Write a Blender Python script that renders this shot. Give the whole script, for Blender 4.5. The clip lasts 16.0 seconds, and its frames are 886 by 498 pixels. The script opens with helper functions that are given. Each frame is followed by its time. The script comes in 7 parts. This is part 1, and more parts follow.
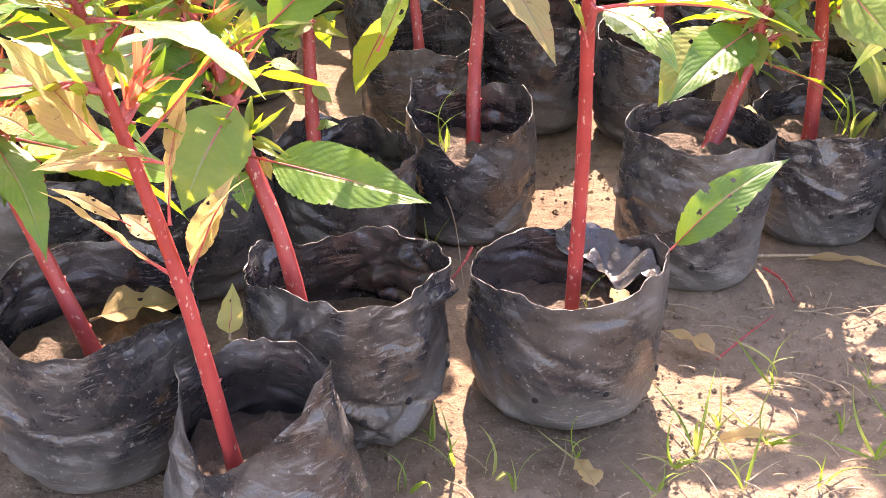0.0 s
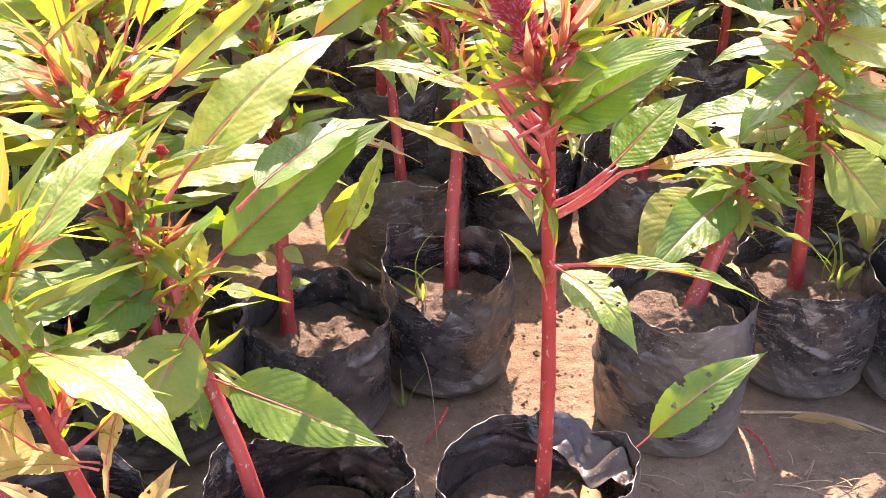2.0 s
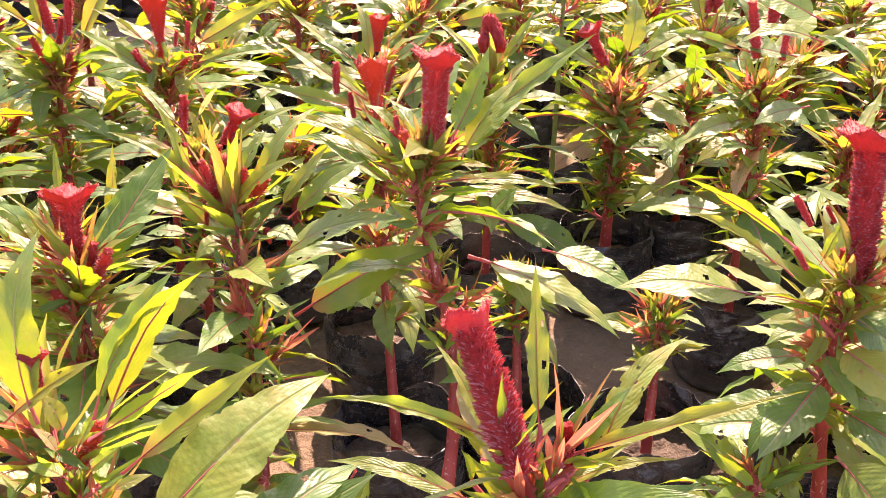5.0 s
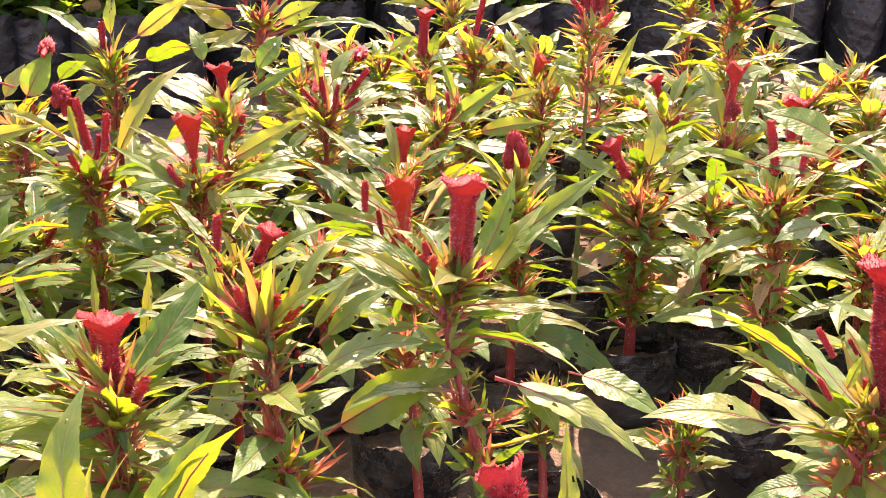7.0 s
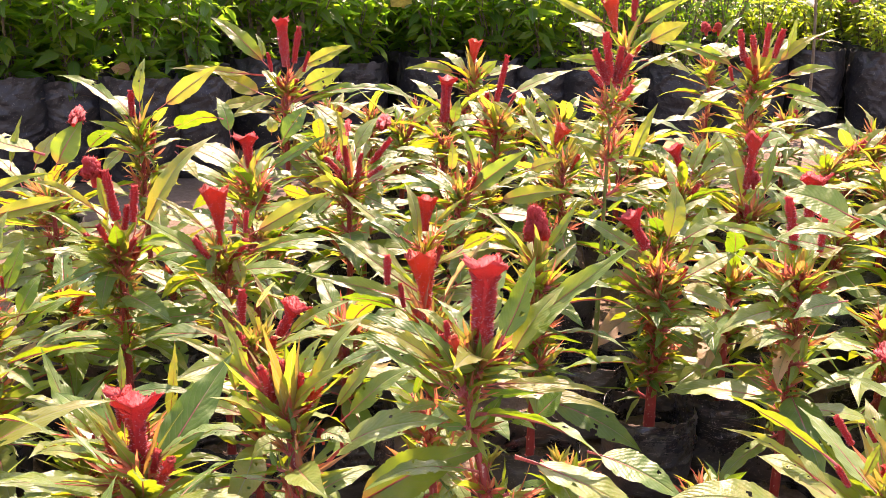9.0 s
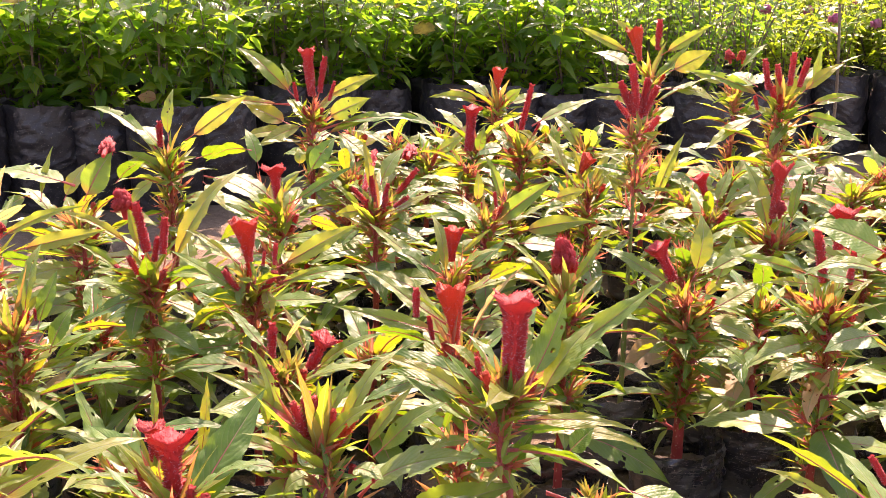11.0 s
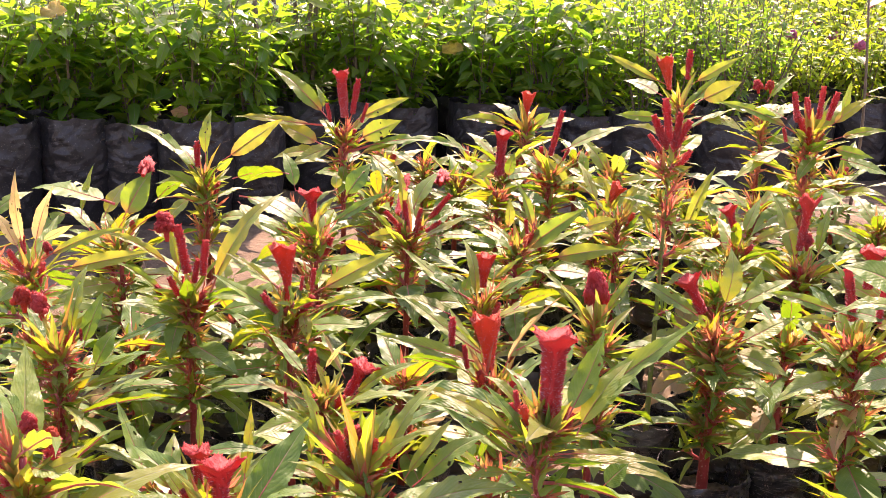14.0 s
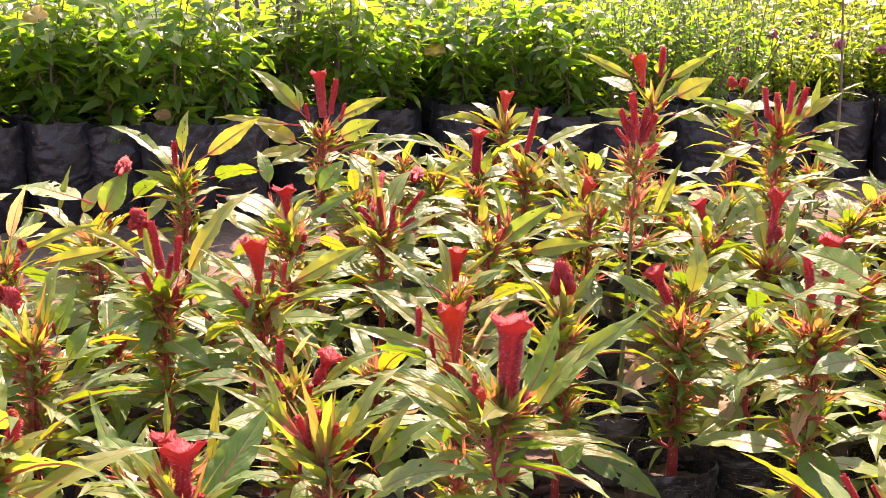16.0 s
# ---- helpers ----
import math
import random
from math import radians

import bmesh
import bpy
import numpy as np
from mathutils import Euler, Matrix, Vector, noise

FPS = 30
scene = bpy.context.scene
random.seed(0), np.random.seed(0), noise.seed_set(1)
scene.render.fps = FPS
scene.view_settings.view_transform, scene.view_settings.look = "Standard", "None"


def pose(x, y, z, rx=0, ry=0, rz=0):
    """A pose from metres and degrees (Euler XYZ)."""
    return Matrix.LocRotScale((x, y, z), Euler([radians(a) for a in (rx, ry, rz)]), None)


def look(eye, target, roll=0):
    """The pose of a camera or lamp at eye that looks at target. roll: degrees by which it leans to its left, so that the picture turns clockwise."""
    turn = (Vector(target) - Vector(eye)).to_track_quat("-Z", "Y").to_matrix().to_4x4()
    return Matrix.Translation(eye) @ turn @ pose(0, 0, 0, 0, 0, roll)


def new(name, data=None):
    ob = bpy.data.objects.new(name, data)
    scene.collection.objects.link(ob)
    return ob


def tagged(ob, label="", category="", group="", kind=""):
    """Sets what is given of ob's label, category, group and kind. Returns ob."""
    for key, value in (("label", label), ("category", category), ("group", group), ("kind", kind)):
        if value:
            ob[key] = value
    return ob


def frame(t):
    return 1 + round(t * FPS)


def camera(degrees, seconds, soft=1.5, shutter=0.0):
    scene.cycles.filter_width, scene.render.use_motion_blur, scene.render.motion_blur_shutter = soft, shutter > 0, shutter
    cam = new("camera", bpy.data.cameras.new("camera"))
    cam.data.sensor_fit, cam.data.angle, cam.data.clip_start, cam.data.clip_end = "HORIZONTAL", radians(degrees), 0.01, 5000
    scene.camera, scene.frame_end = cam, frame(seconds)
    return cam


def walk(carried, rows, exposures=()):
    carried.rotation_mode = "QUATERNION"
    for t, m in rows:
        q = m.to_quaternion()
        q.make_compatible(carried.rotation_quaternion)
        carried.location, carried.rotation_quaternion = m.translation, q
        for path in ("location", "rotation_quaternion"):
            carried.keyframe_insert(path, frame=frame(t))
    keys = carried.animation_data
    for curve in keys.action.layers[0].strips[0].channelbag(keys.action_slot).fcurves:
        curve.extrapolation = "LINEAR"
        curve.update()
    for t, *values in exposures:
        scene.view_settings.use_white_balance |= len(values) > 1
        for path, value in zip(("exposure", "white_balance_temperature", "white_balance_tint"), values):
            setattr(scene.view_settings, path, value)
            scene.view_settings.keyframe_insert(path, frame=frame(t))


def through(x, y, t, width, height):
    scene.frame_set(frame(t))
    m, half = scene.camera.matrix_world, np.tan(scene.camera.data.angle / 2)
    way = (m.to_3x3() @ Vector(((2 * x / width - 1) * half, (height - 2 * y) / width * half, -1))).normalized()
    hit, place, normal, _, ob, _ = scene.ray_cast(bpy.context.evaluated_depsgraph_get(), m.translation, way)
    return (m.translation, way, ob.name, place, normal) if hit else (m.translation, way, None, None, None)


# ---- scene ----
cam = camera(43.5, 16.0, 0.6)
PATH = [
    (0, (0.234, 0.096, 0.548), (0.064, 1.839, -0.417), 0.3),
    (0.5, (0.247, 0.101, 0.599), (0.064, 1.832, -0.386), 0.2),
    (1, (0.251, 0.113, 0.627), (0.069, 1.84, -0.365), 0.1),
    (1.5, (0.252, 0.156, 0.665), (0.07, 1.879, -0.334), 0.1),
    (2, (0.258, 0.204, 0.689), (0.069, 1.926, -0.31), 0.0),
    (2.5, (0.26, 0.235, 0.702), (0.073, 1.96, -0.292), 0.2),
    (3, (0.269, 0.26, 0.74), (0.084, 1.985, -0.254), 0.1),
    (3.5, (0.264, 0.273, 0.758), (0.084, 2.014, -0.209), 0.9),
    (4, (0.262, 0.294, 0.764), (0.082, 2.058, -0.162), 1.4),
    (4.5, (0.258, 0.305, 0.78), (0.059, 2.094, -0.091), 1.7),
    (5, (0.256, 0.304, 0.8), (0.036, 2.131, 0.018), 1.7),
    (5.2, (0.253, 0.298, 0.815), (0.029, 2.136, 0.06), 1.3),
    (7.3, (0.249, 0.293, 0.854), (-0.027, 2.172, 0.227), 1.3),
    (7.5, (0.254, 0.285, 0.862), (-0.029, 2.167, 0.248), 1.3),
    (8, (0.26, 0.282, 0.869), (-0.034, 2.17, 0.28), 1.3),
    (8.5, (0.253, 0.287, 0.87), (-0.047, 2.18, 0.3), 1.3),
    (9, (0.249, 0.286, 0.879), (-0.061, 2.181, 0.321), 1.2),
    (11.3, (0.233, 0.28, 0.895), (-0.118, 2.179, 0.375), 1.0),
    (11.5, (0.229, 0.274, 0.897), (-0.124, 2.172, 0.377), 1.1),
    (12, (0.217, 0.266, 0.917), (-0.141, 2.163, 0.395), 1.4),
    (12.5, (0.216, 0.267, 0.92), (-0.151, 2.163, 0.4), 1.6),
    (13, (0.216, 0.261, 0.918), (-0.153, 2.158, 0.403), 1.8),
    (13.5, (0.213, 0.256, 0.923), (-0.159, 2.153, 0.413), 1.9),
    (14, (0.214, 0.253, 0.927), (-0.162, 2.152, 0.423), 2.0),
    (14.5, (0.217, 0.253, 0.934), (-0.159, 2.152, 0.432), 2.0),
    (15, (0.222, 0.257, 0.931), (-0.154, 2.158, 0.437), 1.9),
    (15.5, (0.243, 0.25, 0.931), (-0.134, 2.151, 0.435), 1.7),
    (16, (0.258, 0.231, 0.917), (-0.11, 2.134, 0.423), 1.5),
]
EXPOSURES = [(0, 2.9, 8000, 34), (2.5, 2.55, 8300, 42), (5, 2.17, 8500, 44), (8, 2.05, 8400, 43), (16, 1.9, 8300, 45)]
walk(cam, [(t, look(eye, target, roll)) for t, eye, target, roll in PATH], EXPOSURES)

# ---- light ----
SUN = Vector((-0.05, 0.85, 1.0)).normalized()
world = bpy.data.worlds.new("world")
scene.world = world
world.use_nodes = True
wt = world.node_tree
sky = wt.nodes.new("ShaderNodeTexSky")
sky.sky_type = "NISHITA"
sky.sun_disc = False
sky.sun_elevation = math.asin(SUN.z)
sky.sun_rotation = math.atan2(SUN.x, SUN.y)
back = wt.nodes["Background"]
back.inputs["Strength"].default_value = 0.15
wt.links.new(sky.outputs[0], back.inputs["Color"])
sun_data = bpy.data.lights.new("sun", "SUN")
sun_data.energy = 4.0
sun_data.angle = radians(0.6)
sun_data.color = (1.0, 0.94, 0.84)
sun = new("sun", sun_data)
sun.matrix_world = Matrix.Translation((2, 2, 6)) @ (-SUN).to_track_quat("-Z", "Y").to_matrix().to_4x4()

# ---- materials ----
class Nodes:
    """A short way to write node materials."""

    def __init__(self, name):
        self.mat = bpy.data.materials.new(name)
        self.mat.use_nodes = True
        self.t = self.mat.node_tree
        self.bsdf = self.t.nodes["Principled BSDF"]
        self.out = self.t.nodes["Material Output"]

    def add(self, kind, **values):
        n = self.t.nodes.new("ShaderNode" + kind)
        for key, value in values.items():
            n.inputs[key.replace("_", " ")].default_value = value
        return n

    def link(self, a, b):
        self.t.links.new(a, b)

    def coords(self, which="Object", scale=(1, 1, 1)):
        c = self.add("TexCoord")
        m = self.add("Mapping")
        m.inputs["Scale"].default_value = scale
        self.link(c.outputs[which], m.inputs["Vector"])
        return m.outputs["Vector"]

    def noise(self, vec, scale, detail=4.0, rough=0.55):
        n = self.add("TexNoise", Scale=scale, Detail=detail, Roughness=rough)
        self.link(vec, n.inputs["Vector"])
        return n.outputs["Fac"]

    def ramp(self, fac, stops):
        r = self.add("ValToRGB")
        els = r.color_ramp.elements
        while len(els) < len(stops):
            els.new(0.5)
        for e, (p, c) in zip(els, stops):
            e.position = p
            e.color = (*c, 1) if len(c) == 3 else c
        self.link(fac, r.inputs["Fac"])
        return r.outputs["Color"]

    def level(self, fac, a, b, lo=0.0, hi=1.0):
        m = self.add("MapRange")
        for key, v in (("From Min", a), ("From Max", b), ("To Min", lo), ("To Max", hi)):
            m.inputs[key].default_value = v
        self.link(fac, m.inputs["Value"])
        return m.outputs["Result"]

    def mix(self, fac, a, b, blend="MIX"):
        m = self.t.nodes.new("ShaderNodeMix")
        m.data_type = "RGBA"
        m.blend_type = blend
        ins = (m.inputs[0], m.inputs[6], m.inputs[7])
        for sock, v in zip(ins, (fac, a, b)):
            if isinstance(v, bpy.types.NodeSocket):
                self.link(v, sock)
            elif isinstance(v, tuple):
                sock.default_value = (*v, 1)
            else:
                sock.default_value = v
        return m.outputs[2]

    def math(self, op, a, b=0.0):
        m = self.t.nodes.new("ShaderNodeMath")
        m.operation = op
        for sock, v in zip(m.inputs, (a, b)):
            if isinstance(v, bpy.types.NodeSocket):
                self.link(v, sock)
            else:
                sock.default_value = v
        return m.outputs[0]

    def bump(self, height, strength, distance):
        b = self.add("Bump", Strength=strength, Distance=distance)
        self.link(height, b.inputs["Height"])
        self.link(b.outputs["Normal"], self.bsdf.inputs["Normal"])
        return b.outputs["Normal"]

    def set(self, color=None, rough=None, **values):
        for key, v in (("Base Color", color), ("Roughness", rough)):
            if isinstance(v, bpy.types.NodeSocket):
                self.link(v, self.bsdf.inputs[key])
            elif v is not None:
                self.bsdf.inputs[key].default_value = (*v, 1) if isinstance(v, tuple) else v
        for key, v in values.items():
            self.bsdf.inputs[key.replace("_", " ")].default_value = v
        return self.mat

    def translucent(self, color, amount, normal=None):
        tr = self.add("BsdfTranslucent")
        if isinstance(color, bpy.types.NodeSocket):
            self.link(color, tr.inputs["Color"])
        else:
            tr.inputs["Color"].default_value = (*color, 1)
        if normal is not None:
            self.link(normal, tr.inputs["Normal"])
        mx = self.add("MixShader", Fac=amount)
        self.link(self.bsdf.outputs[0], mx.inputs[1])
        self.link(tr.outputs[0], mx.inputs[2])
        self.link(mx.outputs[0], self.out.inputs["Surface"])


def leaf_material(name, face, through, rib, rib_width, rough, amount, vein=0.35, base_tint=None, spots=None):
    """A leaf: colour stops over the random hue, a coloured midrib, side veins, blotches and light that shines through."""
    k = Nodes(name)
    info = k.add("ObjectInfo")
    geo = k.add("NewGeometry")
    uv = k.add("TexCoord")
    sep = k.add("SeparateXYZ")
    k.link(uv.outputs["UV"], sep.inputs[0])
    across = k.math("ABSOLUTE", k.math("SUBTRACT", sep.outputs["X"], 0.5))
    along = sep.outputs["Y"]
    rnd = k.math("FRACT", k.math("ADD", info.outputs["Random"], geo.outputs["Random Per Island"]))
    blotch = k.noise(k.coords("Object", (0.3, 1, 1)), 6.0, 4.0)
    hue = k.math("ADD", k.math("MULTIPLY", rnd, 0.75), k.level(blotch, 0.35, 0.7, -0.05, 0.3))
    col = k.ramp(hue, face)
    thr = k.ramp(hue, through)
    slant = k.math("SUBTRACT", k.math("MULTIPLY", along, 13.0), k.math("MULTIPLY", k.math("POWER", across, 1.35), 9.0))
    slant = k.math("ADD", slant, k.math("MULTIPLY", k.noise(uv.outputs["UV"], 7.0, 2.0), 0.15))
    wave = k.math("ABSOLUTE", k.math("SUBTRACT", k.math("FRACT", slant), 0.5))
    veins = k.level(wave, 0.0, 0.09, 1.0, 0.0)
    col = k.mix(k.math("MULTIPLY", veins, vein), col, (0.30, 0.36, 0.16))
    thr = k.mix(k.math("MULTIPLY", veins, vein), thr, (0.25, 0.22, 0.02))
    if base_tint:
        near = k.level(along, 0.0, 0.20, 0.7, 0.0)
        col = k.mix(near, col, base_tint)
        thr = k.mix(near, thr, base_tint)
    if spots:
        dots = k.level(k.noise(k.coords("Object", (0.3, 1, 1)), 34.0, 2.0), 0.66, 0.72, 0.0, 0.8)
        col = k.mix(dots, col, spots)
        thr = k.mix(dots, thr, spots)
    mid = k.level(across, rib_width * 0.4, rib_width, 1.0, 0.0)
    rib_col = k.mix(k.level(k.math("ADD", along, k.math("MULTIPLY", rnd, 0.5)), 0.25, 0.85), rib, (0.30, 0.33, 0.13))
    col = k.mix(mid, col, rib_col)
    thr = k.mix(mid, thr, rib_col)
    net = k.add("TexVoronoi", Scale=1.0)
    stretch = k.add("Mapping")
    stretch.inputs["Scale"].default_value = (17, 40, 1)
    k.link(uv.outputs["UV"], stretch.inputs["Vector"])
    k.link(stretch.outputs[0], net.inputs["Vector"])
    blister = k.level(net.outputs["Distance"], 0.0, 0.7, 0.05, 0.0)
    shade = k.level(net.outputs["Distance"], 0.25, 0.65, 0.0, 0.12)
    relief = k.math("ADD", k.math("MULTIPLY", wave, 0.14), k.math("ADD", k.math("MULTIPLY", k.noise(k.coords("Object", (0.3, 1, 1)), 14.0, 3.0), 0.5), k.level(across, 0.0, 0.06, -0.5, 0.0)))
    relief = k.math("ADD", relief, blister)
    k.bump(relief, 0.42, 0.006)
    col = k.mix(shade, col, tuple(c * 0.5 for c in face[0][1]))
    k.set(col, rough, Specular_IOR_Level=0.5)
    k.translucent(thr, amount)
    return k.mat


LEAF = leaf_material(
    "celosia_leaf",
    [(0.0, (0.045, 0.125, 0.022)), (0.35, (0.085, 0.19, 0.030)), (0.7, (0.15, 0.235, 0.042)), (0.95, (0.25, 0.26, 0.055))],
    [(0.0, (0.15, 0.33, 0.012)), (0.35, (0.27, 0.43, 0.014)), (0.7, (0.44, 0.46, 0.018)), (0.95, (0.56, 0.45, 0.025))],
    (0.46, 0.13, 0.13), 0.022, 0.44, 0.36, 0.3)
YOUNG = leaf_material(
    "young_leaf",
    [(0.0, (0.085, 0.175, 0.03)), (0.5, (0.15, 0.21, 0.035)), (0.95, (0.22, 0.225, 0.045))],
    [(0.0, (0.28, 0.46, 0.03)), (0.5, (0.42, 0.50, 0.035)), (0.95, (0.55, 0.49, 0.045))],
    (0.46, 0.10, 0.08), 0.03, 0.36, 0.52, 0.3, (0.50, 0.12, 0.06))
BRACT = leaf_material(
    "rosette_leaf",
    [(0.0, (0.09, 0.18, 0.032)), (0.5, (0.18, 0.20, 0.04)), (0.95, (0.40, 0.14, 0.055))],
    [(0.0, (0.28, 0.38, 0.04)), (0.5, (0.48, 0.36, 0.05)), (0.95, (0.64, 0.25, 0.07))],
    (0.48, 0.08, 0.07), 0.05, 0.4, 0.44, 0.15, (0.50, 0.08, 0.05))
OLD = leaf_material(
    "withering_leaf",
    [(0.0, (0.28, 0.28, 0.09)), (0.5, (0.38, 0.27, 0.12)), (0.95, (0.46, 0.25, 0.16))],
    [(0.0, (0.55, 0.50, 0.12)), (0.5, (0.64, 0.44, 0.16)), (0.95, (0.64, 0.34, 0.22))],
    (0.40, 0.10, 0.12), 0.03, 0.6, 0.5, 0.3, None, (0.24, 0.12, 0.05))
RED_SHOOT = leaf_material(
    "red_shoot",
    [(0.0, (0.26, 0.15, 0.05)), (0.4, (0.42, 0.10, 0.065)), (0.95, (0.50, 0.07, 0.06))],
    [(0.0, (0.60, 0.36, 0.08)), (0.4, (0.72, 0.20, 0.10)), (0.95, (0.76, 0.13, 0.10))],
    (0.5, 0.08, 0.07), 0.08, 0.42, 0.46, 0.05, (0.52, 0.07, 0.055))
SHRUB = leaf_material(
    "shrub_leaf",
    [(0.0, (0.035, 0.11, 0.028)), (0.5, (0.07, 0.17, 0.035)), (0.95, (0.16, 0.25, 0.05))],
    [(0.0, (0.12, 0.36, 0.02)), (0.5, (0.25, 0.50, 0.025)), (0.95, (0.46, 0.58, 0.03))],
    (0.16, 0.24, 0.06), 0.03, 0.22, 0.58, 0.2)
BRIGHT = leaf_material(
    "bright_shrub_leaf",
    [(0.0, (0.06, 0.16, 0.02)), (0.5, (0.14, 0.26, 0.03)), (0.95, (0.24, 0.33, 0.05))],
    [(0.0, (0.28, 0.52, 0.02)), (0.5, (0.50, 0.66, 0.03)), (0.95, (0.68, 0.72, 0.06))],
    (0.22, 0.32, 0.08), 0.03, 0.35, 0.5, 0.2)
GRASS = leaf_material(
    "grass_blade",
    [(0.0, (0.06, 0.15, 0.02)), (0.5, (0.12, 0.22, 0.03)), (0.95, (0.36, 0.34, 0.12))],
    [(0.0, (0.25, 0.45, 0.03)), (0.5, (0.42, 0.55, 0.05)), (0.95, (0.60, 0.52, 0.20))],
    (0.2, 0.3, 0.08), 0.08, 0.45, 0.4, 0.0)


def stem_material(name, a, b, pale, amount=0.12):
    k = Nodes(name)
    v = k.coords("Object")
    col = k.ramp(k.noise(v, 26.0, 3.0), [(0.3, a), (0.7, b)])
    col = k.mix(k.level(k.noise(k.coords("Object", (1, 1, 0.5)), 260.0, 2.0), 0.64, 0.70, 0.0, 0.75), col, pale)
    k.bump(k.noise(k.coords("Object", (1, 1, 0.12)), 420.0, 3.0), 0.25, 0.002)
    k.set(col, 0.42)
    k.translucent(col, amount)
    return k.mat


STEM = stem_material("celosia_stem", (0.29, 0.028, 0.028), (0.43, 0.062, 0.055), (0.55, 0.36, 0.28))
PETIOLE = stem_material("petiole", (0.48, 0.07, 0.09), (0.58, 0.16, 0.13), (0.6, 0.4, 0.3), 0.25)
WOOD = stem_material("woody_stem", (0.06, 0.04, 0.028), (0.14, 0.10, 0.06), (0.25, 0.2, 0.15), 0.0)
GREEN_STEM = stem_material("green_stem", (0.12, 0.17, 0.04), (0.20, 0.24, 0.06), (0.4, 0.25, 0.2), 0.2)


def flower_material(name, a, b, glow):
    k = Nodes(name)
    info = k.add("ObjectInfo")
    v = k.coords("Object")
    fac = k.math("ADD", k.math("MULTIPLY", info.outputs["Random"], 0.6), k.level(k.noise(v, 120.0, 3.0), 0.3, 0.7, 0.0, 0.4))
    col = k.ramp(fac, [(0.0, tuple(c * 0.55 for c in a)), (0.3, a), (0.9, b)])
    normal = k.bump(k.noise(v, 600.0, 3.0), 0.6, 0.003)
    k.set(col, 0.6, Sheen_Weight=0.12, Sheen_Roughness=0.4)
    k.bsdf.inputs["Sheen Tint"].default_value = (1, 0.7, 0.75, 1)
    k.translucent(glow, 0.34, normal)
    return k.mat


CRIMSON = flower_material("crimson_bloom", (0.48, 0.032, 0.034), (0.60, 0.065, 0.060), (0.95, 0.13, 0.10))
PALE_BRISTLE = flower_material("pale_bristle", (0.62, 0.16, 0.20), (0.74, 0.36, 0.38), (0.9, 0.4, 0.4))
ORANGE = flower_material("orange_bloom", (0.52, 0.040, 0.020), (0.62, 0.085, 0.03), (0.92, 0.14, 0.04))
PINK = flower_material("pink_bloom", (0.55, 0.10, 0.22), (0.62, 0.22, 0.36), (0.8, 0.3, 0.45))
YELLOW = flower_material("yellow_bloom", (0.62, 0.50, 0.10), (0.70, 0.55, 0.22), (0.85, 0.7, 0.2))


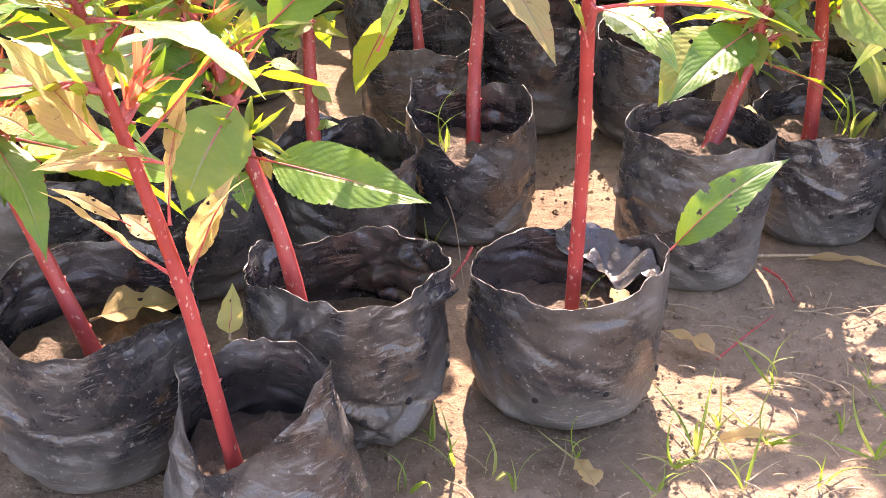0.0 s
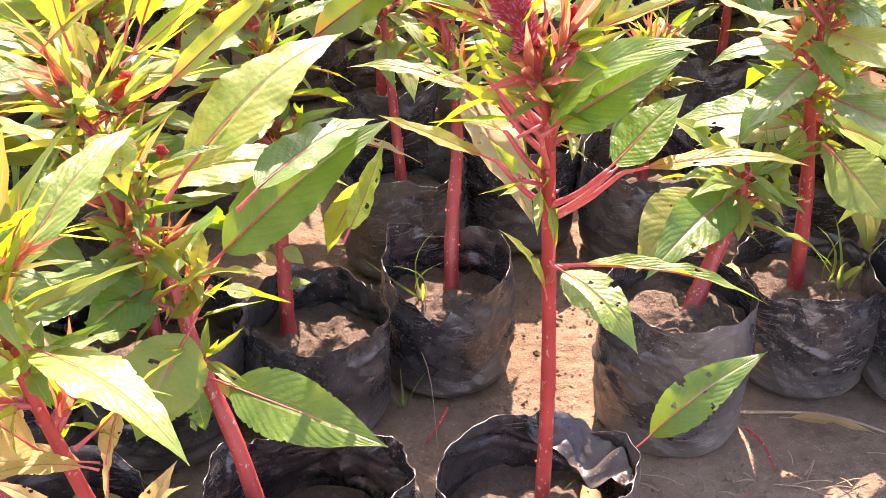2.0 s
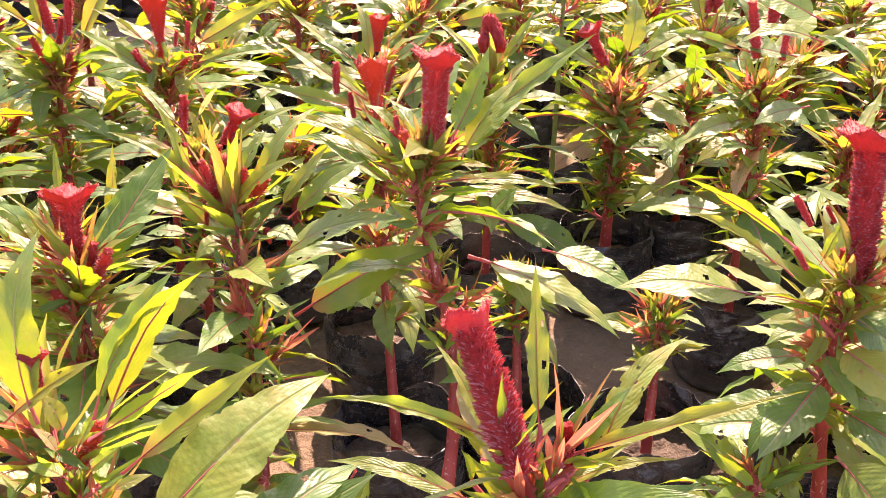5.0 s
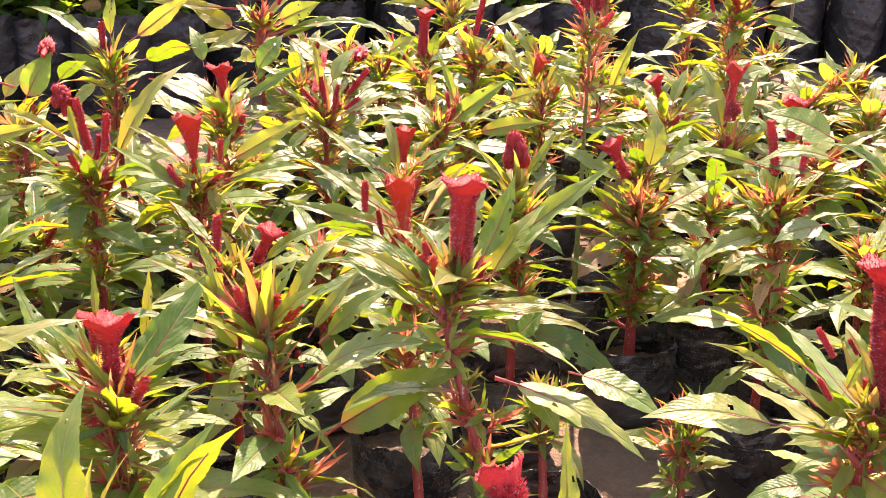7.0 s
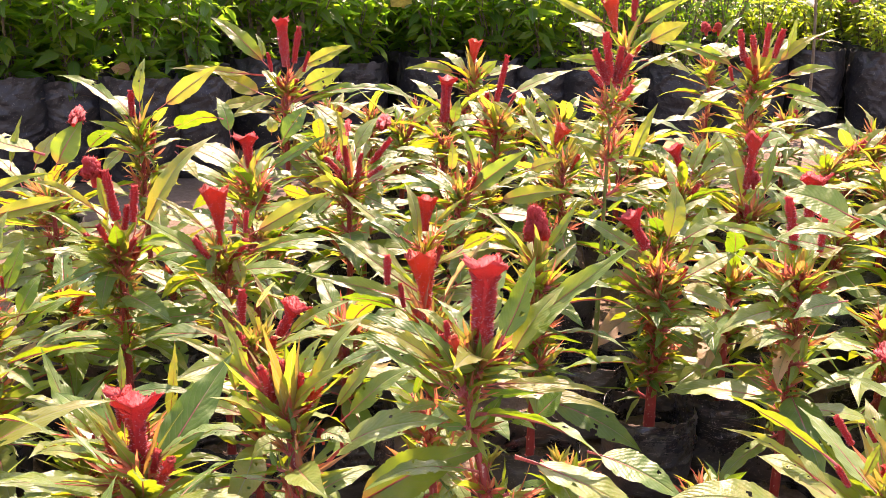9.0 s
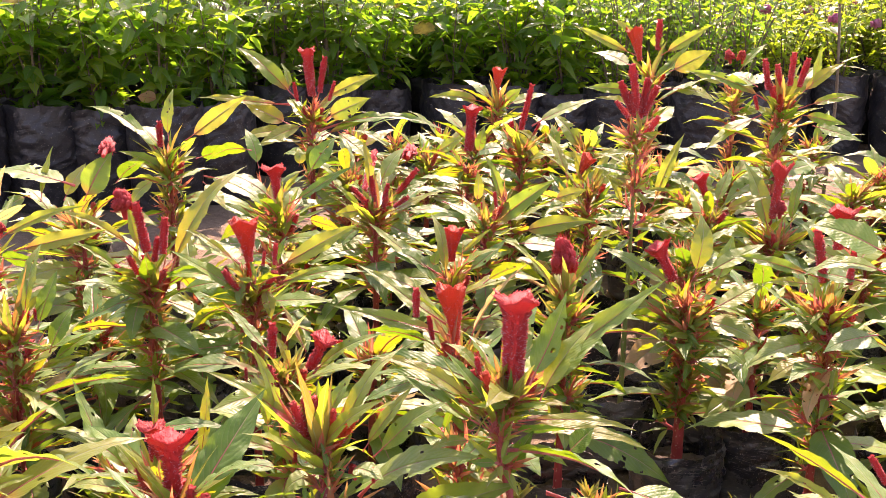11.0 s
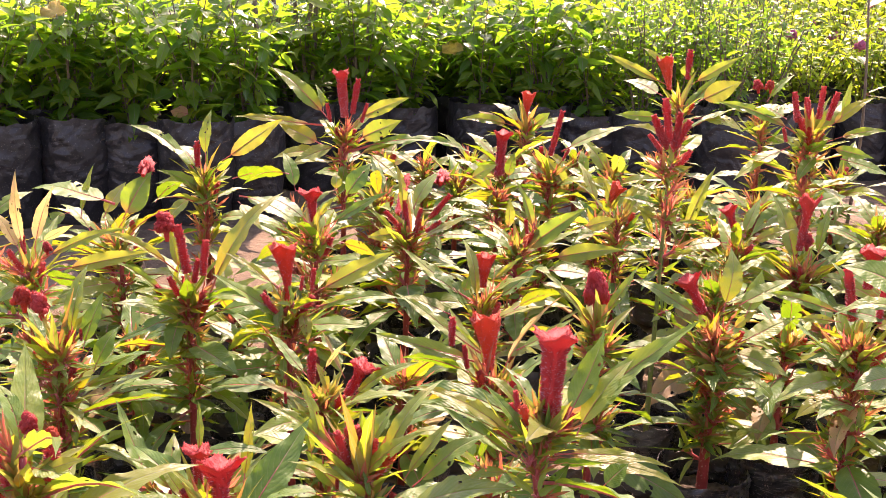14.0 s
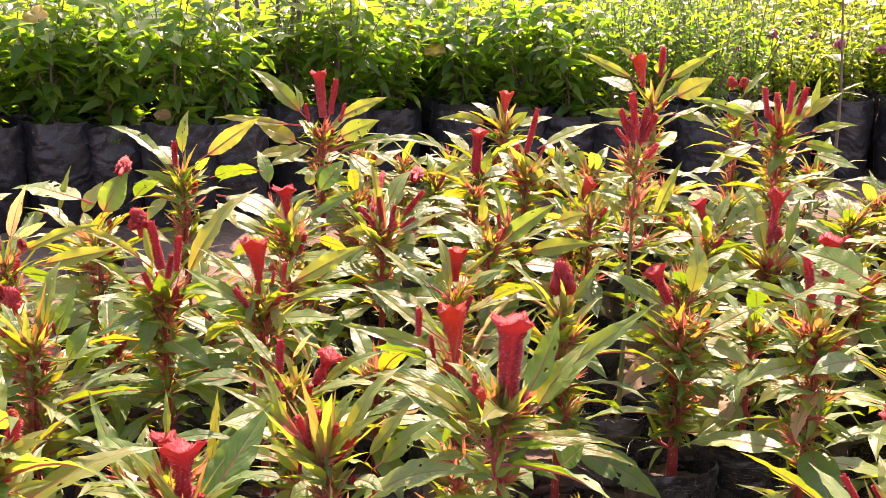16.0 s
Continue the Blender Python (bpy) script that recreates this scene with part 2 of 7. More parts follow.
def bag_material(name="black_polythene", mud=1.0, gloss=0.16):
    """Thin black film: glossy, scuffed along its creases, with dried mud splashed from the ground."""
    k = Nodes(name)
    v = k.coords("Object")
    info = k.add("ObjectInfo")
    sep = k.add("SeparateXYZ")
    k.link(v, sep.inputs[0])
    shift = k.add("VectorMath")
    k.link(v, shift.inputs[0])
    k.link(info.outputs["Random"], shift.inputs[1])
    w = shift.outputs[0]

    dust = k.noise(w, 13.0, 8.0, 0.68)
    splash = k.level(sep.outputs["Z"], 0.0, 0.055, 0.24, -0.02)
    film = k.level(k.math("ADD", dust, splash), 0.44, 0.92, 0.06 * mud, 0.75 * mud)
    bend = k.add("VectorMath")
    bend.operation = "MULTIPLY_ADD"
    warp = k.add("TexNoise", Scale=9.0, Detail=2.0)
    k.link(w, warp.inputs["Vector"])
    k.link(warp.outputs["Color"], bend.inputs[0])
    bend.inputs[1].default_value = (0.05, 0.05, 0.05)
    k.link(w, bend.inputs[2])

    def folds(direction, period):
        """Straight sharp creases across one direction."""
        dot = k.add("VectorMath")
        dot.operation = "DOT_PRODUCT"
        k.link(bend.outputs[0], dot.inputs[0])
        dot.inputs[1].default_value = direction
        m = k.t.nodes.new("ShaderNodeMath")
        m.operation = "PINGPONG"
        k.link(dot.outputs["Value"], m.inputs[0])
        m.inputs[1].default_value = period
        return m.outputs[0]

    where = k.level(k.noise(w, 16.0, 2.0), 0.40, 0.62)
    other = k.level(k.noise(w, 21.0, 1.0), 0.62, 0.40)
    height = k.math("ADD", k.math("MULTIPLY", folds((0.4, 0.3, 0.86), 0.011), where), k.math("MULTIPLY", folds((0.7, -0.5, 0.5), 0.013), other))
    height = k.math("ADD", height, k.math("MULTIPLY", folds((-0.55, 0.6, 0.58), 0.017), 0.6))
    height = k.math("ADD", height, k.math("MULTIPLY", k.math("MULTIPLY", folds((0.15, -0.2, 0.97), 0.0045), other), 0.5))
    specks = k.level(k.noise(w, 260.0, 2.0), 0.65, 0.72, 0.0, 0.85)
    smear = k.math("MULTIPLY", k.level(k.noise(w, 45.0, 6.0, 0.7), 0.56, 0.76), 0.32 * mud)
    flat = k.add("Mapping")
    flat.inputs["Scale"].default_value = (24, 24, 240)
    k.link(bend.outputs[0], flat.inputs["Vector"])
    scuffs = k.math("MULTIPLY", k.level(k.noise(flat.outputs[0], 2.0, 5.0, 0.6), 0.57, 0.68, 0.0, 0.8 * mud), where)
    marks = k.math("MAXIMUM", k.math("MAXIMUM", smear, specks), scuffs)
    # a low mud value also darkens the film itself, for the shaded tall bags
    col = k.mix(film, tuple(c * (0.5 + 0.5 * mud) for c in (0.012, 0.013, 0.017)), (0.18, 0.165, 0.14))
    col = k.mix(k.math("MULTIPLY", marks, 0.6), col, (0.34, 0.31, 0.27))
    rough = k.level(k.math("MAXIMUM", film, marks), 0.0, 0.5, gloss, 0.70)
    grain = k.math("MULTIPLY", k.noise(w, 300.0, 2.0), 0.0006)
    k.bump(k.math("ADD", k.math("MULTIPLY", height, 0.17), grain), 0.8, 1.0)
    k.set(col, rough, Specular_IOR_Level=0.35 + 0.25 * mud)
    return k.mat


BAG = bag_material()
DUSTY_BAG = bag_material("dusty_black_polythene", 1.3)
# Darker, less dusty copy for the tall bags: their shade is in its colour.
SHADED_BAG = bag_material("shaded_black_polythene", 0.3, 0.42)


def earth_material(name, dark, light, scale, rough=0.95):
    k = Nodes(name)
    v = k.coords("Object")
    big = k.noise(v, 3.2 * scale, 5.0, 0.6)
    grain = k.noise(v, 60.0 * scale, 6.0, 0.7)
    col = k.ramp(k.math("ADD", k.math("MULTIPLY", big, 0.65), k.math("MULTIPLY", grain, 0.35)), [(0.38, dark), (0.60, light)])
    crumbs = k.level(k.noise(v, 240.0, 3.0), 0.6, 0.72, 0.0, 0.5)
    col = k.mix(crumbs, col, tuple(c * 0.5 for c in dark))
    grit = k.level(k.noise(v, 330.0 * scale ** 0.5, 2.0), 0.64, 0.70, 0.0, 0.55)
    col = k.mix(grit, col, tuple(min(0.6, c * 1.7) for c in light))
    cell = k.add("TexVoronoi", Scale=45.0 * scale)
    k.link(v, cell.inputs["Vector"])
    height = k.math("ADD", k.math("MULTIPLY", grain, 1.3), k.math("ADD", k.math("MULTIPLY", k.noise(v, 14.0 * scale, 4.0), 0.9), k.math("MULTIPLY", cell.outputs["Distance"], 0.25)))
    k.bump(height, 0.8, 0.012)
    k.set(col, rough, Specular_IOR_Level=0.2)
    return k.mat


GROUND = earth_material("trodden_earth", (0.115, 0.080, 0.052), (0.245, 0.178, 0.122), 1.0)
SOIL = earth_material("potting_soil", (0.07, 0.052, 0.04), (0.17, 0.132, 0.10), 2.0)
STRAW = stem_material("dry_straw", (0.20, 0.14, 0.08), (0.34, 0.26, 0.16), (0.5, 0.42, 0.3), 0.1)
# near-black disc colour, for the shade inside a drain hole
HOLE = Nodes("punched_hole").set((0.006, 0.006, 0.006), 0.9)

# ---- shapes ----
def mesh_of(name, verts, faces, mats, mat_index=None, uvs=None, smooth=True):
    me = bpy.data.meshes.new(name)
    me.from_pydata([tuple(v) for v in verts], [], faces)
    for m in mats:
        me.materials.append(m)
    if mat_index is not None:
        me.polygons.foreach_set("material_index", mat_index)
    if smooth:
        me.polygons.foreach_set("use_smooth", [True] * len(me.polygons))
    if uvs is not None:
        layer = me.uv_layers.new(name="UVMap")
        flat = [c for loop in me.loops for c in uvs[loop.vertex_index]]
        layer.data.foreach_set("uv", flat)
    me.update()
    return me


class Shape:
    """Gathers vertices and faces of one mesh."""

    def __init__(self):
        self.v, self.f, self.m, self.uv = [], [], [], []

    def blade(self, m4, length, width, rng, n=6, across=2, droop=0.2, fold=0.25, wave=0.04, mat=0, petiole=0.0, pet_mat=1, belly=0.4, holes=0):
        """A pointed leaf along +Y of m4, with a stalk where petiole > 0."""
        base = len(self.v)
        stalk = petiole * length
        blade_len = length - stalk
        ph = rng.random() * 6
        cols = 2 * across + 1
        bend = lambda y: droop * y * (1 - y) * length
        for i in range(n + 1):
            t = i / n
            w = width * 0.5 * max((t ** belly) * ((1 - t) ** 1.12) * 1.80, 0.012 if t > 0.9 else 0.03)
            yy = stalk + t * blade_len
            side = rng.uniform(-0.03, 0.03) * width
            for j in range(cols):
                u = (j - across) / across
                edge = abs(u)
                x = u * w * (1 + rng.uniform(-0.09, 0.09) * edge) + side
                z = bend(yy / length) + edge * w * fold + math.sin(ph + t * 13 + (2 if u > 0 else 0)) * wave * width * edge * (1 - abs(2 * t - 1)) * 2 + math.sin(ph * 3 + t * 31 + (1 if u > 0 else 0)) * wave * 0.35 * width * edge * edge * (1 - abs(2 * t - 1))
                self.v.append(m4 @ Vector((x, yy, z)))
                self.uv.append((0.5 + u * 0.5, t))
        gone = set()
        for _ in range(holes):
            gi, gj = rng.randrange(2, n - 1), rng.randrange(0, cols - 1)
            gone.add((gi, gj))
            ring = [base + (gi + a) * cols + gj + b for a in (0, 1) for b in (0, 1)]
            mid = sum((self.v[q] for q in ring), Vector()) / 4
            for q in ring:
                self.v[q] = self.v[q].lerp(mid, rng.uniform(0.05, 0.65))
        for i in range(n):
            for j in range(cols - 1):
                if (i, j) in gone:
                    continue
                a = base + i * cols + j
                self.f.append((a, a + 1, a + cols + 1, a + cols))
                self.m.append(mat)
        if stalk > 0:
            pts = [m4 @ Vector((0, stalk * s, bend(stalk * s / length) - 0.0004)) for s in (0, 0.35, 0.7, 1.15)]
            r = max(0.0009, width * 0.022)
            self.tube(pts, [r * 1.5, r * 1.1, r, r * 0.7], 5, pet_mat)

    def tube(self, pts, radii, sides=7, mat=0, cap=True):
        base = len(self.v)
        n = len(pts)
        for i, (p, r) in enumerate(zip(pts, radii)):
            d = (Vector(pts[min(i + 1, n - 1)]) - Vector(pts[max(i - 1, 0)])).normalized()
            side = d.cross(Vector((0.3, 1, 0.2))).normalized()
            up = side.cross(d)
            for j in range(sides):
                a = 2 * math.pi * j / sides
                self.v.append(Vector(p) + (side * math.cos(a) + up * math.sin(a)) * r)
                self.uv.append((0.25, i / n))
        for i in range(n - 1):
            for j in range(sides):
                a, b = base + i * sides + j, base + i * sides + (j + 1) % sides
                self.f.append((a, b, b + sides, a + sides))
                self.m.append(mat)
        if cap:
            self.f.append(tuple(base + (n - 1) * sides + j for j in range(sides)))
            self.m.append(mat)

    def spike(self, p, d, length, r, mat=0):
        """A three-sided bristle."""
        d = Vector(d).normalized()
        s = d.orthogonal().normalized()
        u = d.cross(s)
        base = len(self.v)
        for a in (0, 2.1, 4.2):
            self.v.append(Vector(p) + (s * math.cos(a) + u * math.sin(a)) * r)
        self.v.append(Vector(p) + d * length)
        self.uv += [(0.3, 0.3)] * 4
        self.f += [(base, base + 1, base + 3), (base + 1, base + 2, base + 3), (base + 2, base, base + 3)]
        self.m += [mat] * 3

    def mesh(self, name, mats, smooth=True):
        return mesh_of(name, self.v, self.f, mats, self.m, self.uv, smooth)


def part(name, data, parent, m=None, label=""):
    ob = new(name, data)
    ob.parent = parent
    if m is not None:
        ob.matrix_basis = m
    if label:
        ob["label"] = label
    return ob


def aim(base, tip, roll=0.0):
    """A frame at base with Y towards tip and Z as upright as it can be."""
    y = (Vector(tip) - Vector(base)).normalized()
    x = y.cross(Vector((0, 0, 1)))
    x = x.normalized() if x.length > 1e-4 else Vector((1, 0, 0))
    z = x.cross(y)
    r = Matrix((x, y, z)).transposed().to_4x4()
    return Matrix.Translation(base) @ r @ Matrix.Rotation(radians(roll), 4, "Y")


def ground_height(x, y):
    t = min(max((y - 1.3) / 1.6, 0.0), 1.0)
    return 0.12 * t * t * (3 - 2 * t)


def leaf_form(seed, droop, fold, curl, holes, belly):
    """A leaf blade one metre long and wide along +Y: pleated between its side veins, wavy at the edge, eaten here and there, on a thin stalk."""
    r = random.Random(seed)
    s = Shape()
    n, across, stalk = 66, 8, 0.14
    cols = 2 * across + 1
    ph, ph2, sway = r.random() * 6, r.random() * 6, r.uniform(-0.05, 0.05)
    bites = [(r.uniform(0.25, 0.8), r.uniform(-0.9, 0.9), r.uniform(0.012, 0.032)) for _ in range(holes)]
    bend = lambda y: droop * y * (1 - y) - curl * max(0.0, y - 0.55) ** 2
    widest = belly / (belly + 1.25)
    full = 0.67 / (widest ** belly * (1 - widest) ** 1.25)
    nicks = [1 - (0.10 * r.random() if r.random() < 0.25 else 0.02 * r.random()) for _ in range(2 * n + 2)]
    for i in range(n + 1):
        t = i / n
        w = 0.5 * max((t ** belly) * ((1 - t) ** 1.25) * full, 0.012 if t > 0.9 else 0.03)
        y = stalk + t * (1 - stalk)
        for j in range(cols):
            u = (j - across) / across
            e = abs(u)
            x = u * w * (nicks[2 * i + (u > 0)] if e == 1 else 1) + sway * math.sin(t * math.pi)
            slant = t * 13.0 - (e * 0.5) ** 1.35 * 9.0
            pleat = -0.0018 * math.cos(2 * math.pi * (slant - 0.5)) * math.sin(math.pi * min(1, e * 1.1)) * math.sin(math.pi * min(1, t * 1.05))
            hem = (math.sin(ph + t * 15 + (2 if u > 0 else 0)) * 0.012 + math.sin(ph2 + t * 37 + (1 if u > 0 else 0)) * 0.006) * e * e * math.sin(math.pi * t)
            s.v.append(Vector((x, y, bend(y) + e * w * fold + pleat + hem)))
            s.uv.append((0.5 + u * 0.5, t))
    for i in range(n):
        for j in range(cols - 1):
            t, u = (i + 0.5) / n, (j + 0.5 - across) / across
            if any(((t - bt) * 1.0) ** 2 + ((u - bu) * 0.16) ** 2 < br * br for bt, bu, br in bites):
                continue
            a = i * cols + j
            s.f.append((a, a + 1, a + cols + 1, a + cols))
            s.m.append(0)
    line = [Vector((0, stalk * q, bend(stalk * q) - 0.0004)) for q in (0, 0.35, 0.7, 1.0)]
    line += [Vector((sway * math.sin(t * math.pi), stalk + t * (1 - stalk), bend(stalk + t * (1 - stalk)) - 0.004)) for t in (0.12, 0.3, 0.5, 0.7)]
    s.tube(line, [0.017, 0.013, 0.012, 0.011, 0.010, 0.008, 0.006, 0.003], 6, 1)
    return s.mesh("leaf_form", [LEAF, PETIOLE])


# leaf forms, one metre long and one metre wide: placed with their own length and width
rng = random.Random(11)
LEAF_FORMS = [leaf_form(600 + i, (0.05, 0.2, 0.38, 0.12, 0.5, -0.1, 0.28)[i % 7], (0.06, 0.03, 0.09, 0.045)[i % 4], (0.0, 0.4, 0.2, 0.6)[i % 4], (0, 1, 3, 0, 5)[i % 5], rng.uniform(0.56, 0.85)) for i in range(14)]


def swapped(me, mats):
    c = me.copy()
    for i, m in enumerate(mats):
        c.materials[i] = m
    return c


YOUNG_FORMS = [swapped(m, [YOUNG, PETIOLE]) for m in LEAF_FORMS[:7]]
OLD_FORMS = [swapped(m, [OLD, PETIOLE]) for m in LEAF_FORMS[4:9]]


def leaf_on(plant, base, tip, width, form=0, roll=0.0, kind="leaf"):
    """One leaf of a plant, from its node on the stem to its tip, in the plant's own space."""
    forms = {"leaf": LEAF_FORMS, "young": YOUNG_FORMS, "old": OLD_FORMS}[kind]
    length = (Vector(tip) - Vector(base)).length
    m = aim(base, tip, roll) @ Matrix.Diagonal((width * 1.45, length, length, 1))
    return part("leaf", forms[form % len(forms)], plant, m, "yellowed withering leaf" if kind == "old" else "")


def shoot_form(seed, n, length, width, spread, mat, outer=0.0):
    """A short side shoot with a tuft of small narrow leaves."""
    r = random.Random(seed)
    s = Shape()
    s.tube([(0, 0, 0), (0, 0.002, length * 0.3), (0, 0.004, length * 0.5)], [0.0026, 0.0020, 0.0012], 5, 1)
    for i in range(n):
        az = i * 2.4 + r.uniform(-0.4, 0.4)
        el = spread[0] + (spread[1] - spread[0]) * min(1, max(0, i / n + r.uniform(-0.2, 0.2)))
        d = Vector((math.cos(az) * math.cos(el), math.sin(az) * math.cos(el), math.sin(el)))
        b = Vector((0, 0.002, length * r.uniform(0.05, 0.5)))
        s.blade(aim(b, b + d, r.uniform(-30, 30)), length * r.uniform(0.55, 1.1), width * r.uniform(0.7, 1.2), r, 8, 2, r.uniform(-0.1, 0.35), 0.35, 0.03, 2 if i < n * outer else 0, 0.12, 1, 0.5)
    return s.mesh("shoot_form", [mat, PETIOLE, YOUNG])


SHOOTS = [shoot_form(20 + i, 6 + i % 3, 0.044 + 0.006 * (i % 4), 0.014, (0.0, 1.1), (YOUNG, LEAF, LEAF, LEAF)[i % 4]) for i in range(8)]
RED_SHOOTS = [shoot_form(30 + i, 12, 0.028 + 0.005 * i, 0.0076, (0.5, 1.45), (RED_SHOOT, BRACT, RED_SHOOT, RED_SHOOT)[i], 0.15) for i in range(4)]
ROSETTES = [shoot_form(40 + i, 19, 0.086 + 0.010 * (i % 3), 0.0195, (0.25, 1.25), BRACT, 0.55) for i in range(5)]


def bloom_form(seed, height, r0, top_w, top_h, bristles, mat, hair=1.0, ribs=0.0):
    """A cockscomb: a furry column that widens into a ruffled, flattened crest."""
    r = random.Random(seed)
    s = Shape()
    sides, rings = 44, 26
    ph = r.random() * 6
    power = 1.7 if height > 2 * top_h else 1.2
    lean = Vector((r.uniform(-0.12, 0.12), r.uniform(-0.12, 0.12)))
    for i in range(rings + 1):
        t = i / rings
        z = height * t
        flare = max(0.0, (t - (1 - top_h / height)) / (top_h / height))
        for j in range(sides):
            a = 2 * math.pi * j / sides
            lump = 1 + 0.10 * math.sin(2 * a + ph + t * 6) + 0.10 * math.sin(5 * a + ph * 2 - t * 7) + r.uniform(-0.08, 0.08) * (2 if ribs else 1) + ribs * math.sin(22 * a)
            rx = r0 * (0.84 + 0.16 * min(1.0, t * 3)) * lump
            ry = rx * 0.9
            ruffle = 1 + flare * (ribs * math.sin(22 * a) + 0.15 * math.sin(3 * a + ph) + 0.10 * math.sin(7 * a + ph * 2) + 0.06 * math.sin(13 * a))
            x = math.cos(a) * (rx + flare ** power * (top_w * 0.5 - rx) * ruffle)
            y = math.sin(a) * (ry + flare ** power * (top_w * 0.38 - ry) * ruffle)
            zz = z + flare ** 2 * (0.02 * top_w * math.sin(9 * a + ph) + 0.09 * top_w * math.cos(3 * a + ph))
            p = Vector((x + lean.x * z, y + lean.y * z, zz))
            s.v.append(p)
            s.uv.append((0.3, t))
    for i in range(rings):
        for j in range(sides):
            a, b = i * sides + j, i * sides + (j + 1) % sides
            s.f.append((a, b, b + sides, a + sides))
            s.m.append(0)
    top = rings * sides
    c = len(s.v)
    s.v.append(Vector((lean.x * height, lean.y * height, height - 0.30 * top_h)))
    s.uv.append((0.3, 1))
    for j in range(sides):
        s.f.append((top + j, top + (j + 1) % sides, c))
        s.m.append(0)
    for _ in range(bristles):
        i, j = r.randrange(0, rings - 3), r.randrange(sides)
        p = s.v[i * sides + j]
        axis = Vector((lean.x * p.z, lean.y * p.z, p.z))
        d = (p - axis).normalized() + Vector((0, 0, 0.45))
        q = p.lerp(s.v[min(i + 1, rings) * sides + (j + 1) % sides], r.random())
        s.spike(q, d, r.uniform(0.0022, 0.0052) * hair, 0.0008 * hair, 1 if r.random() < 0.34 * (1.1 - i / rings) else 0)
    for j in range(sides * 7):
        p = s.v[top + j % sides].lerp(s.v[c], r.random() ** 2 * 0.9)
        d = Vector((p.x, p.y, 0)).normalized() * 0.5 + Vector((r.uniform(-0.4, 0.4), r.uniform(-0.4, 0.4), 1))
        s.spike(p + Vector((r.uniform(-1, 1), r.uniform(-1, 1), 0)) * 0.001, d, r.uniform(0.0010, 0.0032), 0.0007)
    return s.mesh("bloom_form", [mat, PALE_BRISTLE])


def comb_form(seed, size, mat):
    """A short crested head: a folded, pointed clump of ruffles."""
    r = random.Random(seed)
    s = Shape()
    s.tube([(0, 0, 0), (0.001, 0, size * 0.4), (0, 0, size * 0.6)], [0.004, 0.006, 0.009], 8, 0)
    for k in range(34):
        a0 = k * 2.4
        w = size * r.uniform(0.10, 0.17)
        out = r.uniform(0.1, 0.42) * (1.25 - 0.85 * (k / 33))
        cx, cy = math.cos(a0) * size * out, math.sin(a0) * size * out * 0.7
        base = len(s.v)
        for i in range(6):
            for j in range(9):
                lat = -1.2 + 2.5 * i / 5
                a = 2 * math.pi * j / 9
                q = Vector((math.cos(a) * math.cos(lat), math.sin(a) * math.cos(lat), math.sin(lat)))
                rr = w * (1 + 0.34 * math.sin(5 * a + k) * math.cos(lat) + r.uniform(-0.07, 0.07))
                s.v.append(Vector((cx, cy, size * (0.45 + 0.62 * k / 33))) + q * rr)
                s.uv.append((0.3, 0.5))
        for i in range(5):
            for j in range(9):
                a, b = base + i * 9 + j, base + i * 9 + (j + 1) % 9
                s.f.append((a, b, b + 9, a + 9))
                s.m.append(0)
        s.f.append(tuple(base + 45 + j for j in range(9)))
        s.m.append(0)
        for _ in range(16):
            p = s.v[base + r.randrange(54)]
            s.spike(p, (p - Vector((0, 0, size * 0.5))), r.uniform(0.003, 0.006), 0.0007)
    return s.mesh("comb_form", [mat])


BLOOMS = {
    "column": [bloom_form(60 + i, 0.100 + 0.008 * (i % 3), 0.0098, 0.048 + 0.004 * (i % 2), 0.024, 2600, CRIMSON) for i in range(3)],
    "fan": [
        bloom_form(70, 0.060, 0.0062, 0.042, 0.048, 900, ORANGE, 0.7, 0.09),
        bloom_form(71, 0.060, 0.0066, 0.048, 0.024, 900, CRIMSON, 0.9, 0.06),
        bloom_form(72, 0.064, 0.0060, 0.038, 0.050, 900, ORANGE, 0.7, 0.09),
        bloom_form(73, 0.062, 0.0066, 0.044, 0.026, 900, CRIMSON, 0.9, 0.06),
    ],
    "spike": [bloom_form(80 + i, 0.060 + 0.01 * i, 0.0056, 0.012, 0.012, 700, CRIMSON) for i in range(3)],
    "slim": [bloom_form(86, 0.094, 0.0088, 0.031, 0.022, 2600, CRIMSON)],
    "comb": [comb_form(90 + i, 0.036 + 0.006 * i, (CRIMSON, ORANGE)[i % 2]) for i in range(3)],
}
SIDE_SPIKES = [bloom_form(95 + i, 0.028 + 0.008 * i, 0.0040, 0.007, 0.008, 160, (CRIMSON, ORANGE, CRIMSON)[i]) for i in range(3)]


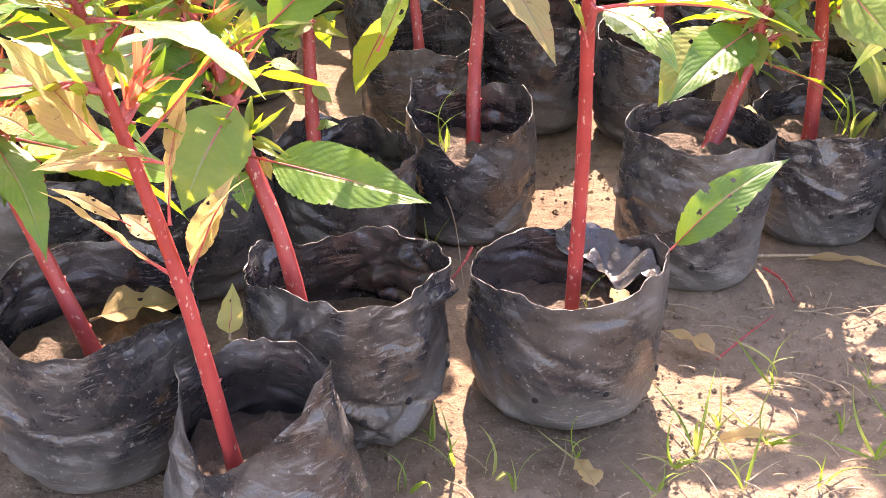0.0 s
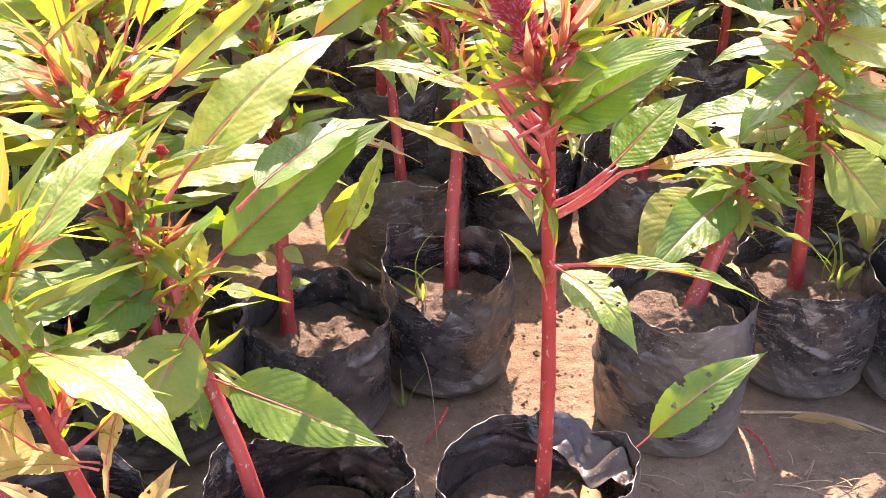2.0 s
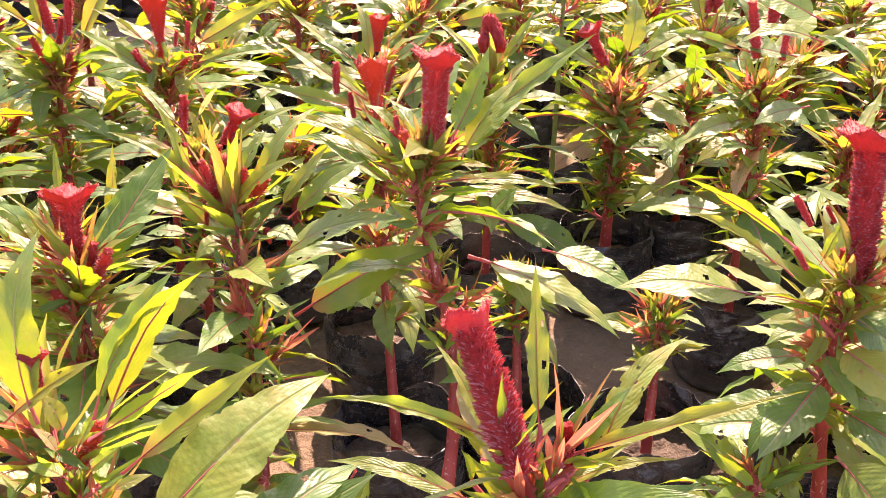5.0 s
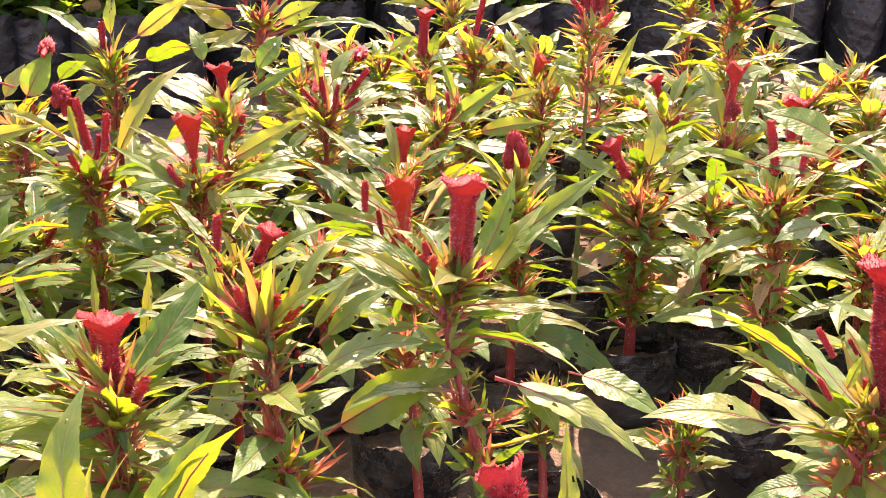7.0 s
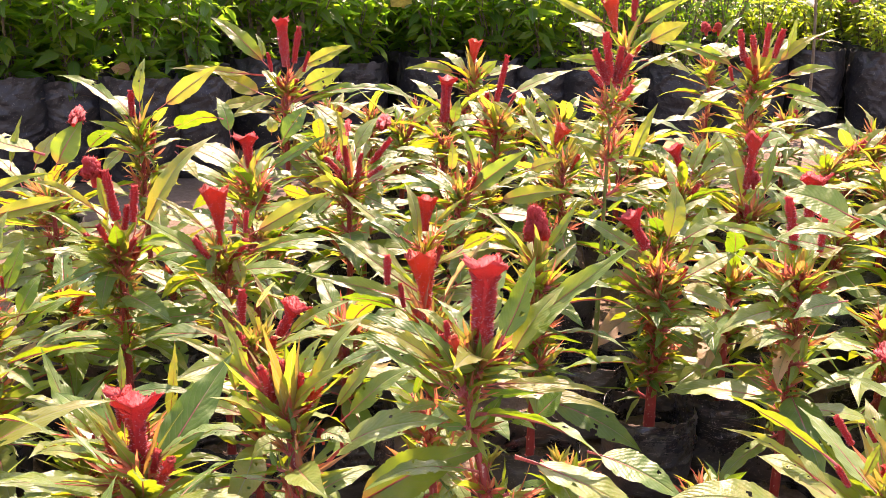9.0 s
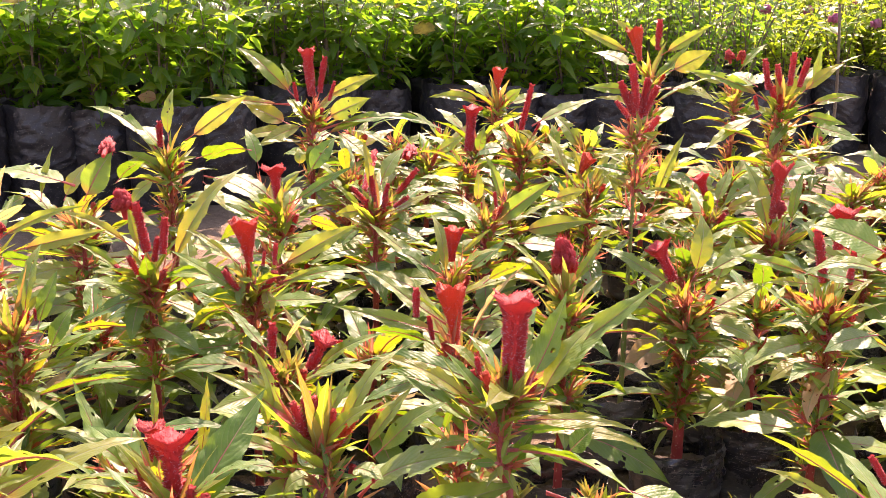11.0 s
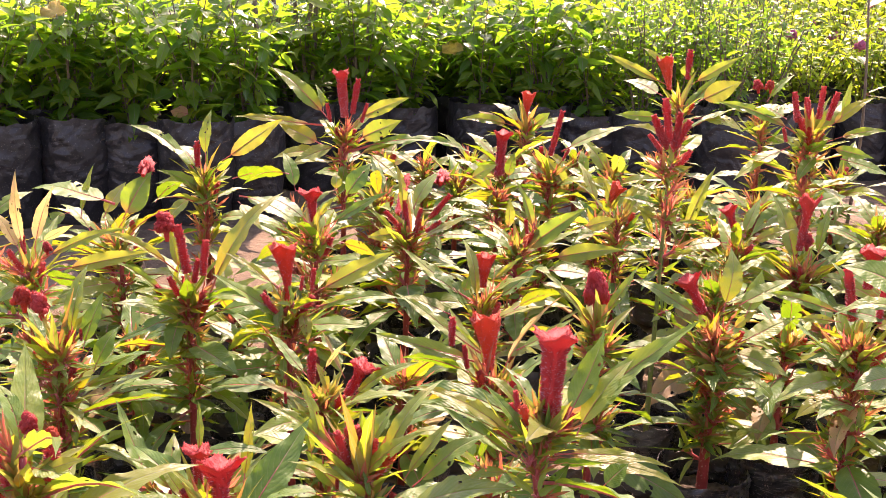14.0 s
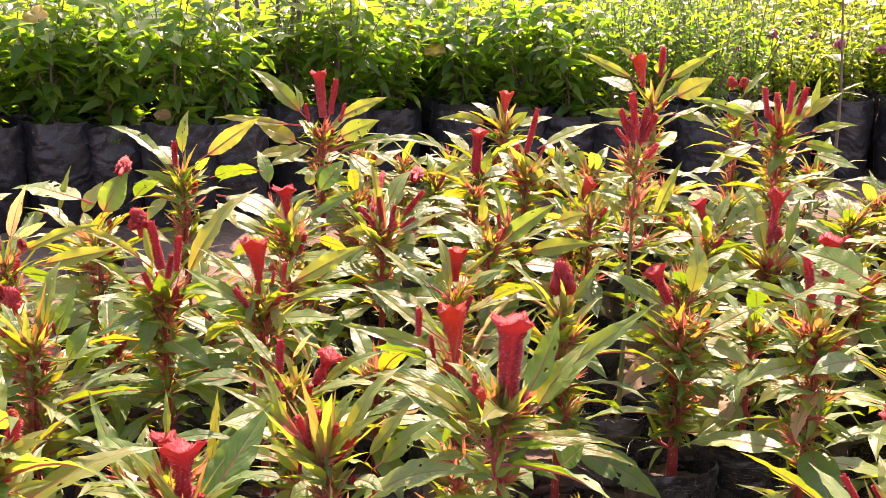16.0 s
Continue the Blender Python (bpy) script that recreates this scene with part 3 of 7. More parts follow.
def bag_form(seed, r_low, r_top, height, rim=0.012, dent=0.06, soil=0.085, folds=0.35, peaks=(), sides=84, rings=32):
    """A filled plastic grow bag: creased wall, uneven open rim, thin wall inside down to the soil. peaks: (angle, width, extra height) of the rim."""
    r = random.Random(seed)
    off = Vector((r.random() * 50, r.random() * 50, r.random() * 50))
    s = Shape()
    squash = r.uniform(0.92, 1.06)
    creases = []
    for _ in range(30):
        tilt = r.gauss(0, 0.35) if r.random() < 0.6 else r.uniform(-1.4, 1.4)
        creases.append((r.uniform(0, 2 * math.pi), r.uniform(0.05, 1.0), math.cos(tilt), math.sin(tilt), r.uniform(0.3, 1.1), r.uniform(0.04, 0.10), r.choice((-1, 1)) * r.uniform(0.4, 1.0)))

    planes = []
    for wave in (0.036, 0.045, 0.055, 0.066, 0.08, 0.10):
        axis = Vector((r.uniform(-1, 1), r.uniform(-1, 1), r.uniform(0.25, 1.3))).normalized()
        planes.append((axis, r.random(), wave, wave * 9))

    def crease(t, a):
        """Straight sharp folds of the film."""
        total = 0.0
        for ca, ct, c, sn, length, wide, amp in creases:
            da = ((a - ca + math.pi) % (2 * math.pi)) - math.pi
            dt = (t - ct) * 1.8
            along = (da * c + dt * sn) / length
            if abs(along) < 1:
                d = abs(-da * sn + dt * c) / wide
                if d < 1:
                    total += amp * (1 - d) * (1 - along * along)
        return total

    def wall(t, a, inner):
        peak = sum(extra * math.exp(-((((a - at + math.pi) % (2 * math.pi)) - math.pi) / wide) ** 2) for at, wide, extra in peaks)
        ruff = noise.noise(Vector((math.cos(a) * 1.3, math.sin(a) * 1.3, 3)) + off)
        top = height + rim * (1.5 * ruff + 0.7 * noise.noise(Vector((math.cos(a) * 3, math.sin(a) * 3, 9)) + off) + 0.35 * noise.noise(Vector((math.cos(a) * 11, math.sin(a) * 11, 5)) + off)) + peak
        z = top * t
        bulge = math.sin(min(1, t * 1.15) * math.pi) * 0.05
        rad = r_low + (r_top - r_low) * min(1, t * 1.2)
        rad *= 1 + bulge
        if t < 0.12:
            rad *= 0.80 + 0.20 * math.sqrt(max(0, 1 - (1 - t / 0.12) ** 2))
        p = Vector((math.cos(a) * rad, math.sin(a) * rad * squash, z))
        q = p * 9
        lump = noise.noise(Vector((q.x, q.y, q.z * 0.8)) + off) * dent * 0.7
        facet = 0.0
        for axis, shift, wave, amp in planes:
            u = (p.dot(axis) / wave + shift) % 1.0
            facet += (abs(2 * u - 1) - 0.5) * amp * (0.55 + 0.9 * noise.noise(p * 14 + axis * 9 + off))
        facet *= dent
        loose = max(0.0, (z - soil * 0.9) / max(0.01, height - soil * 0.9))
        pleat = (0.2 * math.sin(a * 4 + off.x) + noise.noise(Vector((math.cos(a) * 2.6, math.sin(a) * 2.6, z * 6)) + off)) * folds * 0.22 * min(loose, 1.6)
        pleat -= abs(noise.noise(Vector((math.cos(a) * 3.4, math.sin(a) * 3.4, z * 14)) + off * 5)) * folds * 0.20 * min(loose, 1.5)
        k = 1 + lump + facet + pleat + crease(t, a) * dent * 1.1 - (0.005 if inner else 0)
        return Vector((p.x * k, p.y * k, z))

    for inner in (False, True):
        lo = soil / height * 0.55 if inner else 0.0
        for i in range(rings + 1):
            t = 1 - (1 - lo) * i / rings if inner else i / rings
            for j in range(sides):
                s.v.append(wall(t, 2 * math.pi * j / sides, inner))
                s.uv.append((j / sides, t))
    n = 2 * (rings + 1)
    for i in range(n - 1):
        if i == rings:
            continue
        for j in range(sides):
            a, b = i * sides + j, i * sides + (j + 1) % sides
            s.f.append((a, b, b + sides, a + sides))
            s.m.append(0)
    edge = len(s.v)
    for k in range(2 * sides):
        s.v.append(s.v[rings * sides + k].copy())
        s.uv.append((0, 1))
    for j in range(sides):
        a, b = edge + j, edge + (j + 1) % sides
        s.f.append((a, b, b + sides, a + sides))
        s.m.append(0)
    s.f.append(tuple(reversed(range(sides))))
    s.m.append(0)
    bag = s.mesh("bag_form", [BAG])
    e = Shape()
    rs, ss = 16, 48
    rr = (r_low + (r_top - r_low) * min(1, 1.2 * soil / height)) * 0.995
    e.v.append(Vector((0, 0, soil)))
    e.uv.append((0, 0))
    for i in range(1, rs + 1):
        for j in range(ss):
            a = 2 * math.pi * j / ss
            p = Vector((math.cos(a), math.sin(a) * squash, 0)) * (rr * i / rs)
            p.z = soil + noise.noise(p * 40 + off) * 0.010 + noise.noise(p * 110 + off) * 0.006 + noise.noise(p * 260 + off) * 0.003 - 0.004 * (i / rs) ** 2
            e.v.append(p)
            e.uv.append((0, 0))
    for j in range(ss):
        e.f.append((0, 1 + j, 1 + (j + 1) % ss))
        e.m.append(0)
    for i in range(rs - 1):
        for j in range(ss):
            a, b = 1 + i * ss + j, 1 + i * ss + (j + 1) % ss
            e.f.append((a, a + ss, b + ss, b))
            e.m.append(0)
    return bag, e.mesh("soil_form", [SOIL])


HOLE_FORM = Shape()
HOLE_FORM.tube([(0, -0.0016, 0), (0, 0.0004, 0)], [0.0032, 0.0026], 9, 0)
HOLE_FORM = HOLE_FORM.mesh("hole_form", [HOLE])
BAGS = [bag_form(300 + i, 0.066, 0.075, 0.128 + 0.006 * (i % 3), 0.008 + 0.004 * (i % 2), 0.06, 0.082, 0.28) for i in range(5)]

# ---- ground ----
def axis_lines(lo, hi, step, far):
    fine = list(np.arange(lo, hi + 1e-6, step))
    out, d = [], step
    while not out or abs(out[-1]) < far:
        d *= 1.45
        out.append((out[-1] if out else 0) + d)
    return [lo - o for o in reversed(out)] + fine + [hi + o for o in out]


def build_ground():
    xs, ys = axis_lines(-0.5, 1.1, 0.016, 400), axis_lines(0.3, 1.9, 0.016, 400)
    verts, faces = [], []
    for y in ys:
        for x in xs:
            p = Vector((x, y, 0))
            near = 1.0 if -1 < x < 2 and -0.5 < y < 3 else 0.0
            z = ground_height(x, y) + near * (noise.noise(p * 5) * 0.008 + noise.noise(p * 17) * 0.004 + noise.noise(p * 48) * 0.0034)
            verts.append((x, y, z))
    n = len(xs)
    for i in range(len(ys) - 1):
        for j in range(n - 1):
            a = i * n + j
            faces.append((a, a + 1, a + n + 1, a + n))
    g = new("ground", mesh_of("ground", verts, faces, [GROUND]))
    return tagged(g, "bare trodden grey-brown earth with crumbs and faint cracks", "ground", kind="structure")


build_ground()

# ---- celosia plants ----
LABEL = "celosia plant with red stem in a dusty black grow bag"


def curve_points(pts, n):
    """Points along a smooth line through the given ones."""
    pts = [Vector(p) for p in pts]
    ext = [2 * pts[0] - pts[1], *pts, 2 * pts[-1] - pts[-2]]
    out = []
    segs = len(pts) - 1
    for i in range(n + 1):
        u = i / n * segs
        k = min(int(u), segs - 1)
        t = u - k
        a, b, c, d = ext[k:k + 4]
        out.append(0.5 * (2 * b + (c - a) * t + (2 * a - 5 * b + 4 * c - d) * t * t + (3 * b - a - 3 * c + d) * t ** 3))
    return out


def celosia(at, top, seed, bloom="fan", form=0, bag=None, through_points=(), thick=0.0062, leaves=26, shoots=9, leaf_from=0.35, leaf_len=(0.125, 0.195), spikes=5, bloom_scale=1.0, label="", bag_turn=None, stem_at=None, rosette=1.0, soil_z=0.085, bloom_to=None, red_shoots=None):
    """A potted celosia. at: the bag's place on the ground; top: where the stem ends under its flower, in the world."""
    r = random.Random(seed)
    gz = ground_height(*at)
    plant = tagged(new("celosia_plant"), label or LABEL, "potted plant", "celosia plants in grow bags")
    plant.location = (at[0], at[1], gz)
    origin = Vector((at[0], at[1], gz))
    turn = r.uniform(0, 6.28) if bag_turn is None else bag_turn
    form_bag = bag or BAGS[seed % len(BAGS)]
    part("grow_bag", form_bag[0], plant, Matrix.Rotation(turn, 4, "Z"))
    part("soil", form_bag[1], plant, Matrix.Rotation(turn, 4, "Z"))
    foot = Vector((*(stem_at or at), gz + soil_z - 0.01)) - origin
    pts = curve_points([foot, *[Vector(p) - origin for p in through_points], Vector(top) - origin], 22)
    s = Shape()
    radii = [thick * (1.12 - 0.62 * i / 22) * (1.18 if i == 0 else 1) * (1.06 if i % 3 == 0 else 1) for i in range(23)]
    s.tube(pts, radii, 10, 0)
    for i in range(2, 22):
        for _ in range(2):
            a = r.uniform(0, 6.28)
            p = pts[i] + Vector((math.cos(a), math.sin(a), 0)) * radii[i] * 0.9
            s.spike(p, (math.cos(a), math.sin(a), 1.2), r.uniform(0.0016, 0.0036), 0.0017, 1)
    part("stem", s.mesh("stem", [STEM, PETIOLE]), plant)
    n = len(pts) - 1
    span = lambda t: pts[min(n, int(t * n))].lerp(pts[min(n, int(t * n) + 1)], t * n - int(t * n))
    for i in range(leaves):
        high = (i + r.random() * 0.7) / leaves
        t = leaf_from + (0.97 - leaf_from) * high ** 0.85
        az = i * 2.4 + r.uniform(-0.4, 0.4) + seed
        el = -0.30 + 1.0 * high ** 1.6 + r.uniform(-0.25, 0.2)
        length = r.uniform(*leaf_len) * (1.0 - 0.2 * high)
        b = span(t)
        d = Vector((math.cos(az) * math.cos(el), math.sin(az) * math.cos(el), math.sin(el)))
        kind = "old" if high < 0.35 and r.random() < 0.10 else ("young" if high > 0.65 and r.random() < 0.28 else "leaf")
        leaf_on(plant, b, b + d * length, length * r.uniform(0.30, 0.40) * (1 - 0.38 * high), r.randrange(14), r.uniform(-35, 35), kind)
    for i in range(shoots):
        t = leaf_from * 0.9 + (0.98 - leaf_from * 0.9) * (i + r.random()) / shoots
        az = i * 2.4 + r.uniform(-0.5, 0.5) + seed * 2
        m = Matrix.Translation(span(t)) @ Matrix.Rotation(az, 4, "Z") @ Matrix.Rotation(-r.uniform(0.6, 1.1), 4, "X") @ Matrix.Scale(r.uniform(0.7, 1.25), 4)
        part("side_shoot", SHOOTS[r.randrange(8)], plant, m)
    reds = shoots * 2 if red_shoots is None else red_shoots
    for i in range(reds):
        t = min(0.97, leaf_from + (0.99 - leaf_from) * ((i + r.random()) / reds) ** 0.7)
        m = Matrix.Translation(span(t)) @ Matrix.Rotation(i * 2.4 + r.uniform(-0.5, 0.5), 4, "Z") @ Matrix.Rotation(-r.uniform(0.3, 0.9), 4, "X") @ Matrix.Scale(r.uniform(0.8, 1.3), 4)
        part("side_shoot", RED_SHOOTS[r.randrange(4)], plant, m)
    end = pts[-1]
    up = (pts[-1] - pts[-3]).normalized()
    turn_up = Vector((0, 0, 1)).rotation_difference(up.lerp(Vector((0, 0, 1)), 0.35)).to_matrix().to_4x4()
    if rosette:
        part("leaf_rosette", ROSETTES[seed % 5], plant, Matrix.Translation(end - up * 0.058) @ turn_up @ Matrix.Rotation(r.uniform(0, 6), 4, "Z") @ Matrix.Scale(rosette, 4))
    if bloom:
        if bloom_to:
            turn_up = Vector((0, 0, 1)).rotation_difference(Vector(bloom_to) - Vector(top)).to_matrix().to_4x4()
        part("flower_head", BLOOMS[bloom][form % len(BLOOMS[bloom])], plant, Matrix.Translation(end - up * 0.002) @ turn_up @ Matrix.Rotation(r.uniform(-0.6, 0.6), 4, "Z") @ Matrix.Scale(bloom_scale, 4))
    for i in range(spikes):
        a = i * 2.1 + r.uniform(-0.5, 0.5)
        m = Matrix.Translation(end - up * r.uniform(0.005, 0.04) + Vector((math.cos(a), math.sin(a), 0)) * r.uniform(0.008, 0.02)) @ Matrix.Rotation(a, 4, "Z") @ Matrix.Rotation(r.uniform(0.15, 0.5), 4, "Y") @ Matrix.Scale(r.uniform(0.7, 1.15), 4)
        part("side_spike", SIDE_SPIKES[r.randrange(3)], plant, m)
    return plant, origin


taken = []


def grown(x, y, z_tip, seed, bloom, form=0, lean=(0.0, 0.0), **more):
    """A celosia whose flower tip stands at x, y, z_tip."""
    tall = {"column": 0.105, "fan": 0.066, "spike": 0.068, "comb": 0.042}[bloom] * more.get("bloom_scale", 1.0)
    at = (x - lean[0], y - lean[1])
    taken.append(at)
    return celosia(at, (x, y, z_tip - tall), seed, bloom, form, **more)


# front row, nearest the path
def leaf_at(plant, base, tip, width, form=0, roll=0, kind="leaf"):
    """A leaf of a plant by places in the world."""
    ob, origin = plant
    return leaf_on(ob, Vector(base) - origin, Vector(tip) - origin, width, form, roll, kind)


def bloom_at(plant, base, tip, kind, form=0):
    """A flower of a plant, from its foot to its tip, in the world."""
    ob, origin = plant
    me = BLOOMS[kind][form % len(BLOOMS[kind])]
    base = Vector(base).lerp(Vector(tip), 0.14)
    way = Vector(tip) - base
    size = way.length / max(v.co.z for v in me.vertices)
    turn = Vector((0, 0, 1)).rotation_difference(way).to_matrix().to_4x4()
    return part("flower_head", me, ob, Matrix.Translation(base - origin) @ turn @ Matrix.Rotation(0.7 * math.sin(form * 1.3 + base.x * 40), 4, "Z") @ Matrix.Diagonal((min(size, 0.92), min(size, 0.92), size, 1)))


HALF = math.pi / 2
plant_a = celosia((0.258, 0.862), (0.242, 0.757, 0.492), 1, "slim", 0, bag_form(701, 0.069, 0.079, 0.126, 0.006, 0.055, 0.060, 0.3, ((0.15, 0.5, 0.004), (1.75, 0.9, -0.026), (2.9, 0.5, -0.008), (-1.6, 0.9, 0.004)), sides=110, rings=42), ((0.263, 0.835, 0.211), (0.257, 0.795, 0.372), (0.253, 0.775, 0.450)), 0.0055, 0, 6, 0.55, spikes=0, bag_turn=0.0, stem_at=(0.263, 0.853), soil_z=0.062, rosette=0.4, bloom_scale=0.9, bloom_to=(0.210, 0.800, 0.560), label="young celosia with crimson crest in a folded black grow bag", red_shoots=4)


def folded_film(plant, a0, a1, r_rim, z_rim, r_in, z_in, seed):
    """A stretch of the bag's rim that is folded in over the soil."""
    r = random.Random(seed)
    s = Shape()
    n, m = 26, 8
    for i in range(n + 1):
        a = a0 + (a1 - a0) * i / n
        ends = max(0.0, math.sin(math.pi * i / n)) ** 0.5
        for j in range(m + 1):
            t = j / m
            rad = r_rim + (r_in - r_rim) * t * (0.25 + 0.75 * ends)
            q = Vector((math.cos(a) * rad, math.sin(a) * rad, z_rim + (z_in - z_rim) * t ** 0.7 * (0.3 + 0.7 * ends)))
            q.z += 0.022 * abs(noise.noise(q * 45 + Vector((seed, 0, 0)))) + 0.004 * noise.noise(q * 110) + 0.006 * math.sin(a * 5 + t * 2) * t
            s.v.append(q)
            s.uv.append((i / n, t))
    for i in range(n):
        for j in range(m):
            a = i * (m + 1) + j
            s.f.append((a, a + 1, a + m + 2, a + m + 1))
            s.m.append(0)
    part("folded_rim", s.mesh("folded_rim", [BAG]), plant[0])


folded_film(plant_a, 0.0, 1.7, 0.076, 0.104, 0.048, 0.082, 3)
leaf_at(plant_a, (0.261, 0.785, 0.345), (0.311, 0.725, 0.330), 0.031, 9, 15, "leaf")
leaf_at(plant_a, (0.263, 0.785, 0.344), (0.387, 0.765, 0.343), 0.014, 6, 0, "leaf")
leaf_at(plant_a, (0.261, 0.785, 0.344), (0.237, 0.795, 0.412), 0.012, 4, 0, "young")
leaf_at(plant_a, (0.259, 0.785, 0.319), (0.227, 0.795, 0.362), 0.010, 4, 0, "young")
leaf_at(plant_a, (0.338, 0.930, 0.087), (0.433, 0.950, 0.179), 0.040, 9, 40, "leaf")
plant_e = celosia((0.088, 0.820), (-0.056, 0.86, 0.43), 2, None, 0, bag_form(702, 0.068, 0.077, 0.128, 0.010, 0.10, 0.056, 0.45, ((1.6, 0.9, -0.014), (-1.4, 0.9, 0.014)), sides=110, rings=42), ((0.044, 0.810, 0.151), (0.014, 0.830, 0.223), (-0.010, 0.848, 0.289), (-0.037, 0.850, 0.335)), 0.0063, 4, 14, 0.45, spikes=1, bag_turn=0.0, stem_at=(0.064, 0.802), soil_z=0.058, label="leaning celosia with many shoots in a crumpled black grow bag", red_shoots=12)
leaf_at(plant_e, (0.020, 0.840, 0.290), (0.142, 0.880, 0.399), 0.053, 3, 42, "leaf")
leaf_at(plant_e, (-0.032, 0.830, 0.255), (0.080, 0.780, 0.341), 0.021, 1, 0, "young")
leaf_at(plant_e, (0.022, 0.820, 0.216), (0.161, 0.760, 0.215), 0.050, 0, 42, "leaf")
leaf_at(plant_e, (0.020, 0.820, 0.267), (-0.017, 0.770, 0.193), 0.059, 1, -42, "leaf")
leaf_at(plant_e, (0.009, 0.820, 0.208), (0.019, 0.810, 0.175), 0.021, 4, 0, "leaf")
leaf_at(plant_e, (-0.063, 0.840, 0.265), (-0.102, 0.820, 0.289), 0.023, 1, 0, "old")
leaf_at(plant_e, (-0.004, 0.840, 0.289), (-0.054, 0.800, 0.260), 0.044, 8, -42, "leaf")
plant_f = celosia((0.058, 0.665), (-0.012, 0.63, 0.43), 3, None, 0, bag_form(703, 0.074, 0.050, 0.125, 0.006, 0.05, 0.070, 0.4, ((-0.15, 0.45, 0.030), (-2.0, 0.7, -0.040), (-3.1, 0.4, 0.006)), sides=110, rings=42), ((0.028, 0.640, 0.204), (0.011, 0.635, 0.290), (-0.001, 0.630, 0.353)), 0.0050, 3, 5, 0.6, spikes=0, bag_turn=0.0, stem_at=(0.046, 0.648), label="pale pink-leaved celosia in a torn black grow bag", soil_z=0.07, red_shoots=3)
leaf_at(plant_f, (0.018, 0.630, 0.309), (0.083, 0.620, 0.390), 0.016, 5, 0, "young")
leaf_at(plant_f, (0.003, 0.635, 0.296), (-0.033, 0.600, 0.382), 0.039, 1, -30, "old")
leaf_at(plant_f, (0.029, 0.630, 0.296), (-0.030, 0.600, 0.304), 0.019, 0, 0, "old")
leaf_at(plant_f, (0.031, 0.640, 0.216), (0.068, 0.630, 0.297), 0.023, 3, 0, "old")
leaf_at(plant_f, (0.023, 0.640, 0.219), (-0.025, 0.600, 0.299), 0.025, 1, 0, "old")
leaf_at(plant_f, (0.024, 0.640, 0.253), (0.039, 0.650, 0.327), 0.016, 4, 0, "old")
leaf_at(plant_f, (-0.003, 0.630, 0.359), (-0.014, 0.600, 0.394), 0.018, 2, 0, "leaf")
leaf_at(plant_f, (0.002, 0.630, 0.347), (0.044, 0.620, 0.390), 0.018, 2, 0, "leaf")
leaf_at(plant_f, (-0.003, 0.630, 0.423), (0.023, 0.600, 0.504), 0.034, 6, 24, "leaf")
leaf_at(plant_f, (0.004, 0.630, 0.414), (0.049, 0.600, 0.471), 0.023, 4, 0, "leaf")
plant_b = celosia((0.157, 1.148), (0.120, 1.335, 0.462), 5, "column", 0, bag_form(704, 0.062, 0.066, 0.125, 0.010, 0.06, 0.085, 0.5, ((2.7, 0.5, 0.022), (0.5, 0.5, 0.025), (-1.6, 0.35, -0.035))), ((0.159, 1.19, 0.150), (0.159, 1.24, 0.215), (0.150, 1.27, 0.295), (0.112, 1.30, 0.420)), 0.0070, 6, 10, 0.5, bag_turn=0.0, stem_at=(0.161, 1.165), spikes=3, bloom_to=(0.122, 1.340, 0.565), label="tall celosia with a furry crimson column in a black grow bag")
plant_c = celosia((0.380, 1.083), (0.436, 1.15, 0.245), 6, None, 0, bag_form(705, 0.068, 0.070, 0.150, 0.005, 0.035, 0.120, 0.2, sides=110, rings=42), ((0.412, 1.13, 0.154), (0.430, 1.145, 0.200)), 0.0085, 9, 6, 0.6, (0.07, 0.12), spikes=0, bag_turn=0.0, stem_at=(0.392, 1.098), rosette=0, label="cut-back celosia stump with side shoots in a grey dusty grow bag", soil_z=0.12, red_shoots=4)
leaf_at(plant_c, (0.409, 1.150, 0.228), (0.338, 1.080, 0.171), 0.066, 1, -24, "leaf")
leaf_at(plant_c, (0.430, 1.150, 0.112), (0.431, 1.140, 0.152), 0.026, 3, 0, "old")
leaf_at(plant_c, (0.432, 1.150, 0.225), (0.372, 1.120, 0.245), 0.027, 2, 0, "leaf")
leaf_at(plant_c, (0.432, 1.150, 0.225), (0.428, 1.100, 0.193), 0.021, 0, 0, "leaf")
leaf_at(plant_c, (0.432, 1.150, 0.228), (0.464, 1.100, 0.221), 0.022, 0, 0, "old")
leaf_at(plant_c, (0.428, 1.160, 0.227), (0.357, 1.160, 0.287), 0.033, 4, -24, "leaf")
leaf_at(plant_c, (0.432, 1.150, 0.225), (0.344, 1.040, 0.188), 0.054, 6, -24, "leaf")
plant_d = celosia((0.520, 1.190), (0.492, 1.16, 0.440), 7, "column", 2, bag_form(706, 0.066, 0.078, 0.125, 0.010, 0.06, 0.092, 0.4, sides=110, rings=42), ((0.507, 1.21, 0.190), (0.498, 1.20, 0.250), (0.484, 1.17, 0.340)), 0.0072, 12, 12, 0.58, (0.12, 0.18), bag_turn=0.0, stem_at=(0.512, 1.205), spikes=2, bloom_to=(0.497, 1.165, 0.56), label="bushy celosia with a tall crimson crest in a black grow bag", red_shoots=16)
plant_h = celosia((0.042, 1.060), (-0.065, 1.25, 0.44), 8, None, 0, bag_form(707, 0.064, 0.070, 0.120, 0.010, 0.06, 0.082, 0.5, sides=110, rings=42), ((0.008, 1.09, 0.171), (0.004, 1.11, 0.240), (-0.02, 1.17, 0.33)), 0.0066, 16, 10, 0.45, bag_turn=0.0, stem_at=(0.012, 1.075), leaf_len=(0.10, 0.15))
leaf_at(plant_a, (0.229, 0.780, 0.494), (0.139, 0.777, 0.514), 0.009, 13, -24, "young")
leaf_at(plant_a, (0.225, 0.780, 0.453), (0.138, 0.792, 0.469), 0.014, 1, -16, "young")
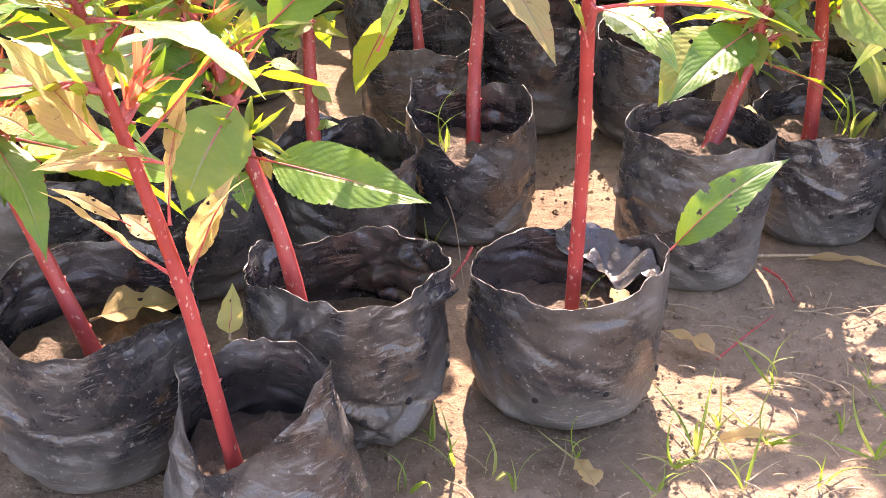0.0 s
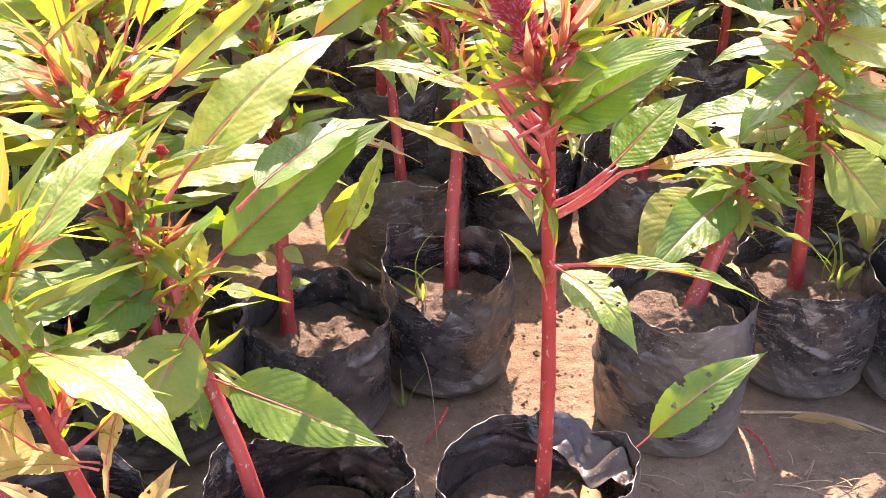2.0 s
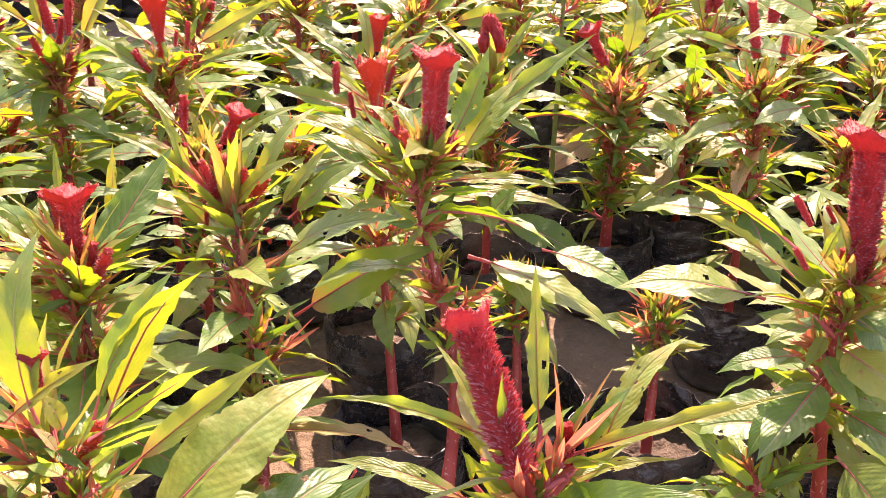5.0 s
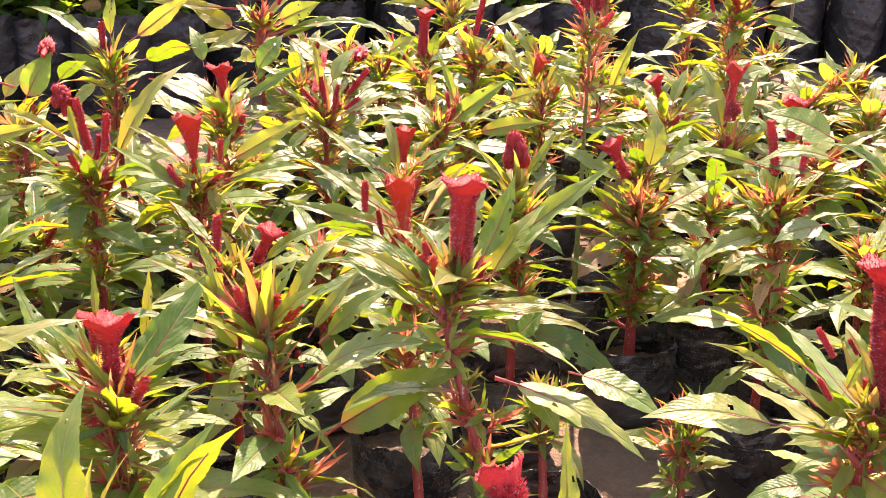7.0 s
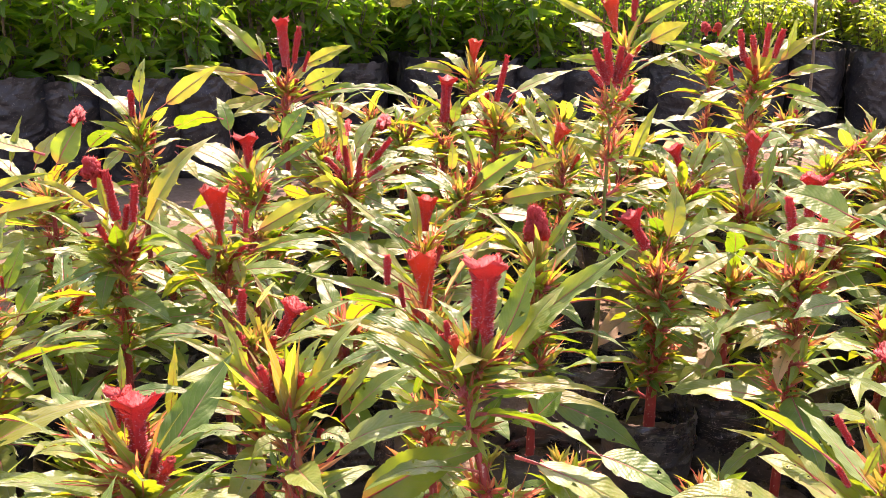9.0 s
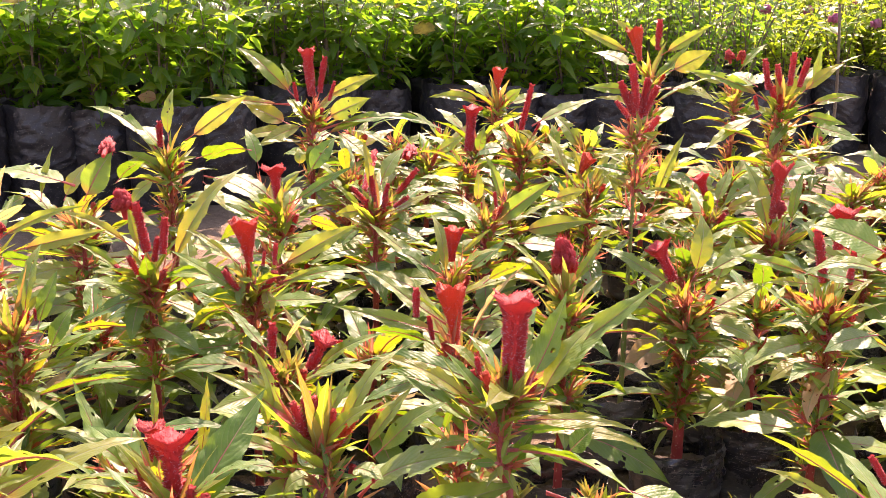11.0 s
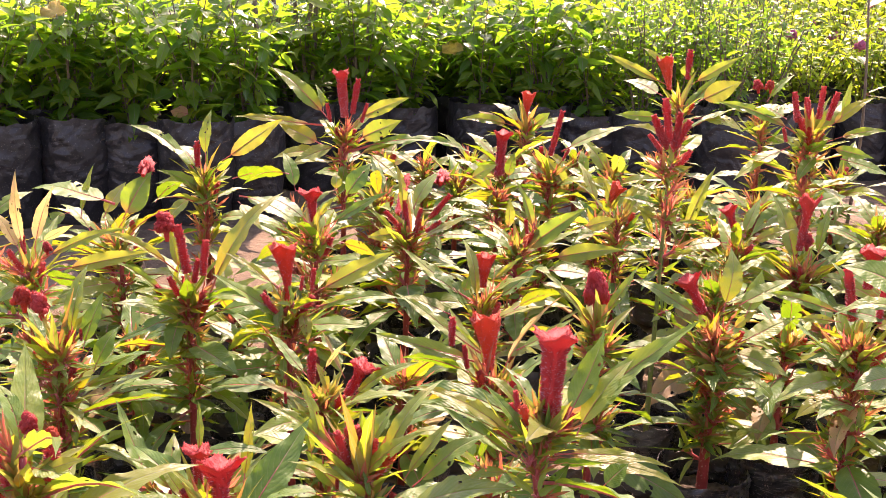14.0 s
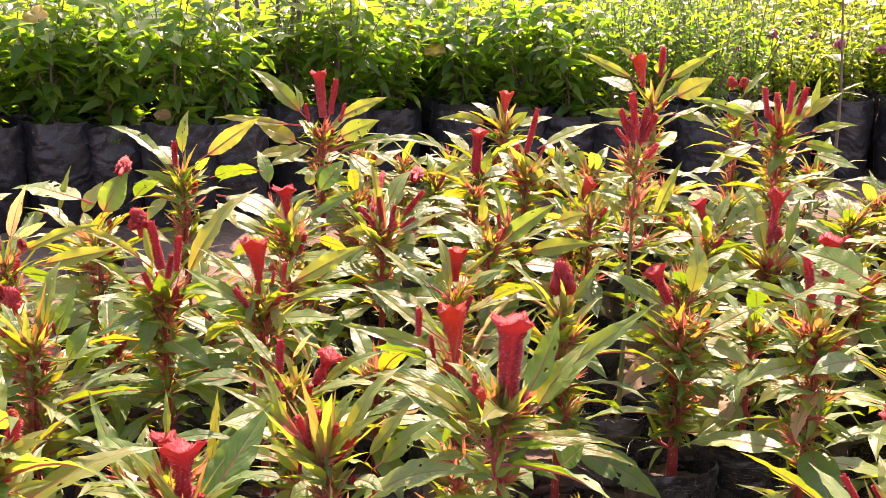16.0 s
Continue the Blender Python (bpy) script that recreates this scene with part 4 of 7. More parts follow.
leaf_at(plant_a, (0.227, 0.780, 0.414), (0.157, 0.781, 0.440), 0.013, 7, -16, "young")
leaf_at(plant_a, (0.229, 0.780, 0.484), (0.196, 0.812, 0.533), 0.010, 7, 4, "leaf")
leaf_at(plant_a, (0.250, 0.780, 0.500), (0.241, 0.822, 0.575), 0.013, 12, 16, "leaf")
leaf_at(plant_a, (0.259, 0.780, 0.490), (0.277, 0.789, 0.523), 0.008, 7, 16, "leaf")
leaf_at(plant_a, (0.271, 0.780, 0.488), (0.291, 0.788, 0.528), 0.011, 13, 20, "leaf")
leaf_at(plant_a, (0.280, 0.800, 0.473), (0.318, 0.829, 0.539), 0.021, 9, 0, "leaf")
leaf_at(plant_a, (0.254, 0.780, 0.484), (0.378, 0.793, 0.531), 0.011, 0, 16, "young")
leaf_at(plant_a, (0.255, 0.780, 0.464), (0.320, 0.788, 0.488), 0.009, 4, 16, "young")
leaf_at(plant_a, (0.252, 0.780, 0.429), (0.320, 0.720, 0.518), 0.032, 11, 48, "leaf")
leaf_at(plant_a, (0.289, 0.780, 0.409), (0.329, 0.810, 0.442), 0.041, 12, -16, "leaf")
leaf_at(plant_a, (0.297, 0.780, 0.411), (0.398, 0.775, 0.430), 0.016, 1, 16, "young")
leaf_at(plant_a, (0.241, 0.780, 0.490), (0.266, 0.798, 0.508), 0.008, 0, 0, "leaf")
leaf_at(plant_a, (0.218, 0.780, 0.467), (0.212, 0.778, 0.488), 0.007, 10, -44, "leaf")
leaf_at(plant_a, (0.223, 0.780, 0.481), (0.208, 0.785, 0.500), 0.005, 6, -20, "young")
leaf_at(plant_a, (0.242, 0.780, 0.449), (0.273, 0.789, 0.460), 0.008, 6, 8, "leaf")
leaf_at(plant_a, (0.231, 0.780, 0.433), (0.206, 0.786, 0.437), 0.006, 8, -20, "young")
bloom_at(plant_a, (0.266, 0.780, 0.476), (0.262, 0.780, 0.508), "spike", 0)
leaf_at(plant_e, (0.005, 0.830, 0.350), (0.104, 0.930, 0.444), 0.061, 13, 12, "leaf")
leaf_at(plant_e, (0.019, 0.800, 0.436), (0.102, 0.823, 0.508), 0.019, 0, 36, "young")
leaf_at(plant_e, (0.001, 0.800, 0.456), (0.074, 0.802, 0.516), 0.012, 5, -64, "young")
leaf_at(plant_e, (0.011, 0.800, 0.464), (0.062, 0.820, 0.561), 0.026, 13, -60, "leaf")
leaf_at(plant_e, (0.006, 0.800, 0.470), (0.045, 0.830, 0.552), 0.019, 2, 24, "leaf")
leaf_at(plant_e, (-0.027, 0.800, 0.464), (-0.038, 0.830, 0.566), 0.035, 11, -32, "leaf")
leaf_at(plant_e, (-0.047, 0.800, 0.462), (0.006, 0.814, 0.502), 0.013, 13, 36, "young")
leaf_at(plant_e, (-0.012, 0.800, 0.458), (-0.024, 0.801, 0.483), 0.014, 9, -20, "young")
leaf_at(plant_e, (-0.010, 0.800, 0.414), (-0.022, 0.781, 0.401), 0.030, 0, 8, "leaf")
leaf_at(plant_e, (-0.001, 0.800, 0.418), (0.004, 0.773, 0.384), 0.033, 2, 32, "leaf")
leaf_at(plant_e, (-0.061, 0.800, 0.354), (-0.005, 0.821, 0.372), 0.019, 10, 4, "leaf")
leaf_at(plant_e, (0.063, 0.800, 0.363), (0.133, 0.920, 0.382), 0.041, 6, 4, "leaf")
leaf_at(plant_e, (0.095, 0.960, 0.251), (0.126, 0.990, 0.331), 0.039, 12, -12, "leaf")
leaf_at(plant_e, (0.017, 0.800, 0.393), (0.059, 0.809, 0.403), 0.009, 8, 12, "leaf")
leaf_at(plant_e, (0.010, 0.800, 0.423), (0.032, 0.811, 0.431), 0.008, 8, 28, "young")
leaf_at(plant_e, (-0.013, 0.800, 0.429), (-0.045, 0.812, 0.426), 0.012, 8, -4, "leaf")
leaf_at(plant_e, (-0.002, 0.800, 0.434), (0.021, 0.799, 0.456), 0.008, 0, 52, "young")
leaf_at(plant_e, (-0.007, 0.800, 0.448), (0.004, 0.813, 0.474), 0.006, 5, 24, "young")
leaf_at(plant_e, (-0.017, 0.800, 0.444), (-0.033, 0.803, 0.459), 0.008, 5, -4, "old")
bloom_at(plant_e, (-0.023, 0.800, 0.484), (-0.025, 0.800, 0.512), "fan", 1)
bloom_at(plant_e, (0.018, 0.800, 0.394), (0.020, 0.800, 0.407), "comb", 0)
leaf_at(plant_e, (-0.007, 0.830, 0.252), (0.014, 0.853, 0.277), 0.027, 2, 20, "leaf")
leaf_at(plant_e, (-0.023, 0.830, 0.273), (0.022, 0.836, 0.327), 0.018, 9, 52, "young")
leaf_at(plant_e, (0.016, 0.830, 0.227), (-0.036, 0.837, 0.216), 0.014, 2, -24, "leaf")
leaf_at(plant_e, (0.017, 0.830, 0.204), (0.020, 0.821, 0.185), 0.012, 11, 40, "leaf")
leaf_at(plant_e, (0.019, 0.830, 0.292), (0.022, 0.849, 0.320), 0.016, 5, 60, "leaf")
leaf_at(plant_e, (0.036, 0.830, 0.285), (0.060, 0.833, 0.280), 0.013, 1, 24, "leaf")
leaf_at(plant_e, (-0.030, 0.830, 0.244), (-0.067, 0.828, 0.251), 0.029, 0, -20, "leaf")
leaf_at(plant_e, (-0.036, 0.830, 0.265), (-0.057, 0.838, 0.287), 0.017, 9, -8, "leaf")
leaf_at(plant_e, (0.005, 0.830, 0.162), (0.002, 0.824, 0.166), 0.010, 8, -36, "leaf")
leaf_at(plant_e, (-0.006, 0.830, 0.227), (-0.025, 0.835, 0.229), 0.016, 6, -28, "young")
leaf_at(plant_e, (0.027, 0.830, 0.215), (0.036, 0.821, 0.196), 0.010, 0, -4, "young")
leaf_at(plant_e, (-0.017, 0.830, 0.291), (-0.059, 0.837, 0.300), 0.019, 0, -20, "leaf")
leaf_at(plant_f, (-0.011, 0.640, 0.290), (-0.057, 0.649, 0.360), 0.033, 11, -12, "old")
leaf_at(plant_f, (0.025, 0.640, 0.292), (-0.051, 0.636, 0.285), 0.019, 4, -20, "old")
leaf_at(plant_f, (0.028, 0.640, 0.291), (0.037, 0.648, 0.332), 0.015, 3, -80, "old")
leaf_at(plant_f, (0.032, 0.640, 0.223), (0.057, 0.662, 0.277), 0.020, 7, 28, "old")
leaf_at(plant_f, (0.020, 0.640, 0.241), (-0.008, 0.650, 0.256), 0.018, 8, -8, "old")
leaf_at(plant_f, (0.001, 0.640, 0.251), (-0.042, 0.639, 0.277), 0.010, 8, -20, "old")
leaf_at(plant_f, (-0.047, 0.640, 0.305), (-0.073, 0.637, 0.318), 0.020, 0, -24, "old")
leaf_at(plant_f, (0.001, 0.640, 0.327), (-0.011, 0.639, 0.371), 0.019, 9, -28, "old")
leaf_at(plant_d, (0.441, 1.160, 0.457), (0.348, 1.182, 0.504), 0.016, 8, 56, "leaf")
leaf_at(plant_d, (0.426, 1.160, 0.442), (0.346, 1.162, 0.484), 0.011, 9, -28, "young")
leaf_at(plant_d, (0.441, 1.160, 0.433), (0.380, 1.175, 0.457), 0.031, 9, -16, "leaf")
leaf_at(plant_d, (0.418, 1.140, 0.420), (0.298, 1.125, 0.434), 0.047, 1, -16, "leaf")
leaf_at(plant_d, (0.453, 1.160, 0.409), (0.408, 1.163, 0.406), 0.017, 13, -12, "leaf")
leaf_at(plant_d, (0.469, 1.160, 0.425), (0.446, 1.152, 0.414), 0.019, 8, 0, "leaf")
leaf_at(plant_d, (0.479, 1.160, 0.446), (0.508, 1.182, 0.501), 0.018, 11, 0, "leaf")
leaf_at(plant_d, (0.490, 1.160, 0.402), (0.530, 1.142, 0.383), 0.052, 13, 12, "leaf")
leaf_at(plant_d, (0.501, 1.160, 0.267), (0.561, 1.120, 0.212), 0.069, 8, 24, "leaf")
leaf_at(plant_d, (0.470, 1.160, 0.369), (0.506, 1.127, 0.332), 0.024, 10, 16, "leaf")
leaf_at(plant_d, (0.457, 1.160, 0.362), (0.389, 1.160, 0.344), 0.027, 3, -16, "leaf")
leaf_at(plant_d, (0.471, 1.160, 0.331), (0.417, 1.126, 0.279), 0.033, 13, -4, "leaf")
leaf_at(plant_d, (0.468, 1.160, 0.292), (0.369, 1.167, 0.275), 0.047, 6, -16, "leaf")
leaf_at(plant_d, (0.447, 1.160, 0.273), (0.474, 1.122, 0.220), 0.023, 10, 4, "leaf")
leaf_at(plant_d, (0.489, 1.160, 0.329), (0.537, 1.156, 0.319), 0.029, 2, 20, "leaf")
leaf_at(plant_d, (0.487, 1.160, 0.284), (0.462, 1.140, 0.247), 0.023, 9, 4, "leaf")
leaf_at(plant_d, (0.460, 1.160, 0.445), (0.471, 1.159, 0.485), 0.010, 12, 48, "young")
leaf_at(plant_d, (0.465, 1.160, 0.390), (0.423, 1.142, 0.380), 0.019, 13, -8, "leaf")
leaf_at(plant_d, (0.502, 1.160, 0.362), (0.536, 1.143, 0.353), 0.025, 9, 16, "leaf")
leaf_at(plant_d, (0.484, 1.160, 0.249), (0.442, 1.155, 0.230), 0.024, 6, -8, "leaf")
bloom_at(plant_d, (0.451, 1.160, 0.474), (0.433, 1.160, 0.503), "spike", 1)
bloom_at(plant_d, (0.453, 1.160, 0.437), (0.438, 1.160, 0.458), "spike", 0)
bloom_at(plant_d, (0.468, 1.160, 0.480), (0.458, 1.160, 0.495), "spike", 0)
bloom_at(plant_d, (0.507, 1.160, 0.429), (0.527, 1.160, 0.441), "spike", 1)
leaf_at(plant_b, (-0.014, 1.300, 0.287), (0.126, 1.270, 0.394), 0.055, 3, 52, "young")
leaf_at(plant_b, (-0.033, 1.300, 0.342), (0.099, 1.270, 0.415), 0.051, 4, 20, "leaf")
leaf_at(plant_b, (0.122, 1.300, 0.378), (0.145, 1.316, 0.430), 0.022, 6, 20, "leaf")
leaf_at(plant_b, (0.161, 1.300, 0.368), (0.316, 1.258, 0.325), 0.050, 1, 4, "leaf")
leaf_at(plant_b, (0.233, 1.300, 0.381), (0.331, 1.265, 0.357), 0.045, 6, 12, "leaf")
leaf_at(plant_b, (0.098, 1.300, 0.446), (-0.029, 1.313, 0.495), 0.019, 4, -20, "young")
leaf_at(plant_b, (0.093, 1.300, 0.435), (0.005, 1.328, 0.471), 0.026, 12, -8, "leaf")
leaf_at(plant_b, (0.109, 1.300, 0.442), (0.050, 1.323, 0.503), 0.016, 8, -12, "leaf")
leaf_at(plant_b, (0.151, 1.300, 0.467), (0.200, 1.337, 0.540), 0.027, 4, 20, "leaf")
leaf_at(plant_b, (0.140, 1.300, 0.482), (0.170, 1.340, 0.569), 0.036, 12, -4, "leaf")
leaf_at(plant_b, (0.130, 1.300, 0.443), (0.247, 1.293, 0.453), 0.016, 1, 28, "young")
leaf_at(plant_b, (0.180, 1.300, 0.413), (0.205, 1.307, 0.440), 0.031, 0, 20, "leaf")
leaf_at(plant_b, (0.053, 1.300, 0.338), (0.067, 1.286, 0.308), 0.039, 12, -16, "leaf")
leaf_at(plant_b, (0.087, 1.300, 0.417), (0.040, 1.289, 0.407), 0.015, 4, -24, "leaf")
leaf_at(plant_b, (0.136, 1.300, 0.415), (0.182, 1.284, 0.407), 0.019, 4, 20, "leaf")
leaf_at(plant_b, (0.187, 1.300, 0.367), (0.230, 1.266, 0.331), 0.044, 13, -8, "leaf")
bloom_at(plant_b, (0.095, 1.320, 0.445), (0.079, 1.320, 0.486), "spike", 1)
bloom_at(plant_b, (0.089, 1.320, 0.473), (0.083, 1.320, 0.500), "spike", 0)
bloom_at(plant_b, (0.133, 1.320, 0.448), (0.143, 1.320, 0.482), "spike", 0)
leaf_at(plant_h, (-0.100, 1.250, 0.426), (-0.138, 1.272, 0.513), 0.014, 11, -8, "young")
leaf_at(plant_h, (-0.076, 1.250, 0.429), (-0.185, 1.261, 0.484), 0.016, 11, -24, "young")
leaf_at(plant_h, (-0.041, 1.250, 0.421), (0.007, 1.306, 0.515), 0.019, 11, 16, "leaf")
leaf_at(plant_h, (-0.016, 1.250, 0.418), (0.027, 1.283, 0.478), 0.016, 8, 24, "leaf")
leaf_at(plant_h, (-0.006, 1.250, 0.413), (0.059, 1.267, 0.475), 0.027, 7, 32, "leaf")
leaf_at(plant_h, (-0.094, 1.250, 0.408), (-0.178, 1.260, 0.419), 0.016, 3, -24, "young")
leaf_at(plant_h, (-0.053, 1.250, 0.444), (-0.032, 1.277, 0.491), 0.015, 2, 16, "leaf")
leaf_at(plant_h, (-0.082, 1.250, 0.397), (-0.120, 1.251, 0.438), 0.019, 7, -40, "young")
leaf_at(plant_h, (-0.053, 1.250, 0.402), (-0.046, 1.268, 0.450), 0.011, 6, 0, "young")
leaf_at(plant_h, (-0.100, 1.250, 0.389), (-0.150, 1.254, 0.387), 0.020, 9, -16, "leaf")
leaf_at(plant_h, (-0.064, 1.250, 0.388), (-0.095, 1.234, 0.373), 0.027, 11, -16, "leaf")
leaf_at(plant_h, (-0.029, 1.250, 0.399), (0.009, 1.237, 0.397), 0.027, 4, 12, "leaf")
leaf_at(plant_h, (-0.112, 1.250, 0.432), (-0.124, 1.252, 0.473), 0.011, 13, -24, "young")
bloom_at(plant_h, (-0.059, 1.250, 0.432), (-0.072, 1.250, 0.476), "comb", 2)
bloom_at(plant_h, (-0.047, 1.250, 0.433), (-0.046, 1.250, 0.461), "spike", 0)
bloom_at(plant_h, (-0.023, 1.250, 0.384), (-0.027, 1.250, 0.405), "comb", 0)
bloom_at(plant_h, (-0.085, 1.250, 0.397), (-0.085, 1.250, 0.416), "spike", 0)
bloom_at(plant_h, (-0.005, 1.250, 0.383), (-0.006, 1.250, 0.402), "spike", 0)
leaf_at(plant_h, (0.094, 1.080, 0.259), (0.046, 1.100, 0.164), 0.042, 12, 28, "young")
leaf_at(plant_h, (0.008, 1.080, 0.174), (0.032, 1.079, 0.158), 0.019, 13, 20, "leaf")
leaf_at(plant_h, (0.007, 1.080, 0.208), (-0.024, 1.079, 0.223), 0.025, 9, -24, "leaf")
leaf_at(plant_h, (0.013, 1.080, 0.224), (0.040, 1.086, 0.245), 0.018, 6, 32, "leaf")
leaf_at(plant_h, (0.007, 1.080, 0.151), (-0.018, 1.084, 0.166), 0.014, 2, -24, "old")
leaf_at(plant_h, (0.008, 1.080, 0.128), (0.035, 1.087, 0.132), 0.015, 4, 20, "leaf")
leaf_at(plant_b, (0.132, 1.340, 0.464), (0.269, 1.390, 0.575), 0.027, 0, 32, "leaf")
leaf_at(plant_b, (0.118, 1.340, 0.474), (0.132, 1.390, 0.550), 0.041, 7, -24, "leaf")
leaf_at(plant_b, (0.141, 1.340, 0.455), (0.201, 1.370, 0.513), 0.029, 1, 20, "leaf")
leaf_at(plant_b, (0.100, 1.340, 0.454), (-0.053, 1.363, 0.471), 0.029, 2, -12, "leaf")
leaf_at(plant_b, (0.083, 1.340, 0.433), (-0.046, 1.363, 0.456), 0.026, 2, -8, "leaf")
leaf_at(plant_b, (0.120, 1.340, 0.418), (0.261, 1.337, 0.416), 0.022, 8, 20, "young")
leaf_at(plant_b, (0.135, 1.340, 0.452), (0.179, 1.330, 0.453), 0.009, 12, 36, "young")
leaf_at(plant_b, (0.087, 1.340, 0.473), (0.048, 1.349, 0.504), 0.013, 11, -24, "leaf")
leaf_at(plant_b, (0.102, 1.340, 0.411), (0.066, 1.309, 0.382), 0.033, 0, 4, "leaf")
leaf_at(plant_b, (0.120, 1.340, 0.400), (0.154, 1.311, 0.380), 0.033, 8, -8, "leaf")
leaf_at(plant_a, (0.251, 0.760, 0.440), (0.326, 0.760, 0.494), 0.035, 6, 48, "leaf")
leaf_at(plant_a, (0.285, 0.760, 0.419), (0.326, 0.780, 0.463), 0.034, 5, 16, "leaf")
# thin red leaf stalks on the stem of the nearest plant
a_stem = ((0.263, 0.835, 0.211), (0.257, 0.795, 0.372), (0.253, 0.775, 0.450), (0.242, 0.757, 0.492))
for ob in [c for c in plant_a[0].children if c.name.startswith("leaf") and c.matrix_basis.translation.z > 0.33]:
    tip = ob.matrix_basis.translation + plant_a[1]
    low = tip.z - 0.02 - 0.5 * math.hypot(tip.x - 0.255, tip.y - 0.78)
    foot = Vector([float(np.interp(low, [p[2] for p in a_stem], [p[i] for p in a_stem])) for i in (0, 1)] + [low])
    way = ob.matrix_basis.to_3x3() @ Vector((0, 1, 0))
    line = curve_points([foot, foot.lerp(tip, 0.55) + Vector((0, 0, -0.003)), tip, tip + way * 0.06], 8)
    stalk = Shape()
    stalk.tube([p - plant_a[1] for p in line], [0.0023 - 0.00016 * i for i in range(9)], 7, 0)
    part("leaf_stalk", stalk.mesh("leaf_stalk", [PETIOLE]), plant_a[0])
for ob in plant_c[0].children:
    if ob.name.startswith("grow_bag"):
        ob.data.materials[0] = DUSTY_BAG
front = [
    ((-0.088, 0.752), (-0.19, 0.775, 0.36), 4, "fan", 2),
    ((-0.098, 1.020), (-0.16, 1.13, 0.41), 9, "fan", 3),
    ((-0.225, 0.985), (-0.30, 1.03, 0.44), 10, "comb", 1),
    ((0.655, 1.180), (0.70, 1.25, 0.38), 11, "fan", 0),
]
for at, top, seed, leaves in (((0.085, 1.36), (0.05, 1.42, 0.36), 21, 12), ((0.215, 1.44), (0.20, 1.50, 0.26), 22, 5), ((0.365, 1.42), (0.37, 1.48, 0.25), 23, 5)):
    taken.append(at)
    celosia(at, top, seed, None, leaf_from=0.62, leaves=leaves, shoots=5, spikes=0, rosette=0, leaf_len=(0.07, 0.10))
taken += [(0.262, 0.862), (0.088, 0.82), (0.058, 0.665), (0.157, 1.148), (0.38, 1.083), (0.52, 1.19), (0.042, 1.06)]
for at, top, seed, bloom, form in front:
    taken.append(at)
    celosia(at, top, seed, bloom, form, leaf_from=0.5, bag=bag_form(720 + seed, 0.072, 0.082, 0.132, 0.008, 0.06, 0.078, 0.3))

# the rest of the bed
def bedded(at, top, seed, **more):
    """A celosia of the bed, with its flowers to be set on it."""
    taken.append(at)
    return celosia(at, top, seed, None, **more)


far_column = bedded((-0.515, 2.716), (-0.515, 2.706, 0.537), 30, leaves=15, shoots=8, spikes=3, rosette=1.1, label="tall celosia with a crimson column in a black bag")
bloom_at(far_column, (-0.512, 2.706, 0.550), (-0.520, 2.706, 0.681), "column", 0)
bloom_at(far_column, (-0.546, 2.706, 0.548), (-0.556, 2.706, 0.600), "spike", 1)
bloom_at(far_column, (-0.475, 2.706, 0.552), (-0.459, 2.706, 0.605), "spike", 2)
bloom_at(far_column, (-0.496, 2.706, 0.564), (-0.484, 2.706, 0.661), "spike", 0)
leaf_at(far_column, (-0.550, 2.706, 0.561), (-0.701, 2.742, 0.683), 0.044, 3, -36, "young")
leaf_at(far_column, (-0.483, 2.706, 0.565), (-0.364, 2.715, 0.625), 0.035, 1, 64, "young")
leaf_at(far_column, (-0.482, 2.706, 0.517), (-0.380, 2.719, 0.568), 0.051, 11, 68, "young")
leaf_at(far_column, (-0.566, 2.706, 0.547), (-0.794, 2.707, 0.567), 0.027, 5, -36, "young")
leaf_at(far_column, (-0.566, 2.706, 0.501), (-0.677, 2.708, 0.547), 0.050, 7, -44, "young")
leaf_at(far_column, (-0.564, 2.706, 0.580), (-0.591, 2.730, 0.640), 0.018, 6, 4, "leaf")
leaf_at(far_column, (-0.492, 2.706, 0.477), (-0.321, 2.716, 0.533), 0.019, 6, 52, "young")
leaf_at(far_column, (-0.496, 2.706, 0.490), (-0.203, 2.716, 0.518), 0.032, 9, 28, "leaf")
leaf_at(far_column, (-0.526, 2.706, 0.504), (-0.635, 2.667, 0.450), 0.045, 8, -36, "leaf")
leaf_at(far_column, (-0.458, 2.706, 0.495), (-0.366, 2.663, 0.443), 0.045, 5, 16, "leaf")
leaf_at(far_column, (-0.566, 2.706, 0.488), (-0.684, 2.688, 0.467), 0.039, 10, -36, "leaf")
leaf_at(far_column, (-0.512, 2.706, 0.465), (-0.509, 2.653, 0.396), 0.045, 8, -60, "leaf")
left_spike = bedded((-0.658, 2.260), (-0.658, 2.250, 0.498), 31, leaves=14, shoots=9, spikes=2, rosette=1.0, label="leafy celosia with one thin red spike in a bag")
bloom_at(left_spike, (-0.674, 2.250, 0.513), (-0.678, 2.250, 0.572), "spike", 0)
leaf_at(left_spike, (-0.684, 2.250, 0.516), (-0.842, 2.288, 0.587), 0.031, 4, -16, "leaf")
leaf_at(left_spike, (-0.657, 2.250, 0.533), (-0.662, 2.289, 0.630), 0.027, 2, -16, "leaf")
leaf_at(left_spike, (-0.623, 2.250, 0.536), (-0.508, 2.265, 0.625), 0.039, 12, 72, "young")
leaf_at(left_spike, (-0.670, 2.250, 0.508), (-0.748, 2.278, 0.560), 0.057, 11, 0, "leaf")
leaf_at(left_spike, (-0.589, 2.250, 0.469), (-0.449, 2.219, 0.428), 0.048, 13, 12, "leaf")
leaf_at(left_spike, (-0.661, 2.250, 0.486), (-0.764, 2.248, 0.484), 0.034, 10, -32, "leaf")
leaf_at(left_spike, (-0.603, 2.250, 0.502), (-0.519, 2.257, 0.522), 0.045, 10, -44, "leaf")
leaf_at(left_spike, (-0.637, 2.250, 0.510), (-0.604, 2.255, 0.545), 0.021, 10, -56, "young")
